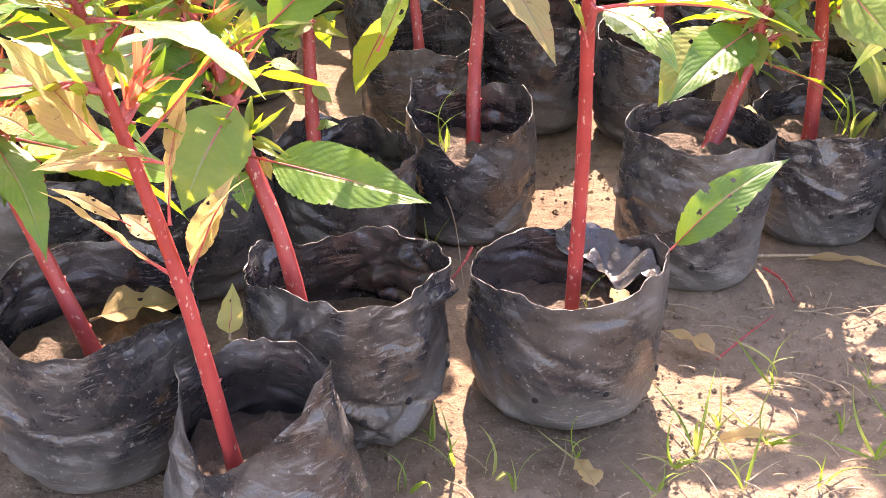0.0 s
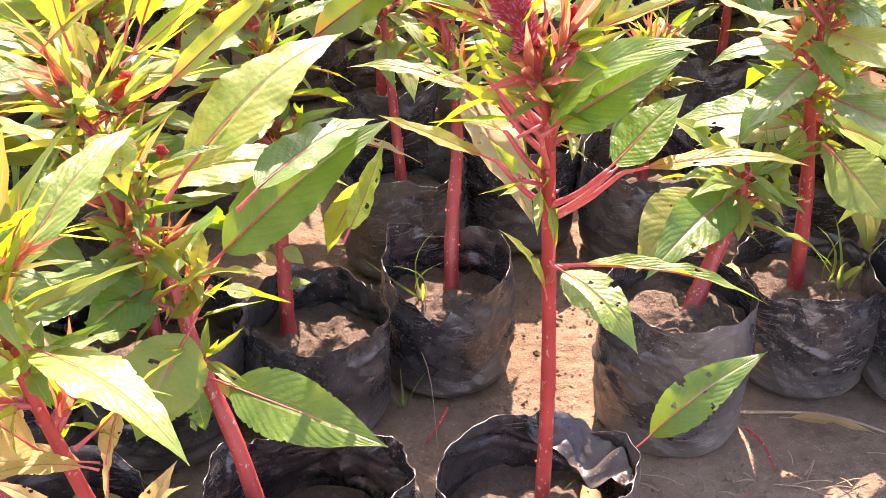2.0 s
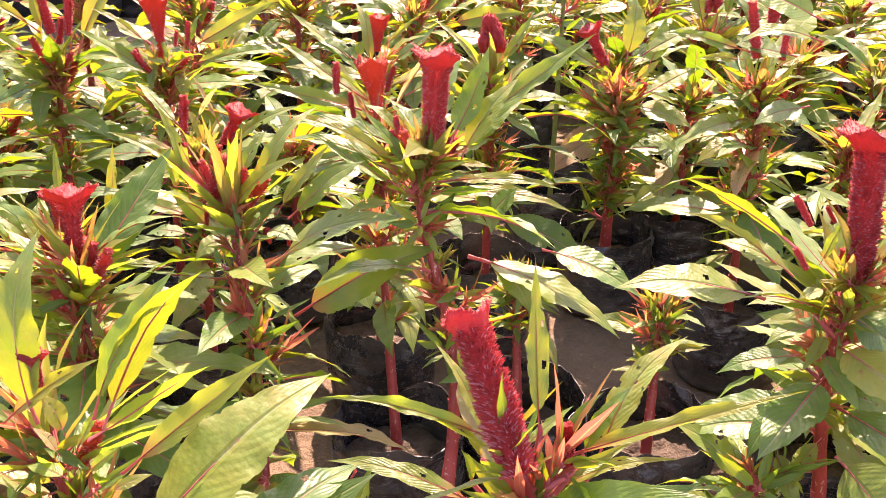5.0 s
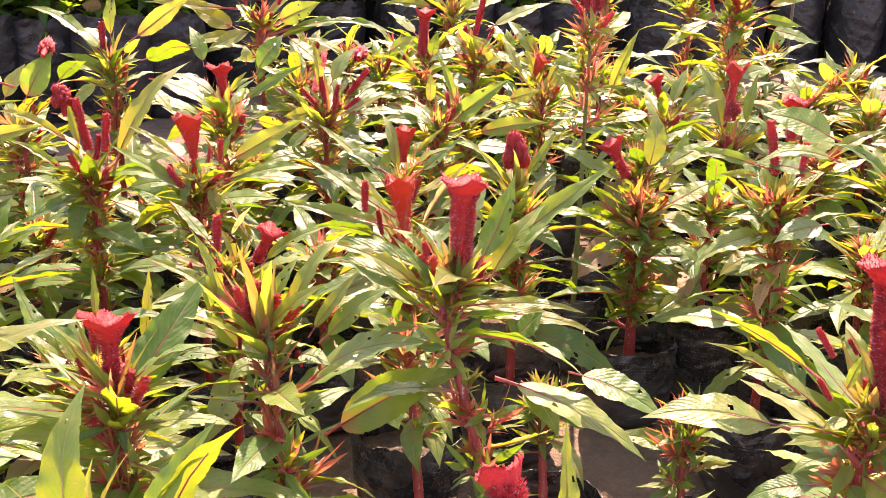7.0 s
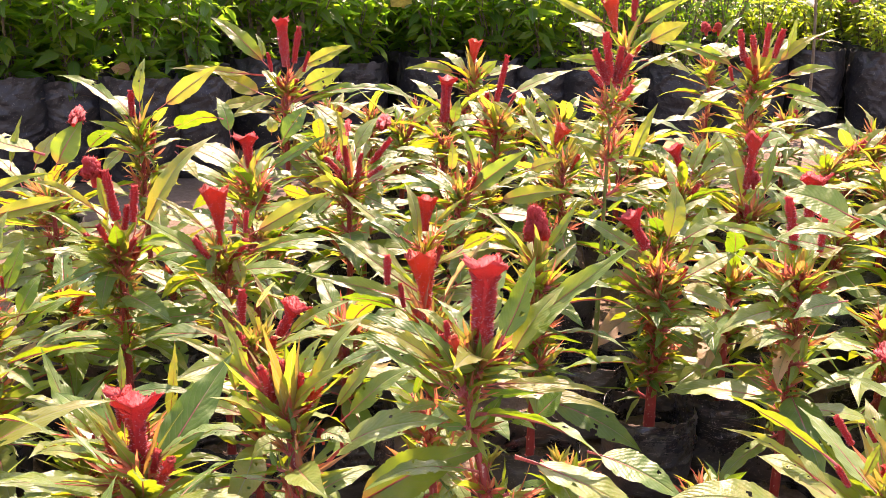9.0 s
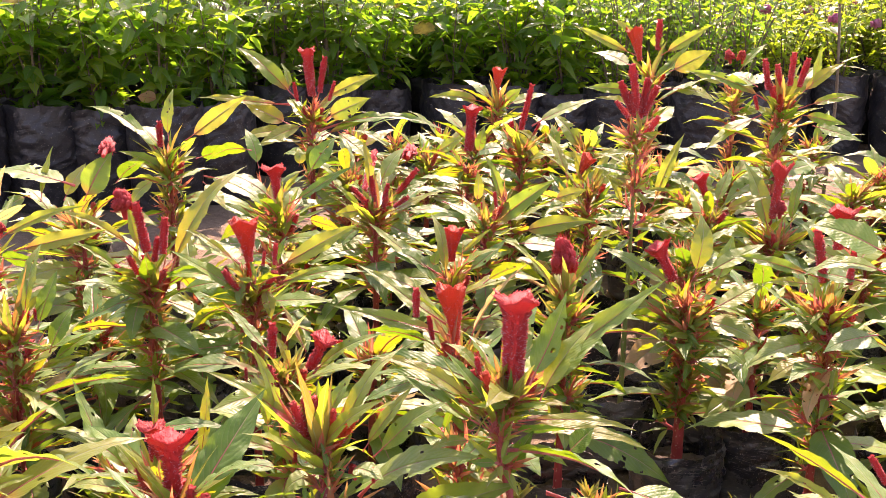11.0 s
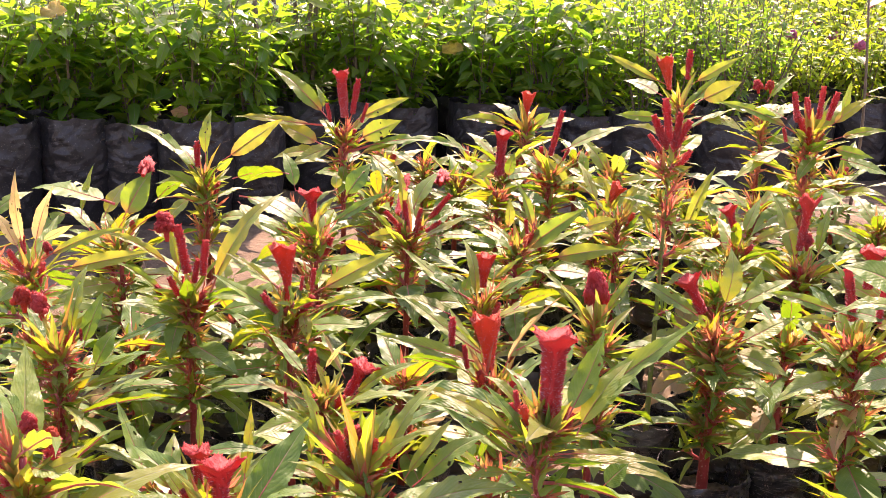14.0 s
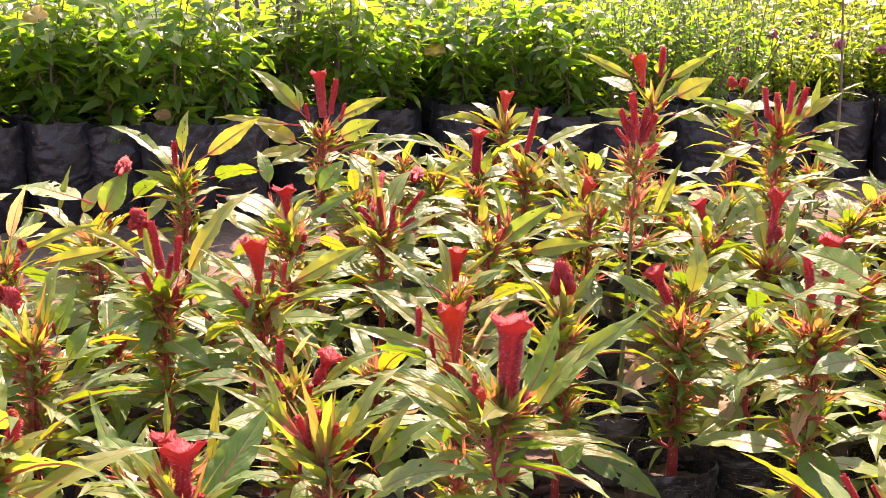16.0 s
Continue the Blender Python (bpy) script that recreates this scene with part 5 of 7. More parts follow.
leaf_at(left_spike, (-0.685, 2.250, 0.462), (-0.731, 2.218, 0.409), 0.034, 13, -28, "leaf")
leaf_at(left_spike, (-0.592, 2.250, 0.458), (-0.535, 2.220, 0.413), 0.036, 8, 0, "leaf")
hole_leaf = bedded((-0.739, 2.060), (-0.739, 2.050, 0.415), 32, leaves=14, shoots=8, spikes=1, rosette=0.8, label="celosia with a broad eaten yellow leaf in a bag")
bloom_at(hole_leaf, (-0.692, 2.050, 0.532), (-0.727, 2.150, 0.552), "comb", 0)
bloom_at(hole_leaf, (-0.714, 2.050, 0.432), (-0.713, 2.050, 0.456), "comb", 1)
leaf_at(hole_leaf, (-0.732, 2.050, 0.455), (-0.690, 2.078, 0.542), 0.053, 10, 60, "young")
leaf_at(hole_leaf, (-0.747, 2.050, 0.482), (-0.926, 2.074, 0.512), 0.071, 7, -8, "leaf")
leaf_at(hole_leaf, (-0.668, 2.050, 0.491), (-0.617, 2.060, 0.532), 0.048, 2, -32, "leaf")
leaf_at(hole_leaf, (-0.815, 2.050, 0.449), (-0.813, 2.101, 0.541), 0.015, 8, -4, "leaf")
leaf_at(hole_leaf, (-0.770, 2.050, 0.454), (-0.740, 2.083, 0.517), 0.043, 8, 16, "leaf")
leaf_at(hole_leaf, (-0.836, 2.050, 0.460), (-0.875, 2.017, 0.422), 0.043, 4, -20, "leaf")
leaf_at(hole_leaf, (-0.794, 2.050, 0.421), (-0.872, 2.084, 0.471), 0.037, 9, 8, "leaf")
leaf_at(hole_leaf, (-0.683, 2.050, 0.440), (-0.592, 2.039, 0.429), 0.029, 7, 24, "leaf")
orange_leaf = bedded((-0.667, 1.651), (-0.667, 1.641, 0.481), 33, leaves=14, shoots=8, spikes=3, rosette=0.9, label="celosia with orange-tinged leaves in a black grow bag")
bloom_at(orange_leaf, (-0.671, 1.641, 0.493), (-0.677, 1.641, 0.530), "spike", 0)
bloom_at(orange_leaf, (-0.635, 1.641, 0.496), (-0.637, 1.641, 0.522), "comb", 0)
leaf_at(orange_leaf, (-0.670, 1.641, 0.500), (-0.689, 1.658, 0.618), 0.018, 10, -40, "old")
leaf_at(orange_leaf, (-0.656, 1.641, 0.507), (-0.628, 1.652, 0.600), 0.020, 7, -60, "old")
leaf_at(orange_leaf, (-0.644, 1.641, 0.494), (-0.518, 1.646, 0.555), 0.019, 3, 52, "young")
leaf_at(orange_leaf, (-0.647, 1.641, 0.518), (-0.592, 1.641, 0.552), 0.015, 6, -48, "old")
leaf_at(orange_leaf, (-0.679, 1.641, 0.501), (-0.717, 1.646, 0.563), 0.021, 3, -12, "old")
leaf_at(orange_leaf, (-0.619, 1.641, 0.479), (-0.482, 1.656, 0.515), 0.026, 7, 56, "young")
leaf_at(orange_leaf, (-0.663, 1.641, 0.468), (-0.718, 1.623, 0.427), 0.030, 5, -40, "leaf")
leaf_at(orange_leaf, (-0.646, 1.641, 0.470), (-0.568, 1.628, 0.472), 0.034, 5, -56, "leaf")
crimson_spikes = bedded((-0.469, 1.756), (-0.469, 1.746, 0.426), 34, leaves=15, shoots=10, spikes=4, rosette=1.0, label="celosia with a crimson comb and long spikes in a bag")
bloom_at(crimson_spikes, (-0.500, 1.746, 0.498), (-0.509, 1.746, 0.557), "comb", 2)
bloom_at(crimson_spikes, (-0.468, 1.746, 0.448), (-0.485, 1.746, 0.535), "spike", 2)
bloom_at(crimson_spikes, (-0.447, 1.746, 0.450), (-0.439, 1.746, 0.515), "spike", 1)
bloom_at(crimson_spikes, (-0.461, 1.746, 0.440), (-0.453, 1.746, 0.484), "spike", 0)
bloom_at(crimson_spikes, (-0.512, 1.746, 0.418), (-0.523, 1.746, 0.439), "comb", 0)
leaf_at(crimson_spikes, (-0.486, 1.746, 0.460), (-0.622, 1.763, 0.509), 0.017, 9, -24, "young")
leaf_at(crimson_spikes, (-0.500, 1.746, 0.417), (-0.603, 1.754, 0.470), 0.014, 6, -24, "young")
leaf_at(crimson_spikes, (-0.435, 1.746, 0.429), (-0.353, 1.824, 0.587), 0.031, 11, 32, "leaf")
leaf_at(crimson_spikes, (-0.483, 1.746, 0.460), (-0.508, 1.767, 0.525), 0.016, 0, -4, "young")
leaf_at(crimson_spikes, (-0.462, 1.746, 0.412), (-0.575, 1.708, 0.351), 0.032, 12, -24, "leaf")
leaf_at(crimson_spikes, (-0.479, 1.746, 0.403), (-0.484, 1.706, 0.331), 0.035, 8, 4, "leaf")
leaf_at(crimson_spikes, (-0.424, 1.746, 0.415), (-0.365, 1.757, 0.463), 0.022, 1, 40, "leaf")
leaf_at(crimson_spikes, (-0.425, 1.746, 0.404), (-0.347, 1.749, 0.423), 0.035, 7, 24, "leaf")
leaf_at(crimson_spikes, (-0.454, 1.746, 0.378), (-0.539, 1.731, 0.362), 0.033, 7, -20, "leaf")
leaf_at(crimson_spikes, (-0.445, 1.746, 0.388), (-0.367, 1.730, 0.365), 0.039, 7, 8, "leaf")
leaf_at(crimson_spikes, (-0.489, 1.746, 0.411), (-0.566, 1.753, 0.420), 0.022, 4, -20, "leaf")
leaf_at(crimson_spikes, (-0.446, 1.746, 0.343), (-0.528, 1.743, 0.318), 0.020, 4, -44, "young")
leaf_at(crimson_spikes, (-0.465, 1.746, 0.305), (-0.363, 1.740, 0.325), 0.045, 9, 28, "leaf")
leaf_at(crimson_spikes, (-0.485, 1.746, 0.257), (-0.621, 1.741, 0.232), 0.037, 13, -12, "leaf")
orange_fan = bedded((-0.301, 1.729), (-0.301, 1.719, 0.436), 35, leaves=15, shoots=10, spikes=5, rosette=1.0, label="celosia with an orange-red funnel flower in a black bag")
bloom_at(orange_fan, (-0.303, 1.719, 0.453), (-0.306, 1.719, 0.530), "fan", 0)
bloom_at(orange_fan, (-0.267, 1.719, 0.456), (-0.263, 1.719, 0.494), "spike", 1)
bloom_at(orange_fan, (-0.334, 1.719, 0.429), (-0.340, 1.719, 0.454), "spike", 0)
bloom_at(orange_fan, (-0.284, 1.719, 0.455), (-0.280, 1.719, 0.480), "spike", 0)
leaf_at(orange_fan, (-0.263, 1.719, 0.457), (-0.152, 1.735, 0.527), 0.030, 5, 56, "young")
leaf_at(orange_fan, (-0.260, 1.719, 0.436), (-0.138, 1.736, 0.465), 0.024, 7, 28, "leaf")
leaf_at(orange_fan, (-0.283, 1.719, 0.429), (-0.263, 1.692, 0.389), 0.022, 2, -8, "young")
leaf_at(orange_fan, (-0.318, 1.719, 0.458), (-0.406, 1.729, 0.510), 0.012, 10, -24, "young")
leaf_at(orange_fan, (-0.317, 1.719, 0.460), (-0.375, 1.744, 0.487), 0.055, 0, 8, "leaf")
leaf_at(orange_fan, (-0.312, 1.719, 0.439), (-0.310, 1.690, 0.398), 0.016, 6, 8, "leaf")
leaf_at(orange_fan, (-0.263, 1.719, 0.461), (-0.254, 1.735, 0.502), 0.011, 1, 8, "leaf")
leaf_at(orange_fan, (-0.327, 1.719, 0.429), (-0.436, 1.728, 0.434), 0.029, 13, -16, "leaf")
leaf_at(orange_fan, (-0.284, 1.719, 0.403), (-0.181, 1.711, 0.416), 0.037, 8, 20, "leaf")
leaf_at(orange_fan, (-0.319, 1.719, 0.400), (-0.394, 1.709, 0.361), 0.038, 9, 48, "leaf")
leaf_at(orange_fan, (-0.276, 1.719, 0.387), (-0.207, 1.688, 0.353), 0.038, 1, 0, "leaf")
leaf_at(orange_fan, (-0.302, 1.719, 0.367), (-0.366, 1.702, 0.323), 0.033, 0, -24, "leaf")
leaf_at(orange_fan, (-0.263, 1.719, 0.431), (-0.202, 1.725, 0.460), 0.015, 0, 48, "young")
red_fan = bedded((-0.359, 2.031), (-0.359, 2.021, 0.462), 36, leaves=14, shoots=9, spikes=2, rosette=0.9, label="celosia with a small red fan flower in a bag")
bloom_at(red_fan, (-0.362, 2.021, 0.476), (-0.366, 2.021, 0.548), "fan", 1)
leaf_at(red_fan, (-0.372, 2.021, 0.483), (-0.465, 2.034, 0.525), 0.039, 9, -12, "leaf")
leaf_at(red_fan, (-0.379, 2.021, 0.468), (-0.412, 2.036, 0.509), 0.016, 1, -20, "young")
leaf_at(red_fan, (-0.355, 2.021, 0.492), (-0.328, 2.035, 0.530), 0.012, 4, 48, "young")
leaf_at(red_fan, (-0.345, 2.021, 0.478), (-0.242, 2.047, 0.548), 0.021, 5, 44, "leaf")
leaf_at(red_fan, (-0.395, 2.021, 0.536), (-0.428, 2.053, 0.600), 0.028, 13, -4, "leaf")
leaf_at(red_fan, (-0.309, 2.021, 0.529), (-0.271, 2.050, 0.591), 0.037, 2, 40, "leaf")
leaf_at(red_fan, (-0.325, 2.021, 0.543), (-0.329, 2.033, 0.574), 0.022, 11, 24, "leaf")
leaf_at(red_fan, (-0.347, 2.021, 0.463), (-0.341, 1.990, 0.431), 0.021, 0, 16, "young")
leaf_at(red_fan, (-0.317, 2.021, 0.455), (-0.245, 2.013, 0.443), 0.036, 7, -56, "leaf")
leaf_at(red_fan, (-0.398, 2.021, 0.449), (-0.463, 2.003, 0.418), 0.039, 7, 48, "leaf")
leaf_at(red_fan, (-0.407, 2.021, 0.566), (-0.489, 2.023, 0.550), 0.034, 11, 44, "leaf")
star_spikes = bedded((-0.234, 2.187), (-0.234, 2.177, 0.441), 37, leaves=12, shoots=8, spikes=7, rosette=0.9, label="celosia with many short red spikes in a black bag")
bloom_at(star_spikes, (-0.247, 2.177, 0.450), (-0.279, 2.177, 0.479), "spike", 0)
bloom_at(star_spikes, (-0.234, 2.177, 0.446), (-0.242, 2.177, 0.503), "spike", 1)
bloom_at(star_spikes, (-0.220, 2.177, 0.452), (-0.211, 2.177, 0.490), "spike", 0)
bloom_at(star_spikes, (-0.199, 2.177, 0.464), (-0.156, 2.177, 0.519), "spike", 2)
bloom_at(star_spikes, (-0.204, 2.177, 0.443), (-0.173, 2.177, 0.469), "spike", 0)
bloom_at(star_spikes, (-0.257, 2.177, 0.460), (-0.264, 2.297, 0.527), "spike", 1)
bloom_at(star_spikes, (-0.175, 2.177, 0.534), (-0.214, 2.377, 0.522), "comb", 0)
leaf_at(star_spikes, (-0.252, 2.177, 0.439), (-0.310, 2.177, 0.427), 0.026, 0, -60, "young")
leaf_at(star_spikes, (-0.245, 2.177, 0.464), (-0.267, 2.206, 0.564), 0.018, 4, 4, "young")
leaf_at(star_spikes, (-0.203, 2.177, 0.467), (-0.145, 2.185, 0.498), 0.036, 7, 28, "leaf")
leaf_at(star_spikes, (-0.224, 2.177, 0.486), (-0.189, 2.201, 0.554), 0.051, 13, 8, "leaf")
leaf_at(star_spikes, (-0.192, 2.177, 0.444), (-0.165, 2.152, 0.420), 0.022, 7, 16, "young")
leaf_at(star_spikes, (-0.257, 2.177, 0.433), (-0.311, 2.179, 0.482), 0.014, 13, -36, "young")
leaf_at(star_spikes, (-0.183, 2.177, 0.439), (-0.091, 2.182, 0.447), 0.033, 3, 16, "leaf")
leaf_at(star_spikes, (-0.257, 2.177, 0.412), (-0.299, 2.141, 0.364), 0.031, 6, -16, "leaf")
leaf_at(star_spikes, (-0.214, 2.177, 0.416), (-0.138, 2.167, 0.392), 0.041, 12, 16, "leaf")
leaf_at(star_spikes, (-0.124, 2.177, 0.547), (-0.076, 2.183, 0.580), 0.025, 1, 52, "young")
pale_leaf = bedded((-0.067, 2.040), (-0.067, 2.030, 0.365), 38, leaves=12, shoots=8, spikes=1, rosette=0.8, label="pale-leaved celosia with a small orange fan in a bag")
bloom_at(pale_leaf, (-0.067, 2.030, 0.385), (-0.067, 2.030, 0.454), "fan", 2)
leaf_at(pale_leaf, (-0.076, 2.030, 0.362), (-0.110, 2.085, 0.466), 0.027, 13, 12, "leaf")
leaf_at(pale_leaf, (-0.045, 2.030, 0.375), (0.025, 2.055, 0.437), 0.030, 12, 16, "leaf")
leaf_at(pale_leaf, (-0.089, 2.030, 0.371), (-0.218, 2.061, 0.445), 0.035, 12, -12, "leaf")
leaf_at(pale_leaf, (-0.111, 2.030, 0.381), (-0.178, 2.046, 0.401), 0.029, 11, -28, "leaf")
leaf_at(pale_leaf, (-0.099, 2.030, 0.382), (-0.092, 2.039, 0.410), 0.019, 7, 20, "young")
leaf_at(pale_leaf, (-0.119, 2.030, 0.340), (-0.224, 2.053, 0.359), 0.038, 10, -16, "leaf")
leaf_at(pale_leaf, (-0.054, 2.030, 0.406), (-0.004, 2.032, 0.456), 0.011, 5, 52, "young")
leaf_at(pale_leaf, (-0.013, 2.030, 0.360), (0.059, 2.049, 0.391), 0.033, 2, -56, "leaf")
leaf_at(pale_leaf, (-0.080, 2.030, 0.324), (-0.144, 2.016, 0.281), 0.033, 2, -28, "leaf")
broad_yellow = bedded((-0.036, 2.210), (-0.036, 2.200, 0.435), 39, leaves=12, shoots=8, spikes=2, rosette=0.8, label="celosia with broad yellow-green leaves in a black bag")
bloom_at(broad_yellow, (-0.016, 2.200, 0.447), (-0.023, 2.200, 0.480), "spike", 0)
bloom_at(broad_yellow, (0.006, 2.200, 0.417), (0.009, 2.200, 0.454), "spike", 1)
leaf_at(broad_yellow, (-0.028, 2.200, 0.412), (0.088, 2.212, 0.509), 0.038, 6, 60, "young")
leaf_at(broad_yellow, (0.022, 2.200, 0.408), (0.156, 2.207, 0.440), 0.035, 3, 56, "young")
leaf_at(broad_yellow, (0.081, 2.200, 0.471), (0.140, 2.198, 0.494), 0.027, 12, 60, "young")
leaf_at(broad_yellow, (-0.006, 2.200, 0.456), (-0.044, 2.221, 0.545), 0.019, 6, -20, "young")
leaf_at(broad_yellow, (-0.053, 2.200, 0.455), (-0.055, 2.216, 0.514), 0.021, 6, 28, "young")
leaf_at(broad_yellow, (-0.115, 2.200, 0.457), (-0.029, 2.173, 0.423), 0.028, 3, 8, "leaf")
leaf_at(broad_yellow, (-0.061, 2.200, 0.422), (-0.146, 2.204, 0.425), 0.031, 6, -28, "leaf")
leaf_at(broad_yellow, (0.023, 2.200, 0.387), (0.105, 2.200, 0.383), 0.047, 8, 20, "leaf")
leaf_at(broad_yellow, (-0.050, 2.200, 0.391), (-0.086, 2.173, 0.363), 0.035, 9, -16, "leaf")
mid_column = bedded((-0.139, 2.642), (-0.139, 2.632, 0.439), 40, leaves=12, shoots=8, spikes=2, rosette=0.8, label="celosia with a plain red column in a black bag")
bloom_at(mid_column, (-0.140, 2.632, 0.457), (-0.130, 2.632, 0.574), "column", 1)
leaf_at(mid_column, (-0.147, 2.632, 0.513), (-0.215, 2.662, 0.567), 0.044, 7, 0, "leaf")
leaf_at(mid_column, (-0.117, 2.632, 0.465), (-0.110, 2.650, 0.525), 0.030, 1, -4, "young")
leaf_at(mid_column, (-0.167, 2.632, 0.462), (-0.249, 2.654, 0.497), 0.028, 4, -8, "leaf")
leaf_at(mid_column, (-0.128, 2.632, 0.427), (-0.216, 2.628, 0.421), 0.043, 10, 48, "leaf")
leaf_at(mid_column, (-0.103, 2.632, 0.428), (-0.027, 2.623, 0.423), 0.046, 8, 24, "leaf")
slim_column = bedded((-0.035, 2.730), (-0.035, 2.720, 0.468), 41, leaves=12, shoots=8, spikes=4, rosette=1.0, label="celosia with slim leaning red spikes in a bag")
bloom_at(slim_column, (-0.040, 2.720, 0.493), (-0.014, 2.720, 0.614), "spike", 2)
bloom_at(slim_column, (-0.061, 2.720, 0.479), (-0.059, 2.720, 0.530), "spike", 0)
bloom_at(slim_column, (-0.011, 2.720, 0.495), (0.006, 2.720, 0.528), "spike", 1)
leaf_at(slim_column, (0.015, 2.720, 0.417), (-0.061, 2.739, 0.510), 0.035, 11, -48, "young")
leaf_at(slim_column, (0.038, 2.720, 0.457), (0.029, 2.759, 0.522), 0.029, 2, 16, "leaf")
leaf_at(slim_column, (-0.012, 2.720, 0.520), (0.126, 2.755, 0.581), 0.045, 8, 20, "leaf")
leaf_at(slim_column, (-0.066, 2.720, 0.466), (-0.142, 2.717, 0.448), 0.044, 11, -28, "leaf")
leaf_at(slim_column, (0.012, 2.720, 0.432), (0.123, 2.731, 0.464), 0.031, 10, 48, "young")
rear_fan = bedded((-0.143, 3.110), (-0.143, 3.100, 0.519), 42, leaves=14, shoots=7, spikes=1, rosette=1.0, label="celosia with a pinkish fan flower in a black bag")
bloom_at(rear_fan, (-0.146, 3.100, 0.526), (-0.141, 3.100, 0.609), "fan", 2)
leaf_at(rear_fan, (-0.160, 3.100, 0.518), (-0.238, 3.127, 0.569), 0.047, 4, -8, "leaf")
leaf_at(rear_fan, (-0.175, 3.100, 0.517), (-0.324, 3.098, 0.528), 0.032, 6, -44, "young")
leaf_at(rear_fan, (-0.189, 3.100, 0.509), (-0.268, 3.113, 0.554), 0.027, 8, -36, "old")
leaf_at(rear_fan, (-0.124, 3.100, 0.520), (-0.082, 3.104, 0.556), 0.031, 0, 60, "young")
leaf_at(rear_fan, (-0.116, 3.100, 0.513), (-0.018, 3.119, 0.546), 0.047, 10, 20, "leaf")
orange_funnel = bedded((0.019, 1.610), (0.019, 1.600, 0.393), 43, leaves=13, shoots=12, spikes=3, rosette=0.9, label="celosia with a ribbed orange funnel flower in a bag")
bloom_at(orange_funnel, (0.016, 1.600, 0.401), (0.010, 1.600, 0.493), "fan", 0)
bloom_at(orange_funnel, (-0.036, 1.600, 0.434), (-0.039, 1.600, 0.480), "spike", 0)
bloom_at(orange_funnel, (-0.014, 1.600, 0.406), (-0.020, 1.600, 0.444), "spike", 1)
leaf_at(orange_funnel, (0.008, 1.600, 0.419), (-0.150, 1.600, 0.448), 0.025, 7, -32, "young")
leaf_at(orange_funnel, (0.009, 1.600, 0.430), (-0.057, 1.617, 0.469), 0.007, 9, -28, "young")
leaf_at(orange_funnel, (0.002, 1.600, 0.434), (-0.124, 1.642, 0.501), 0.020, 5, -24, "leaf")
leaf_at(orange_funnel, (0.039, 1.600, 0.400), (0.061, 1.612, 0.415), 0.015, 6, 40, "young")
leaf_at(orange_funnel, (0.032, 1.600, 0.410), (0.104, 1.618, 0.518), 0.009, 10, 36, "old")
leaf_at(orange_funnel, (-0.005, 1.600, 0.391), (-0.069, 1.589, 0.356), 0.030, 4, 56, "leaf")
leaf_at(orange_funnel, (0.048, 1.600, 0.443), (0.120, 1.613, 0.491), 0.021, 12, 20, "leaf")
leaf_at(orange_funnel, (-0.013, 1.600, 0.406), (-0.107, 1.613, 0.415), 0.026, 6, 60, "leaf")
leaf_at(orange_funnel, (-0.026, 1.600, 0.357), (-0.103, 1.573, 0.327), 0.030, 8, -12, "leaf")
ruffled_comb = bedded((0.141, 1.781), (0.141, 1.771, 0.419), 44, leaves=12, shoots=14, spikes=0, rosette=1.2, label="celosia with a ruffled crimson comb in a black bag")
bloom_at(ruffled_comb, (0.140, 1.771, 0.427), (0.131, 1.771, 0.522), "comb", 2)
leaf_at(ruffled_comb, (0.149, 1.771, 0.445), (0.190, 1.795, 0.517), 0.019, 12, 20, "leaf")
leaf_at(ruffled_comb, (0.134, 1.771, 0.427), (0.044, 1.819, 0.503), 0.011, 1, -12, "leaf")
leaf_at(ruffled_comb, (0.120, 1.771, 0.392), (0.035, 1.792, 0.411), 0.024, 2, 60, "leaf")
leaf_at(ruffled_comb, (0.168, 1.771, 0.396), (0.246, 1.780, 0.401), 0.028, 2, 16, "leaf")
leaf_at(ruffled_comb, (0.153, 1.771, 0.386), (0.212, 1.733, 0.356), 0.033, 10, 4, "leaf")
leaf_at(ruffled_comb, (0.129, 1.771, 0.375), (0.078, 1.741, 0.330), 0.031, 8, -4, "leaf")
gap_stem = bedded((0.315, 1.910), (0.315, 1.900, 0.390), 45, leaves=7, shoots=20, spikes=1, rosette=0.9, leaf_from=0.25, red_shoots=46, thick=0.0085, label="celosia with a bristly red stem beside bare ground")
bloom_at(gap_stem, (0.296, 1.900, 0.415), (0.260, 1.900, 0.482), "fan", 3)
leaf_at(gap_stem, (0.304, 1.900, 0.400), (0.284, 1.899, 0.425), 0.016, 12, -64, "young")
leaf_at(gap_stem, (0.320, 1.900, 0.430), (0.329, 1.941, 0.521), 0.039, 13, 40, "leaf")
leaf_at(gap_stem, (0.353, 1.900, 0.424), (0.374, 1.940, 0.490), 0.036, 12, -8, "leaf")
leaf_at(gap_stem, (0.296, 1.900, 0.412), (0.182, 1.929, 0.470), 0.028, 7, -32, "leaf")
leaf_at(gap_stem, (0.336, 1.900, 0.401), (0.369, 1.907, 0.434), 0.016, 4, 48, "young")
leaf_at(gap_stem, (0.334, 1.900, 0.367), (0.424, 1.873, 0.348), 0.046, 6, 24, "leaf")
leaf_at(gap_stem, (0.300, 1.900, 0.355), (0.214, 1.908, 0.363), 0.035, 2, 56, "leaf")
leaf_at(gap_stem, (0.349, 1.900, 0.384), (0.426, 1.924, 0.428), 0.040, 5, 20, "leaf")
leaf_at(gap_stem, (0.298, 1.900, 0.329), (0.261, 1.881, 0.314), 0.026, 0, -12, "leaf")
leaf_at(gap_stem, (0.342, 1.900, 0.441), (0.420, 1.922, 0.486), 0.036, 10, 20, "leaf")
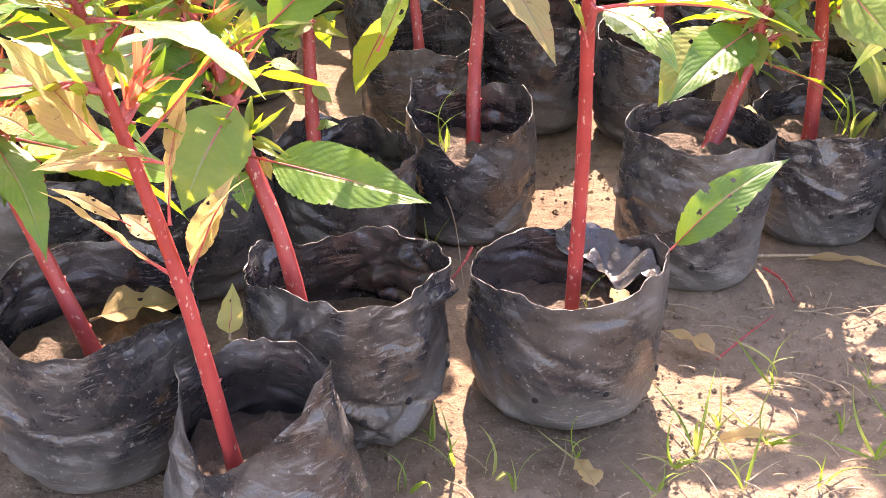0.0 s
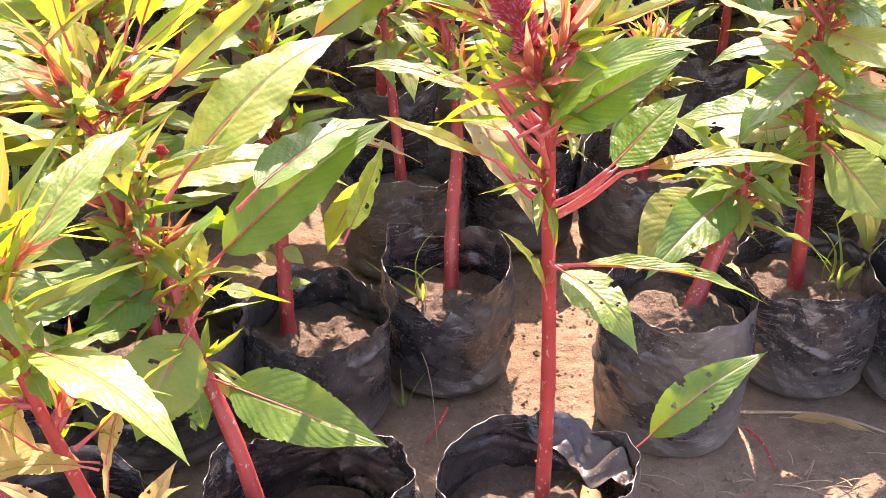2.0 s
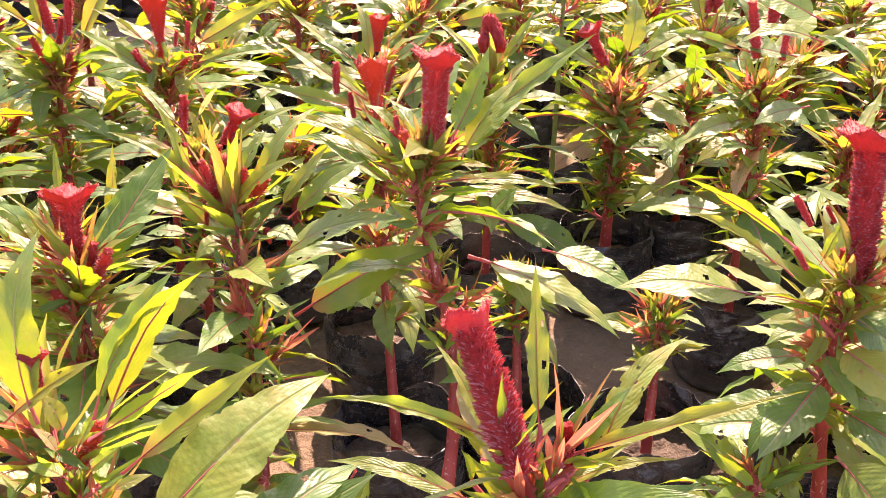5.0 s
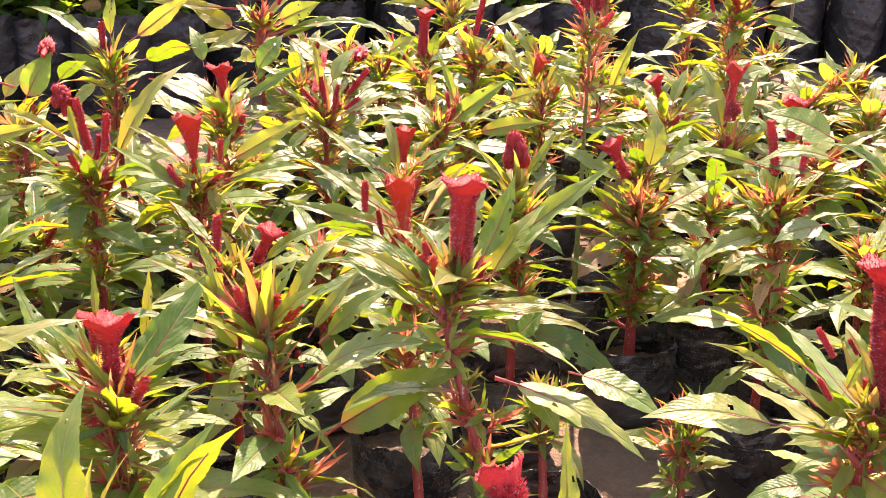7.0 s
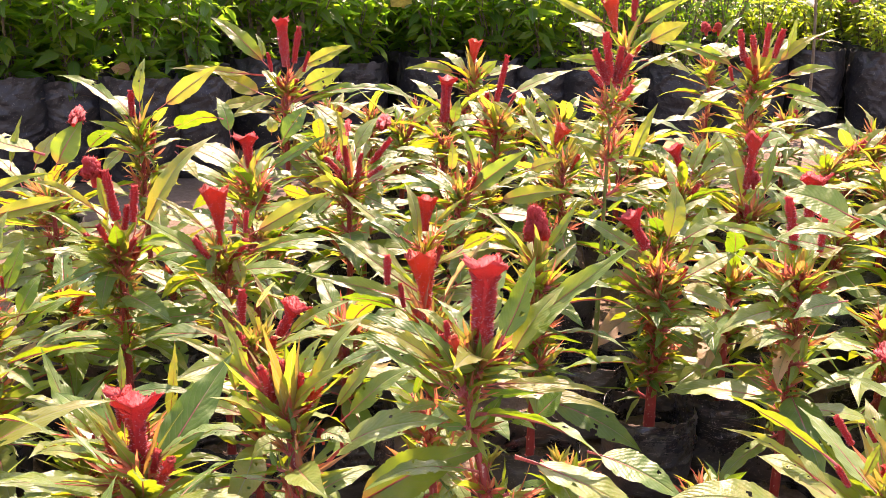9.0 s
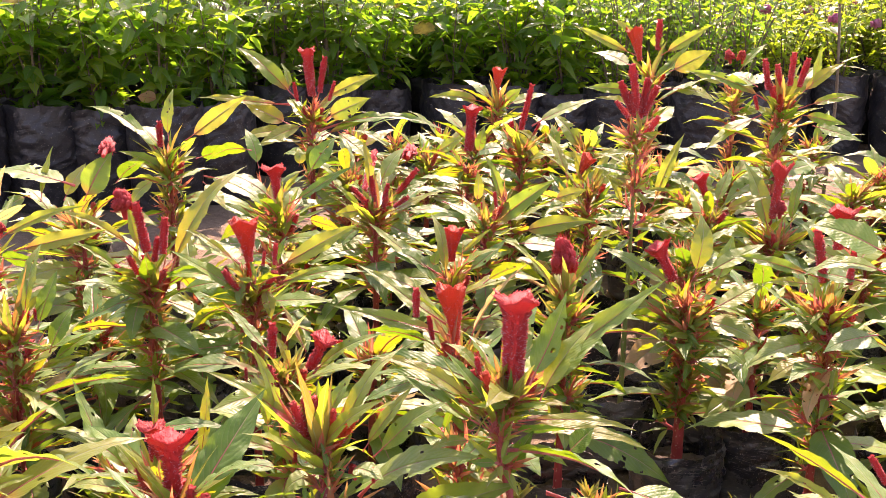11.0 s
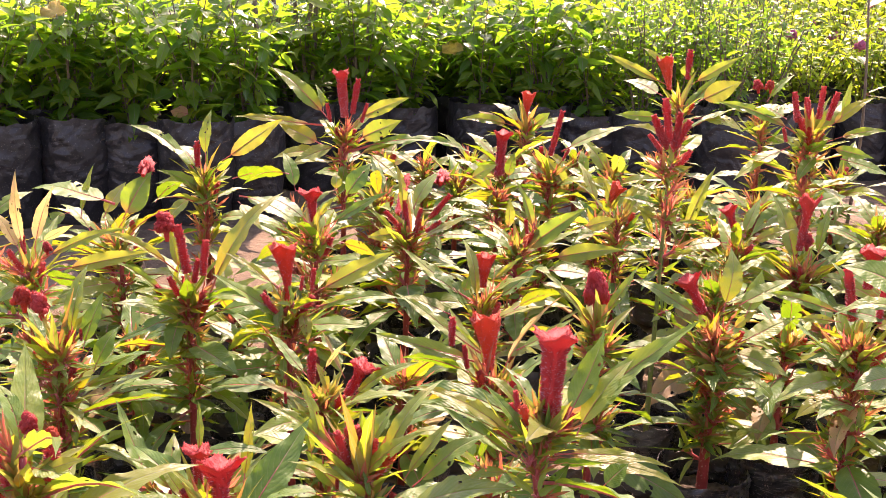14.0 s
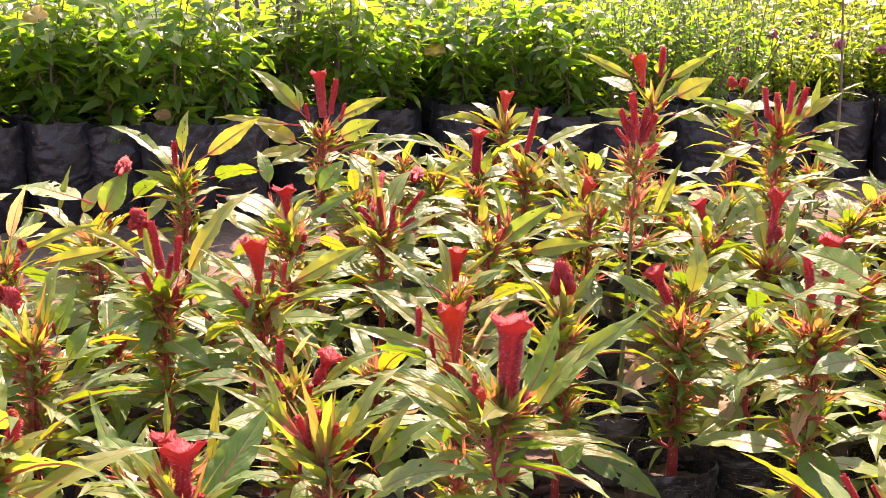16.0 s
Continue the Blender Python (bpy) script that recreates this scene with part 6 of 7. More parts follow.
leaf_at(gap_stem, (0.344, 1.900, 0.334), (0.410, 1.866, 0.308), 0.030, 9, 16, "leaf")
twin_fan = bedded((0.489, 2.390), (0.489, 2.380, 0.367), 46, leaves=13, shoots=10, spikes=3, rosette=1.0, label="celosia with two crimson crests in a black bag")
bloom_at(twin_fan, (0.478, 2.380, 0.400), (0.483, 2.380, 0.532), "fan", 1)
bloom_at(twin_fan, (0.492, 2.380, 0.412), (0.489, 2.380, 0.458), "comb", 0)
leaf_at(twin_fan, (0.476, 2.380, 0.386), (0.427, 2.451, 0.515), 0.045, 10, -4, "leaf")
leaf_at(twin_fan, (0.508, 2.380, 0.375), (0.566, 2.412, 0.421), 0.031, 12, 8, "leaf")
leaf_at(twin_fan, (0.466, 2.380, 0.382), (0.369, 2.398, 0.408), 0.039, 1, 52, "leaf")
leaf_at(twin_fan, (0.458, 2.380, 0.348), (0.355, 2.390, 0.381), 0.019, 8, -44, "young")
leaf_at(twin_fan, (0.517, 2.380, 0.370), (0.579, 2.382, 0.364), 0.031, 8, 32, "leaf")
leaf_at(twin_fan, (0.513, 2.380, 0.403), (0.534, 2.432, 0.502), 0.025, 8, -24, "leaf")
leaf_at(twin_fan, (0.499, 2.380, 0.346), (0.561, 2.357, 0.314), 0.039, 4, 24, "leaf")
leaning_fan = bedded((0.361, 2.365), (0.361, 2.355, 0.418), 47, leaves=12, shoots=8, spikes=1, rosette=0.8, label="celosia with a leaning crimson crest in a bag")
bloom_at(leaning_fan, (0.362, 2.355, 0.440), (0.336, 2.355, 0.501), "fan", 3)
leaf_at(leaning_fan, (0.374, 2.355, 0.441), (0.401, 2.397, 0.511), 0.033, 8, -16, "leaf")
leaf_at(leaning_fan, (0.344, 2.355, 0.428), (0.262, 2.349, 0.412), 0.038, 1, -24, "leaf")
leaf_at(leaning_fan, (0.385, 2.355, 0.431), (0.463, 2.353, 0.470), 0.025, 10, 44, "young")
leaf_at(leaning_fan, (0.352, 2.355, 0.407), (0.298, 2.330, 0.364), 0.035, 6, -16, "leaf")
leaf_at(leaning_fan, (0.368, 2.355, 0.397), (0.440, 2.343, 0.390), 0.044, 9, 24, "leaf")
right_fan = bedded((0.487, 1.744), (0.487, 1.734, 0.449), 48, leaves=13, shoots=14, spikes=6, rosette=1.0, label="bushy celosia with red crest and spikes in a bag")
bloom_at(right_fan, (0.490, 1.734, 0.519), (0.488, 1.734, 0.589), "fan", 1)
bloom_at(right_fan, (0.479, 1.734, 0.472), (0.462, 1.734, 0.555), "spike", 2)
bloom_at(right_fan, (0.507, 1.734, 0.475), (0.511, 1.734, 0.529), "spike", 1)
leaf_at(right_fan, (0.468, 1.734, 0.490), (0.355, 1.749, 0.513), 0.019, 10, -44, "young")
leaf_at(right_fan, (0.462, 1.734, 0.480), (0.403, 1.734, 0.480), 0.014, 1, -48, "young")
leaf_at(right_fan, (0.474, 1.734, 0.496), (0.446, 1.760, 0.559), 0.017, 11, -16, "leaf")
leaf_at(right_fan, (0.526, 1.734, 0.488), (0.447, 1.733, 0.500), 0.035, 0, -20, "leaf")
leaf_at(right_fan, (0.483, 1.734, 0.405), (0.383, 1.710, 0.367), 0.046, 6, -12, "leaf")
leaf_at(right_fan, (0.481, 1.734, 0.423), (0.424, 1.738, 0.427), 0.032, 3, -20, "leaf")
leaf_at(right_fan, (0.514, 1.734, 0.506), (0.540, 1.750, 0.543), 0.063, 13, -8, "leaf")
leaf_at(right_fan, (0.511, 1.734, 0.412), (0.554, 1.727, 0.403), 0.043, 4, 20, "leaf")
leaf_at(right_fan, (0.480, 1.734, 0.376), (0.415, 1.712, 0.345), 0.037, 11, -12, "young")
leaf_at(right_fan, (0.502, 1.734, 0.371), (0.467, 1.685, 0.306), 0.043, 10, 28, "old")
leaf_at(right_fan, (0.504, 1.734, 0.474), (0.538, 1.740, 0.491), 0.019, 1, 32, "young")
spike_cluster = bedded((0.499, 2.610), (0.499, 2.600, 0.611), 49, leaves=15, shoots=12, spikes=7, rosette=1.1, label="tall celosia with a cluster of crimson spikes")
bloom_at(spike_cluster, (0.475, 2.600, 0.622), (0.462, 2.600, 0.695), "spike", 1)
bloom_at(spike_cluster, (0.513, 2.600, 0.630), (0.517, 2.600, 0.709), "spike", 2)
bloom_at(spike_cluster, (0.529, 2.600, 0.630), (0.546, 2.600, 0.699), "spike", 1)
bloom_at(spike_cluster, (0.497, 2.600, 0.623), (0.487, 2.600, 0.685), "spike", 0)
bloom_at(spike_cluster, (0.457, 2.600, 0.586), (0.446, 2.600, 0.620), "spike", 0)
leaf_at(spike_cluster, (0.471, 2.600, 0.610), (0.305, 2.617, 0.662), 0.027, 11, -52, "young")
leaf_at(spike_cluster, (0.535, 2.600, 0.625), (0.615, 2.610, 0.696), 0.027, 3, 44, "young")
leaf_at(spike_cluster, (0.549, 2.600, 0.603), (0.652, 2.606, 0.631), 0.024, 3, 44, "young")
leaf_at(spike_cluster, (0.463, 2.600, 0.581), (0.355, 2.550, 0.512), 0.042, 8, -12, "leaf")
leaf_at(spike_cluster, (0.540, 2.600, 0.585), (0.628, 2.595, 0.569), 0.027, 7, 52, "young")
leaf_at(spike_cluster, (0.452, 2.600, 0.637), (0.390, 2.623, 0.660), 0.058, 1, -20, "leaf")
leaf_at(spike_cluster, (0.555, 2.600, 0.643), (0.573, 2.636, 0.720), 0.022, 0, 64, "leaf")
leaf_at(spike_cluster, (0.519, 2.600, 0.572), (0.478, 2.566, 0.518), 0.036, 3, -4, "leaf")
leaf_at(spike_cluster, (0.564, 2.600, 0.564), (0.661, 2.586, 0.538), 0.039, 0, 28, "leaf")
rear_comb = bedded((0.443, 3.090), (0.443, 3.080, 0.577), 50, leaves=12, shoots=7, spikes=1, rosette=0.9, label="celosia with small red combs in a black bag")
bloom_at(rear_comb, (0.428, 3.080, 0.631), (0.420, 3.080, 0.674), "comb", 0)
bloom_at(rear_comb, (0.455, 3.080, 0.632), (0.452, 3.080, 0.673), "comb", 1)
leaf_at(rear_comb, (0.449, 3.080, 0.618), (0.512, 3.115, 0.687), 0.026, 6, 16, "leaf")
leaf_at(rear_comb, (0.426, 3.080, 0.590), (0.343, 3.089, 0.612), 0.025, 5, -52, "young")
leaf_at(rear_comb, (0.466, 3.080, 0.585), (0.544, 3.084, 0.609), 0.046, 9, 20, "leaf")
twin_stalk = bedded((0.239, 2.803), (0.239, 2.793, 0.633), 51, leaves=14, shoots=9, spikes=2, rosette=1.0, label="tall celosia with two stalked red flowers in a bag")
bloom_at(twin_stalk, (0.216, 2.793, 0.650), (0.199, 2.793, 0.742), "fan", 0)
bloom_at(twin_stalk, (0.251, 2.793, 0.677), (0.252, 2.793, 0.756), "spike", 1)
leaf_at(twin_stalk, (0.204, 2.793, 0.675), (0.061, 2.818, 0.741), 0.023, 5, -56, "young")
leaf_at(twin_stalk, (0.217, 2.793, 0.700), (0.148, 2.802, 0.756), 0.019, 1, -48, "young")
leaf_at(twin_stalk, (0.259, 2.793, 0.677), (0.363, 2.808, 0.743), 0.028, 0, 56, "young")
leaf_at(twin_stalk, (0.278, 2.793, 0.641), (0.368, 2.797, 0.692), 0.050, 12, 64, "young")
leaf_at(twin_stalk, (0.200, 2.793, 0.649), (0.109, 2.816, 0.680), 0.054, 10, -20, "leaf")
leaf_at(twin_stalk, (0.246, 2.793, 0.689), (0.252, 2.799, 0.726), 0.033, 9, 24, "young")
leaf_at(twin_stalk, (0.272, 2.793, 0.603), (0.383, 2.776, 0.587), 0.042, 9, 28, "leaf")
leaf_at(twin_stalk, (0.210, 2.793, 0.600), (0.097, 2.797, 0.605), 0.029, 5, -52, "young")
ragged_fan = bedded((0.137, 2.361), (0.137, 2.351, 0.457), 52, leaves=12, shoots=8, spikes=1, rosette=0.8, label="celosia with a ragged orange fan in a black bag")
bloom_at(ragged_fan, (0.111, 2.351, 0.477), (0.139, 2.351, 0.528), "fan", 0)
leaf_at(ragged_fan, (0.126, 2.351, 0.467), (0.102, 2.357, 0.541), 0.023, 13, -40, "young")
leaf_at(ragged_fan, (0.098, 2.351, 0.476), (0.056, 2.404, 0.563), 0.027, 7, 8, "leaf")
leaf_at(ragged_fan, (0.142, 2.351, 0.468), (0.178, 2.375, 0.543), 0.020, 3, 24, "young")
leaf_at(ragged_fan, (0.123, 2.351, 0.434), (0.049, 2.343, 0.407), 0.035, 11, -24, "leaf")
leaf_at(ragged_fan, (0.166, 2.351, 0.426), (0.241, 2.333, 0.414), 0.038, 5, 20, "leaf")
left_comb = bedded((-0.545, 1.511), (-0.545, 1.501, 0.417), 53, leaves=15, shoots=12, spikes=4, rosette=1.2, label="bushy celosia with large ruffled red combs in a bag")
bloom_at(left_comb, (-0.561, 1.501, 0.447), (-0.569, 1.501, 0.496), "comb", 2)
bloom_at(left_comb, (-0.587, 1.501, 0.456), (-0.590, 1.501, 0.501), "comb", 1)
bloom_at(left_comb, (-0.508, 1.501, 0.429), (-0.510, 1.501, 0.448), "spike", 0)
leaf_at(left_comb, (-0.523, 1.501, 0.426), (-0.528, 1.558, 0.520), 0.026, 2, -12, "leaf")
leaf_at(left_comb, (-0.507, 1.501, 0.419), (-0.495, 1.539, 0.489), 0.028, 8, 8, "leaf")
leaf_at(left_comb, (-0.493, 1.501, 0.390), (-0.476, 1.535, 0.445), 0.031, 13, 12, "leaf")
leaf_at(left_comb, (-0.564, 1.501, 0.414), (-0.607, 1.533, 0.464), 0.022, 10, 24, "leaf")
leaf_at(left_comb, (-0.511, 1.501, 0.364), (-0.451, 1.514, 0.385), 0.013, 11, 44, "young")
leaf_at(left_comb, (-0.523, 1.501, 0.426), (-0.542, 1.509, 0.469), 0.013, 1, -4, "young")
leaf_at(left_comb, (-0.568, 1.501, 0.384), (-0.645, 1.521, 0.400), 0.032, 12, 0, "leaf")
leaf_at(left_comb, (-0.495, 1.501, 0.375), (-0.437, 1.530, 0.418), 0.025, 7, 28, "leaf")
leaf_at(left_comb, (-0.551, 1.501, 0.246), (-0.440, 1.521, 0.312), 0.023, 13, 40, "young")
leaf_at(left_comb, (-0.571, 1.501, 0.335), (-0.635, 1.499, 0.337), 0.032, 10, -12, "leaf")
leaf_at(left_comb, (-0.523, 1.501, 0.325), (-0.462, 1.477, 0.310), 0.032, 13, -8, "leaf")
leaf_at(left_comb, (-0.585, 1.501, 0.366), (-0.637, 1.506, 0.374), 0.018, 6, -28, "young")
hidden_spike = bedded((-0.175, 1.495), (-0.175, 1.485, 0.394), 54, leaves=10, shoots=12, spikes=3, rosette=0.9, label="celosia with a red spike and small crest in a bag")
bloom_at(hidden_spike, (-0.190, 1.485, 0.407), (-0.191, 1.485, 0.460), "spike", 0)
bloom_at(hidden_spike, (-0.146, 1.485, 0.397), (-0.123, 1.485, 0.454), "fan", 1)
bloom_at(hidden_spike, (-0.223, 1.485, 0.381), (-0.225, 1.485, 0.399), "spike", 0)
leaf_at(hidden_spike, (-0.193, 1.485, 0.421), (-0.255, 1.514, 0.470), 0.019, 5, 0, "leaf")
leaf_at(hidden_spike, (-0.168, 1.485, 0.402), (-0.189, 1.493, 0.441), 0.013, 11, -20, "young")
leaf_at(hidden_spike, (-0.139, 1.485, 0.398), (-0.056, 1.505, 0.450), 0.022, 4, 28, "leaf")
leaf_at(hidden_spike, (-0.197, 1.485, 0.391), (-0.269, 1.500, 0.408), 0.010, 1, -24, "old")
leaf_at(hidden_spike, (-0.175, 1.485, 0.431), (-0.147, 1.484, 0.477), 0.008, 3, -48, "old")
leaf_at(hidden_spike, (-0.132, 1.485, 0.391), (-0.088, 1.506, 0.417), 0.016, 9, 20, "leaf")
leaf_at(hidden_spike, (-0.147, 1.485, 0.426), (-0.181, 1.501, 0.483), 0.007, 1, -8, "old")
small_left = bedded((-1.008, 2.510), (-1.008, 2.500, 0.273), 55, leaves=12, shoots=6, spikes=0, rosette=0.8, label="young leafy celosia without flowers in a black bag")
leaf_at(small_left, (-1.008, 2.500, 0.273), (-1.122, 2.502, 0.250), 0.037, 1, -36, "leaf")
leaf_at(small_left, (-0.994, 2.500, 0.274), (-0.899, 2.475, 0.262), 0.037, 13, 20, "leaf")
tall_plume = bedded((0.222, 2.065), (0.223, 2.060, 0.638), 71, leaves=5, shoots=6, spikes=3, rosette=0.35, thick=0.0044, leaf_from=0.5, leaf_len=(0.06, 0.09), label="tall celosia plume on a bare green stem in a grow bag")
bloom_at(tall_plume, (0.223, 2.060, 0.643), (0.209, 2.060, 0.727), "spike", 2)
bloom_at(tall_plume, (0.216, 2.060, 0.642), (0.192, 2.060, 0.700), "spike", 1)
bloom_at(tall_plume, (0.229, 2.060, 0.647), (0.235, 2.060, 0.706), "spike", 1)
bloom_at(tall_plume, (0.221, 2.060, 0.638), (0.204, 2.060, 0.682), "spike", 0)
bloom_at(tall_plume, (0.227, 2.060, 0.640), (0.251, 2.060, 0.694), "spike", 0)
bloom_at(tall_plume, (0.212, 2.060, 0.637), (0.187, 2.060, 0.668), "spike", 0)
bloom_at(tall_plume, (0.225, 2.060, 0.634), (0.231, 2.060, 0.679), "spike", 0)
leaf_at(tall_plume, (0.221, 2.060, 0.525), (0.168, 2.072, 0.549), 0.011, 5, -40, "young")
leaf_at(tall_plume, (0.222, 2.060, 0.515), (0.243, 2.060, 0.549), 0.009, 3, 52, "young")
leaf_at(tall_plume, (0.254, 2.060, 0.499), (0.295, 2.091, 0.617), 0.022, 1, 32, "young")
leaf_at(tall_plume, (0.209, 2.060, 0.495), (0.178, 2.068, 0.552), 0.012, 8, -40, "young")
leaf_at(tall_plume, (0.220, 2.060, 0.564), (0.156, 2.083, 0.583), 0.011, 3, -28, "leaf")
leaf_at(tall_plume, (0.218, 2.060, 0.592), (0.258, 2.065, 0.621), 0.011, 10, 32, "leaf")
leaf_at(tall_plume, (0.220, 2.060, 0.479), (0.156, 2.063, 0.473), 0.015, 0, -32, "leaf")
leaf_at(tall_plume, (0.221, 2.060, 0.460), (0.292, 2.071, 0.482), 0.014, 0, 40, "young")
for ob in tall_plume[0].children:
    if ob.name.startswith("stem"):
        ob.data.materials[0] = GREEN_STEM

leaf_bed = bedded((-0.251, 1.30), (-0.251, 1.290, 0.350), 64, leaves=14, shoots=12, spikes=3, rosette=1.0, label="celosia with a flat crimson crest on a thin neck")
bloom_at(leaf_bed, (-0.255, 1.290, 0.356), (-0.251, 1.290, 0.413), "fan", 1)
bloom_at(leaf_bed, (-0.225, 1.290, 0.353), (-0.227, 1.290, 0.373), "spike", 0)
bloom_at(leaf_bed, (-0.288, 1.290, 0.331), (-0.288, 1.290, 0.352), "spike", 1)
leaf_at(leaf_bed, (-0.264, 1.290, 0.396), (-0.175, 1.299, 0.411), 0.019, 13, 20, "leaf")
leaf_at(leaf_bed, (-0.203, 1.290, 0.368), (-0.206, 1.325, 0.453), 0.015, 12, -16, "leaf")
leaf_at(leaf_bed, (-0.253, 1.290, 0.395), (-0.263, 1.314, 0.451), 0.010, 0, 32, "leaf")
leaf_at(leaf_bed, (-0.281, 1.290, 0.346), (-0.340, 1.292, 0.385), 0.018, 9, -20, "young")
leaf_at(leaf_bed, (-0.268, 1.290, 0.341), (-0.303, 1.298, 0.380), 0.016, 12, -12, "young")
leaf_at(leaf_bed, (-0.228, 1.290, 0.353), (-0.184, 1.312, 0.388), 0.025, 5, 20, "leaf")
leaf_at(leaf_bed, (-0.248, 1.290, 0.330), (-0.319, 1.298, 0.323), 0.022, 4, -16, "leaf")
leaf_at(leaf_bed, (-0.281, 1.290, 0.325), (-0.365, 1.296, 0.325), 0.022, 3, -12, "leaf")
leaf_at(leaf_bed, (-0.215, 1.290, 0.341), (-0.155, 1.303, 0.362), 0.022, 6, 20, "leaf")
edge_plant = bedded((-0.296, 1.02), (-0.276, 1.000, 0.524), 65, leaves=14, shoots=10, spikes=4, rosette=1.0, label="celosia with red combs at the edge of the bed")
bloom_at(edge_plant, (-0.270, 1.000, 0.535), (-0.268, 1.000, 0.567), "comb", 2)
bloom_at(edge_plant, (-0.256, 1.000, 0.532), (-0.245, 1.000, 0.555), "comb", 1)
leaf_at(edge_plant, (-0.281, 1.000, 0.524), (-0.174, 0.900, 0.603), 0.020, 3, -36, "young")
leaf_at(edge_plant, (-0.272, 1.000, 0.515), (-0.222, 0.991, 0.515), 0.023, 6, 12, "leaf")
leaf_at(edge_plant, (-0.288, 1.000, 0.508), (-0.326, 0.997, 0.515), 0.023, 11, -12, "leaf")
leaf_at(edge_plant, (-0.276, 1.000, 0.529), (-0.310, 1.020, 0.581), 0.020, 2, 12, "leaf")
leaf_at(edge_plant, (-0.262, 1.000, 0.511), (-0.220, 0.998, 0.532), 0.014, 8, 48, "young")
leaf_at(edge_plant, (-0.279, 1.000, 0.494), (-0.243, 0.973, 0.478), 0.029, 10, -24, "leaf")
leaf_at(right_fan, (0.527, 1.620, 0.556), (0.437, 1.640, 0.583), 0.052, 10, -32, "leaf")
leaf_at(right_fan, (0.530, 1.620, 0.531), (0.432, 1.617, 0.532), 0.029, 11, -20, "leaf")
leaf_at(right_fan, (0.527, 1.620, 0.455), (0.462, 1.607, 0.438), 0.050, 3, -12, "leaf")

# plants between them, and on to both sides
fill = random.Random(5)
for row in range(13):
    for col in range(14):
        x = -1.45 + 0.235 * col + (0.115 if row % 2 else 0) + fill.uniform(-0.03, 0.03)
        y = 0.83 + 0.195 * row + fill.uniform(-0.03, 0.03)
        tall = fill.uniform(0.34, 0.42)
        kind, form = ("spike", "spike", "comb", "fan")[fill.randrange(4)], fill.randrange(4)
        beside = x < -0.45 - 0.42 * (y - 0.6) or x > 0.42 + 0.42 * (y - 0.6)
        if min(math.hypot(x - a, y - b) for a, b in taken) < 0.135 or (0.10 < x < 0.55 and 1.3 < y < 1.95) or (x < -0.6 and y > 2.25) or (x > -0.3 and y < 1.40 and x < 0.72):
            continue
        if x > 0.6 and y < 1.1:
            continue
        more = {"leaves": 12, "shoots": 2, "spikes": 1} if beside else {"leaves": 20, "shoots": 6, "spikes": 1, "rosette": 0.8}
        if beside:
            grown(x, y, ground_height(x, y) + tall, 100 + row * 16 + col, kind, form, **more)
        else:
            bedded((x, y), (x, y, ground_height(x, y) + tall - 0.09), 100 + row * 16 + col, **more)

# ---- shrubs in tall bags behind the bed ----
TALL_BAGS = [bag_form(400 + i, 0.10, 0.115, 0.31 + 0.01 * i, 0.012, 0.05, 0.27) for i in range(3)]
for film, _ in TALL_BAGS:
    film.materials[0] = SHADED_BAG


def shrub_form(seed, height, wide, stems, leaves, size, mat, low=0.0):
    """The leafy crown of a small shrub, as single leaves on thin twigs; and its stems."""
    r = random.Random(seed)
    crown, wood = Shape(), Shape()
    for k in range(stems):
        a = k * 2.4 + r.uniform(-0.5, 0.5)
        tip = Vector((math.cos(a) * wide * r.uniform(0.2, 0.9), math.sin(a) * wide * r.uniform(0.2, 0.9), height * r.uniform(0.65, 1.05)))
        mid = Vector((tip.x * 0.35, tip.y * 0.35, tip.z * 0.5)) + Vector((r.uniform(-1, 1), r.uniform(-1, 1), 0)) * 0.02
        line = curve_points([(tip.x * 0.08, tip.y * 0.08, 0), mid, tip], 9)
        wood.tube(line, [0.0034 * (1.1 - 0.8 * i / 9) for i in range(10)], 5, 0)
        for i in range(leaves):
            t = low + (1 - low) * ((i + r.random()) / leaves) ** 0.8
            f = min(8.99, t * 9)
            b = line[int(f)].lerp(line[int(f) + 1], f - int(f))
            az = i * 2.4 + r.uniform(-0.6, 0.6)
            el = r.uniform(-0.9, 0.6)
            d = Vector((math.cos(az) * math.cos(el), math.sin(az) * math.cos(el), math.sin(el)))
            crown.blade(aim(b, b + d, r.uniform(-40, 40)), size * r.uniform(0.6, 1.15), size * r.uniform(0.38, 0.56), r, 6, 1, r.uniform(0, 0.5), 0.3, 0.03, 0, 0.1, 1, 0.5)
    return crown.mesh("crown_form", [mat, GREEN_STEM]), wood.mesh("twig_form", [WOOD])


SHRUB_FORMS = [shrub_form(500 + i, 0.38 + 0.05 * i, 0.21, 13, 17, 0.105, SHRUB) for i in range(3)]
DARK_FORMS = [shrub_form(530 + i, 0.42 + 0.06 * i, 0.17, 15, 30, 0.042, SHRUB) for i in range(2)]
SMALL_FORMS = [shrub_form(520 + i, 0.34, 0.17, 16, 30, 0.045, BRIGHT) for i in range(2)]
yellow = bloom_form(610, 0.045, 0.005, 0.075, 0.04, 40, YELLOW)
pink = comb_form(620, 0.05, PINK)


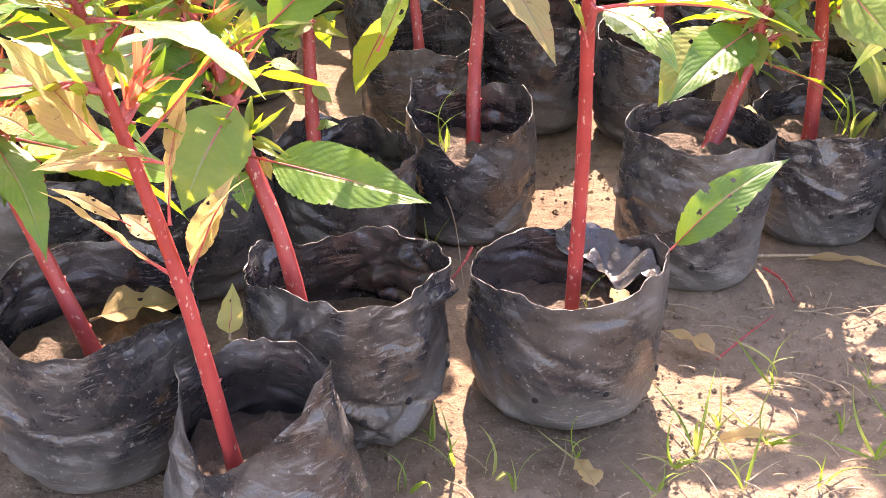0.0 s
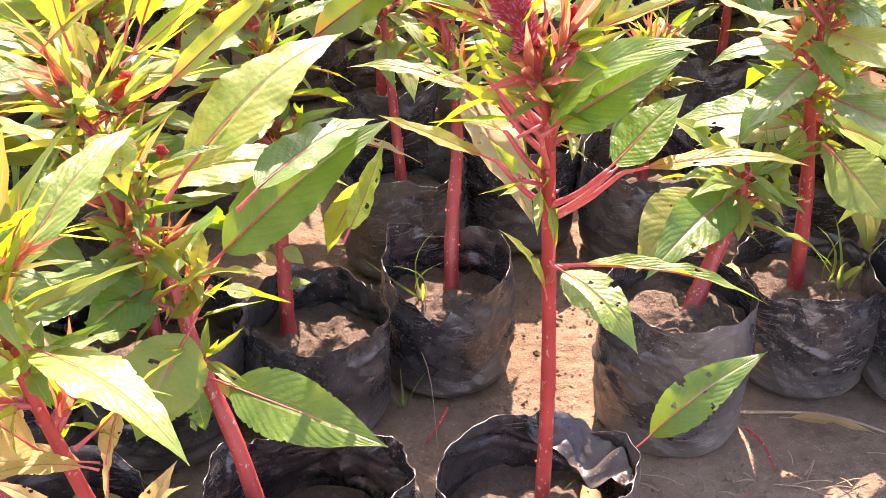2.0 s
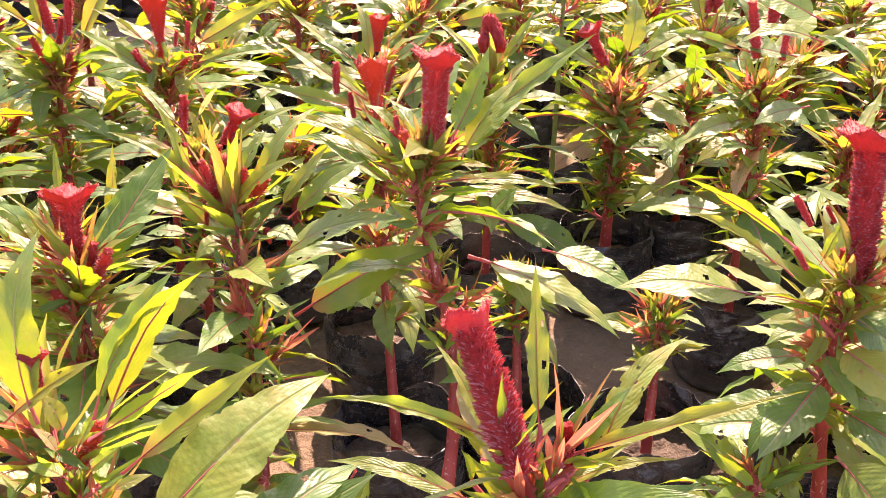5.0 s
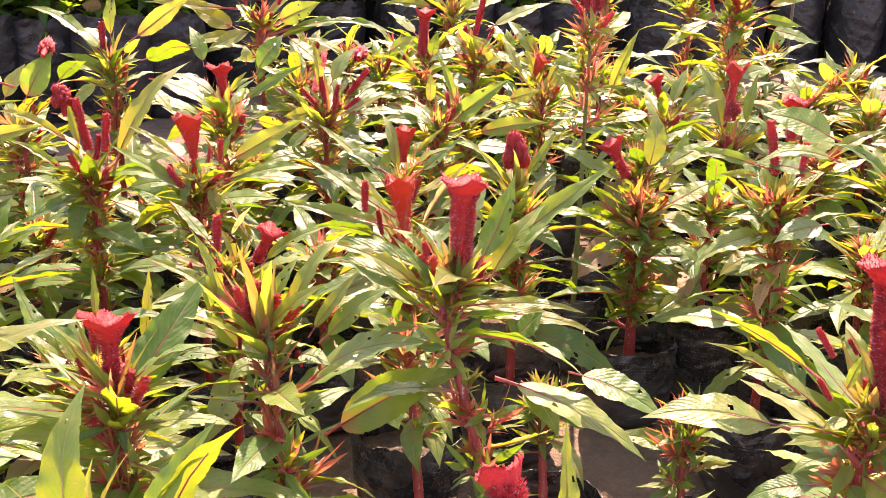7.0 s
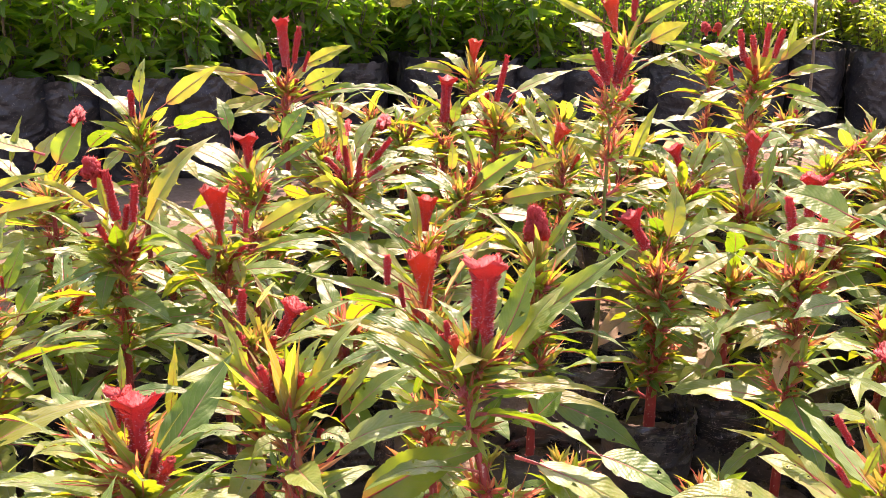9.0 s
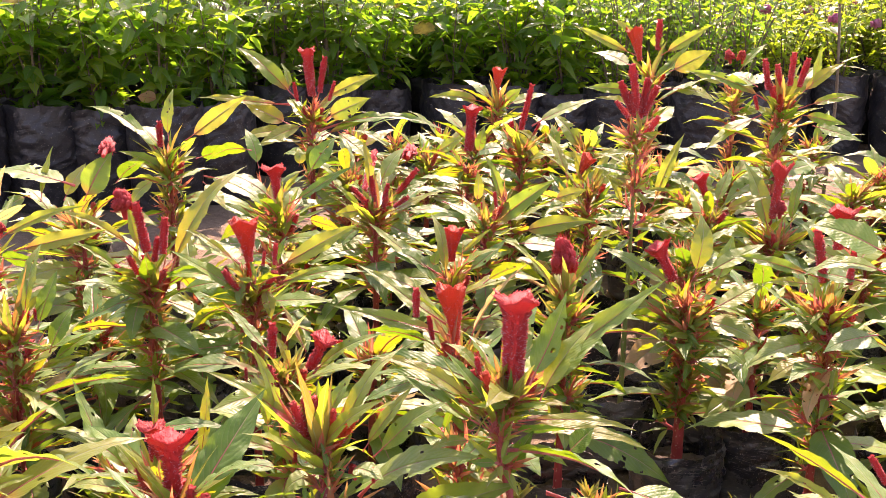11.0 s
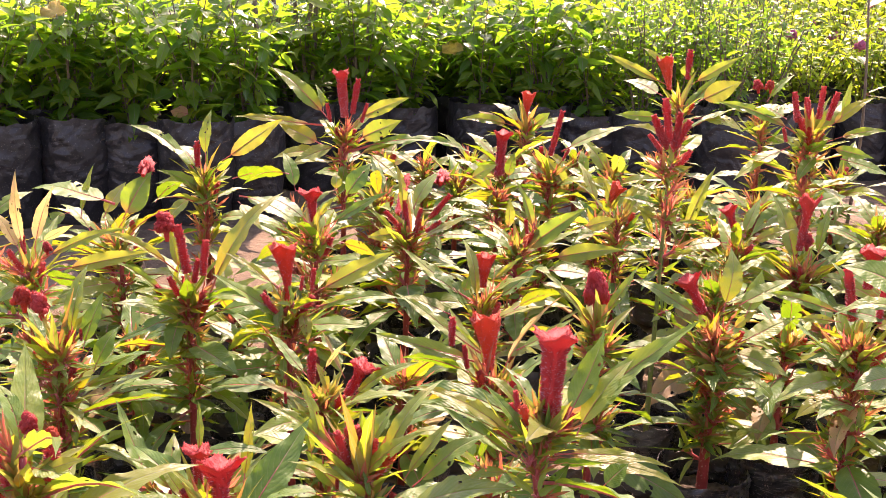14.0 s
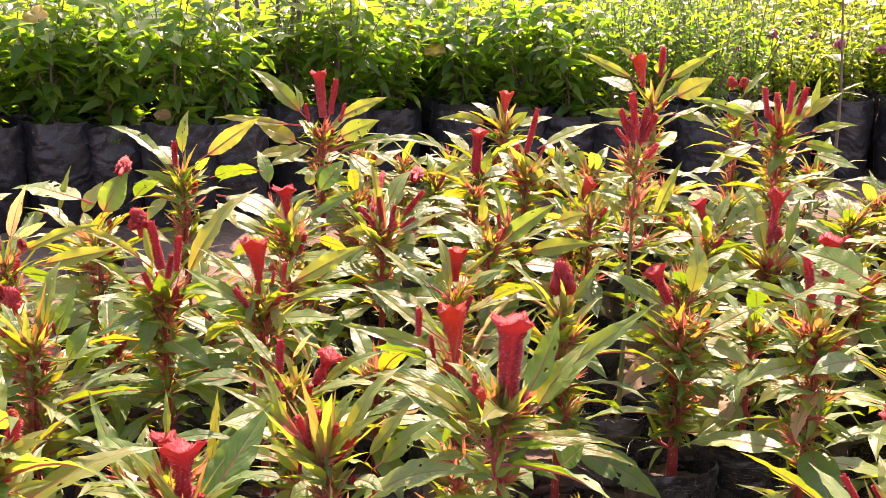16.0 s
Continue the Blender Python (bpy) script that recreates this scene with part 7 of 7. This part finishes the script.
def shrub(x, y, seed, forms, label, group, flower=None, scale=1.0):
    r = random.Random(seed)
    plant = tagged(new("potted_shrub"), label, "potted plant", group)
    plant.location = (x, y, ground_height(x, y) - 0.01)
    bag = TALL_BAGS[seed % 3]
    turn = Matrix.Rotation(r.uniform(0, 6), 4, "Z")
    part("grow_bag", bag[0], plant, turn)
    part("soil", bag[1], plant, turn)
    crown, twigs = forms[seed % len(forms)]
    m = Matrix.Translation((0, 0, 0.26)) @ turn @ Matrix.Scale(scale * r.uniform(0.9, 1.15), 4)
    part("crown", crown, plant, m)
    part("branchwork", twigs, plant, m)
    if flower:
        a = r.uniform(0, 6)
        part("flower", flower, plant, Matrix.Translation((0.09 * math.cos(a), -0.06, 0.26 + r.uniform(0.2, 0.36))) @ Matrix.Rotation(r.uniform(0.3, 1.2), 4, "X"))
    return plant


back = random.Random(9)
n = 0
for row in range(11):
    for col in range(22):
        x = -2.4 + 0.215 * col + (0.1 if row % 2 else 0) + back.uniform(-0.07, 0.07)
        y = float(np.interp(x, (-2.4, -1.6, -1.38, -1.1, -0.95, -0.7, 0.1, 0.7), (2.8, 3.24, 3.40, 3.48, 4.0, 4.22, 4.26, 4.3))) + 0.25 * row + back.uniform(-0.03, 0.03)
        n += 1
        if x > 0.58:
            continue
        if x > 0.03:
            shrub(x, y, n, DARK_FORMS, "dense dark small-leaved shrub in a tall black grow bag", "small-leaved shrubs in tall bags")
            continue
        shrub(x, y, n, SHRUB_FORMS, "leafy green shrub in a tall black grow bag", "green shrubs in tall bags", yellow if n % 5 == 0 else None)
for row in range(8):
    for col in range(9):
        x = 0.74 + 0.24 * col + back.uniform(-0.03, 0.03)
        y = 5.0 + 0.27 * row + back.uniform(-0.03, 0.03)
        n += 1
        shrub(x, y, n, SMALL_FORMS, "bright small-leaved shrub with pink flowers in a black grow bag", "bright shrubs in bags", pink if n % 2 == 0 else None, scale=1.0 + 0.12 * row)

tagged_shrub = shrub(-1.19, 3.40, 5, SHRUB_FORMS, "leafy green shrub with one pale dry leaf in black bag", "green shrubs in tall bags")
dry_at = tagged_shrub.location
leaf_on(tagged_shrub, Vector((-1.171, 3.330, 0.454)) - dry_at, Vector((-1.210, 3.270, 0.472)) - dry_at, 0.045, 0, 60, "old")

small_tree = shrub_form(540, 0.62, 0.22, 12, 40, 0.034, SHRUB, 0.25)
shrub(0.34, 4.75, 901, [small_tree], "dark small-leaved bush with a woody trunk in a tall grow bag", "green shrubs in tall bags", scale=1.2)


def sapling(x, y, height):
    """A thin bare-stemmed sapling with a few large leaves near its top."""
    r = random.Random(15)
    plant = tagged(new("sapling"), "thin woody sapling with a few pale leaves at its top", "plant")
    plant.location = (x, y, ground_height(x, y) - 0.005)
    s = Shape()
    line = curve_points([(0, 0, 0), (0.01, 0, height * 0.5), (-0.02, 0.0, height)], 10)
    s.tube(line, [0.006 - 0.0003 * i for i in range(11)], 7, 0)
    part("stem", s.mesh("stem", [WOOD]), plant)
    for i in range(9):
        b = line[6 + i % 5]
        az = i * 2.4
        d = Vector((math.cos(az), math.sin(az), r.uniform(-0.2, 0.5)))
        leaf_on(plant, b, b + d.normalized() * r.uniform(0.07, 0.11), 0.03, i)
    return plant


sapling(0.755, 3.62, 0.80)


def bare_bush(x, y):
    """Tall woody stems, bare below, between the shrubs."""
    r = random.Random(33)
    bush = tagged(new("woody_bush"), "bare brown woody stems standing among green shrubs", "plant")
    bush.location = (x, y, ground_height(x, y) - 0.005)
    for k, (dx, lean) in enumerate(((-0.05, -0.09), (0.0, -0.01), (0.045, 0.05), (0.06, 0.02))):
        line = curve_points([(dx * 0.4, 0, 0), (dx + r.uniform(-0.01, 0.01), 0.01, 0.45), (dx + lean, 0.02, 1.05)], 12)
        s = Shape()
        s.tube(line, [0.011 * (1.1 - 0.06 * i) for i in range(13)], 8, 0)
        for i in range(5, 12):
            a = r.uniform(0, 6.28)
            b = line[i]
            s.tube([b, b + Vector((math.cos(a) * 0.04, math.sin(a) * 0.03, 0.05)), b + Vector((math.cos(a) * 0.07, math.sin(a) * 0.05, 0.13))], [0.003, 0.0022, 0.001], 5, 0)
        part("stem", s.mesh("stem", [WOOD]), bush)
    for i in range(14):
        a, z = i * 2.4, r.uniform(0.75, 1.05)
        b = Vector((r.uniform(-0.1, 0.09), 0.01, z))
        leaf_on(bush, b, b + Vector((math.cos(a), math.sin(a), r.uniform(-0.3, 0.5))).normalized() * r.uniform(0.06, 0.1), 0.032, i)
    return bush


bare_bush(-1.08, 3.99)

# ---- small things on the ground ----
def grass_form(seed, blades, height, spread):
    r = random.Random(seed)
    s = Shape()
    for i in range(blades):
        az = i * 2.4 + r.uniform(-0.5, 0.5)
        el = r.uniform(*spread)
        d = Vector((math.cos(az) * math.cos(el), math.sin(az) * math.cos(el), math.sin(el)))
        b = Vector((r.uniform(-0.004, 0.004), r.uniform(-0.004, 0.004), -0.002))
        s.blade(aim(b, b + d, r.uniform(-60, 60)), height * r.uniform(0.5, 1.1), 0.0042 * r.uniform(0.7, 1.3), r, 7, 1, r.uniform(0.2, 1.2), 0.3, 0.02, 0, 0.0, 0, 0.25)
    return s.mesh("grass_form", [GRASS])


GRASSES = [grass_form(800 + i, 3 + i, 0.070 + 0.015 * (i % 3), (0.25, 1.4)) for i in range(4)]
for i, (x, y, z, size) in enumerate((
    (0.208, 0.738, 0, 1.1), (0.364, 0.780, 0, 1.2), (0.436, 0.876, 0, 0.9), (0.162, 0.775, 0, 0.8), (0.145, 0.715, 0, 1.0),
    (0.125, 1.068, 0, 0.9), (0.272, 0.766, 0, 0.6), (0.518, 0.885, 0, 0.7), (0.450, 0.755, 0, 0.9), (0.395, 0.745, 0, 1.0),
    (0.500, 0.790, 0, 0.8), (0.420, 0.800, 0, 1.1), (0.478, 0.820, 0, 0.9), (0.385, 0.815, 0, 0.8), (0.535, 0.775, 0, 1.0), (0.345, 0.765, 0, 0.9), (0.225, 0.725, 0, 0.9), (0.180, 0.750, 0, 0.9), (0.330, 0.735, 0, 0.5), (0.560, 0.840, 0, 0.8),
)):
    tuft = tagged(new("grass_tuft", GRASSES[i % 4]), "small green grass tuft growing in bare earth", "grass", "grass tufts")
    tuft.matrix_basis = Matrix.Translation((x, y, z + ground_height(x, y))) @ Matrix.Rotation(i * 1.7, 4, "Z") @ Matrix.Scale(size * 0.75, 4)
for i, (plant, x, y, z) in enumerate(((plant_d, 0.545, 1.215, 0.088), (plant_d, 0.556, 1.190, 0.088), (plant_b, 0.135, 1.145, 0.082), (plant_a, 0.281, 0.850, 0.070))):
    m = Matrix.Translation(Vector((x, y, z)) - plant[1]) @ Matrix.Rotation(i * 2.0, 4, "Z") @ Matrix.Scale((1.3, 1.1, 0.8, 0.6)[i], 4)
    part("weed", GRASSES[i % 4], plant[0], m, "thin green grass weed")


def twig(a, b, radius, mat, name="twig", label="thin dry red leaf stalk lying on the earth"):
    s = Shape()
    a, b = Vector(a), Vector(b)
    mid = (a + b) / 2 + Vector((0.06, 0.08, 0.02)) * (b - a).length
    pts = curve_points([a, mid, b], 8)
    s.tube([p - a for p in pts], [radius * (1.1 - 0.6 * i / 8) for i in range(9)], 6, 0)
    t = tagged(new(name, s.mesh(name, [mat])), label, "twig", "fallen twigs")
    t.location = a
    return t


twig((0.170, 1.045, 0.026), (0.153, 1.015, 0.006), 0.0020, STEM)
twig((0.456, 1.068, 0.008), (0.475, 1.010, 0.006), 0.0016, STEM)
twig((0.392, 0.905, 0.006), (0.450, 0.975, 0.010), 0.0011, STEM)
twig((0.452, 1.095, 0.006), (0.600, 1.070, 0.008), 0.0018, STRAW, "dry_stalk", "pale dry plant stalk lying on the earth")
twig((0.110, 1.120, 0.090), (0.165, 1.010, 0.004), 0.0007, STRAW, "straw", "fine pale straw leaning from a grow bag")
twig((0.055, 0.800, 0.082), (0.118, 0.822, 0.086), 0.0011, STRAW, "straw", "pale straw lying on potting soil")
scatter = random.Random(31)
for i in range(120):
    x, y = scatter.uniform(0.2, 0.62), scatter.uniform(0.70, 1.05)
    if math.hypot(x - 0.258, y - 0.862) < 0.1 or math.hypot(x - 0.38, y - 1.083) < 0.1 or math.hypot(x - 0.52, y - 1.19) < 0.1:
        continue
    a = scatter.uniform(0, 6.28)
    ln = scatter.uniform(0.008, 0.05)
    twig((x, y, 0.006), (x + math.cos(a) * ln, y + math.sin(a) * ln, 0.005), 0.0007, STRAW, "straw", "thin pale straw lying on bare earth")


def fallen_leaf(x, y, z, turn, length, width, mat, label, tilt=8):
    r = random.Random(int(x * 1000))
    s = Shape()
    s.blade(Matrix(), length, width * 1.45, r, 10, 3, 0.25, 0.35, 0.06, 0, 0.12, 1, 0.5, 1)
    ob = tagged(new("fallen_leaf", s.mesh("fallen_leaf", [mat, STRAW])), label, "leaf", "fallen leaves")
    ob.matrix_basis = pose(x, y, z, tilt, 6, turn)
    return ob


fallen_leaf(0.395, 0.905, 0.007, 60, 0.055, 0.024, OLD, "yellowed leaf lying on bare earth")
fallen_leaf(0.370, 0.785, 0.008, -80, 0.060, 0.013, OLD, "narrow yellow leaf lying beside a grass tuft")
fallen_leaf(0.286, 0.725, 0.006, 30, 0.035, 0.020, OLD, "pinkish withered leaf lying on bare earth")
fallen_leaf(0.490, 1.088, 0.008, -110, 0.090, 0.014, OLD, "curled dry brown leaf lying on bare earth")
fallen_leaf(-0.105, 0.785, 0.088, -70, 0.075, 0.040, OLD, "broad tan dry leaf lying in a grow bag", 4)
fallen_leaf(0.022, 0.730, 0.115, 10, 0.040, 0.018, OLD, "brown dry leaf caught on a bag rim", 60)
fallen_leaf(0.310, 0.845, 0.078, 20, 0.045, 0.022, OLD, "tan dry leaf lying in a grow bag", 5)


def crumbs():
    """Loose crumbs of earth."""
    r = random.Random(77)
    s = Shape()
    for _ in range(4500):
        x, y = r.uniform(0.0, 0.75), r.uniform(0.62, 1.5)
        k = r.uniform(0.0008, 0.0030) if r.random() < 0.93 else r.uniform(0.002, 0.0045)
        c = Vector((x, y, ground_height(x, y) + k * 0.2))
        b = len(s.v)
        for d in ((1, 0, 0), (-1, 0, 0), (0, 1, 0), (0, -1, 0), (0, 0, 1), (0, 0, -1)):
            s.v.append(c + Vector(d) * k * r.uniform(0.6, 1.2))
            s.uv.append((0, 0))
        for f in ((0, 2, 4), (2, 1, 4), (1, 3, 4), (3, 0, 4), (2, 0, 5), (1, 2, 5), (3, 1, 5), (0, 3, 5)):
            s.f.append(tuple(b + q for q in f))
            s.m.append(0)
    ob = new("earth_crumbs", s.mesh("earth_crumbs", [GROUND], smooth=False))
    tagged(ob, "loose crumbs and clods of dry earth", "earth", kind="stuff")


crumbs()

# punched drain holes in the nearest bags, as black discs set on the film
for plant, r_at, holes in ((plant_a, 0.072, ((-1.75, 0.034), (-1.30, 0.040), (-0.35, 0.046))), (plant_e, 0.074, ((-0.7, 0.05), (-1.1, 0.045), (-0.2, 0.052))), (plant_d, 0.074, ((-1.6, 0.04), (-1.1, 0.04))), (plant_c, 0.072, ((-1.5, 0.03),))):
    ob = plant[0]
    wall = [c for c in ob.children if c.name.startswith("grow_bag")][0].data
    for a, z in holes:
        d = Vector((math.cos(a), math.sin(a), 0))
        best = max((v.co for v in wall.vertices if abs(v.co.z - z) < 0.006 and v.co.xy.normalized().dot(d.xy) > 0.985), key=lambda co: co.xy.length)
        part("drain_hole", HOLE_FORM, ob, Matrix.Translation(best) @ Matrix.Rotation(a - HALF, 4, "Z"), "small punched drain hole")

# ---- among the shrubs ----
for i, (a, b) in enumerate((((-1.27, 3.70, 0.60), (-1.33, 3.70, 0.99)), ((-1.20, 3.72, 0.60), (-1.25, 3.70, 1.02)), ((-1.12, 3.76, 0.55), (-1.17, 3.75, 1.0)))):
    s = Shape()
    s.tube([(0, 0, 0), ((b[0] - a[0]) / 2 + 0.006, 0.005, 0.27), (b[0] - a[0], b[1] - a[1], b[2] - a[2] + 0.1)], [0.008, 0.0075, 0.006], 8, 0)
    stake = tagged(new("bare_stem", s.mesh("bare_stem", [WOOD])), "bare brown woody stem standing among green shrubs", "stem", "bare stems")
    stake.location = a
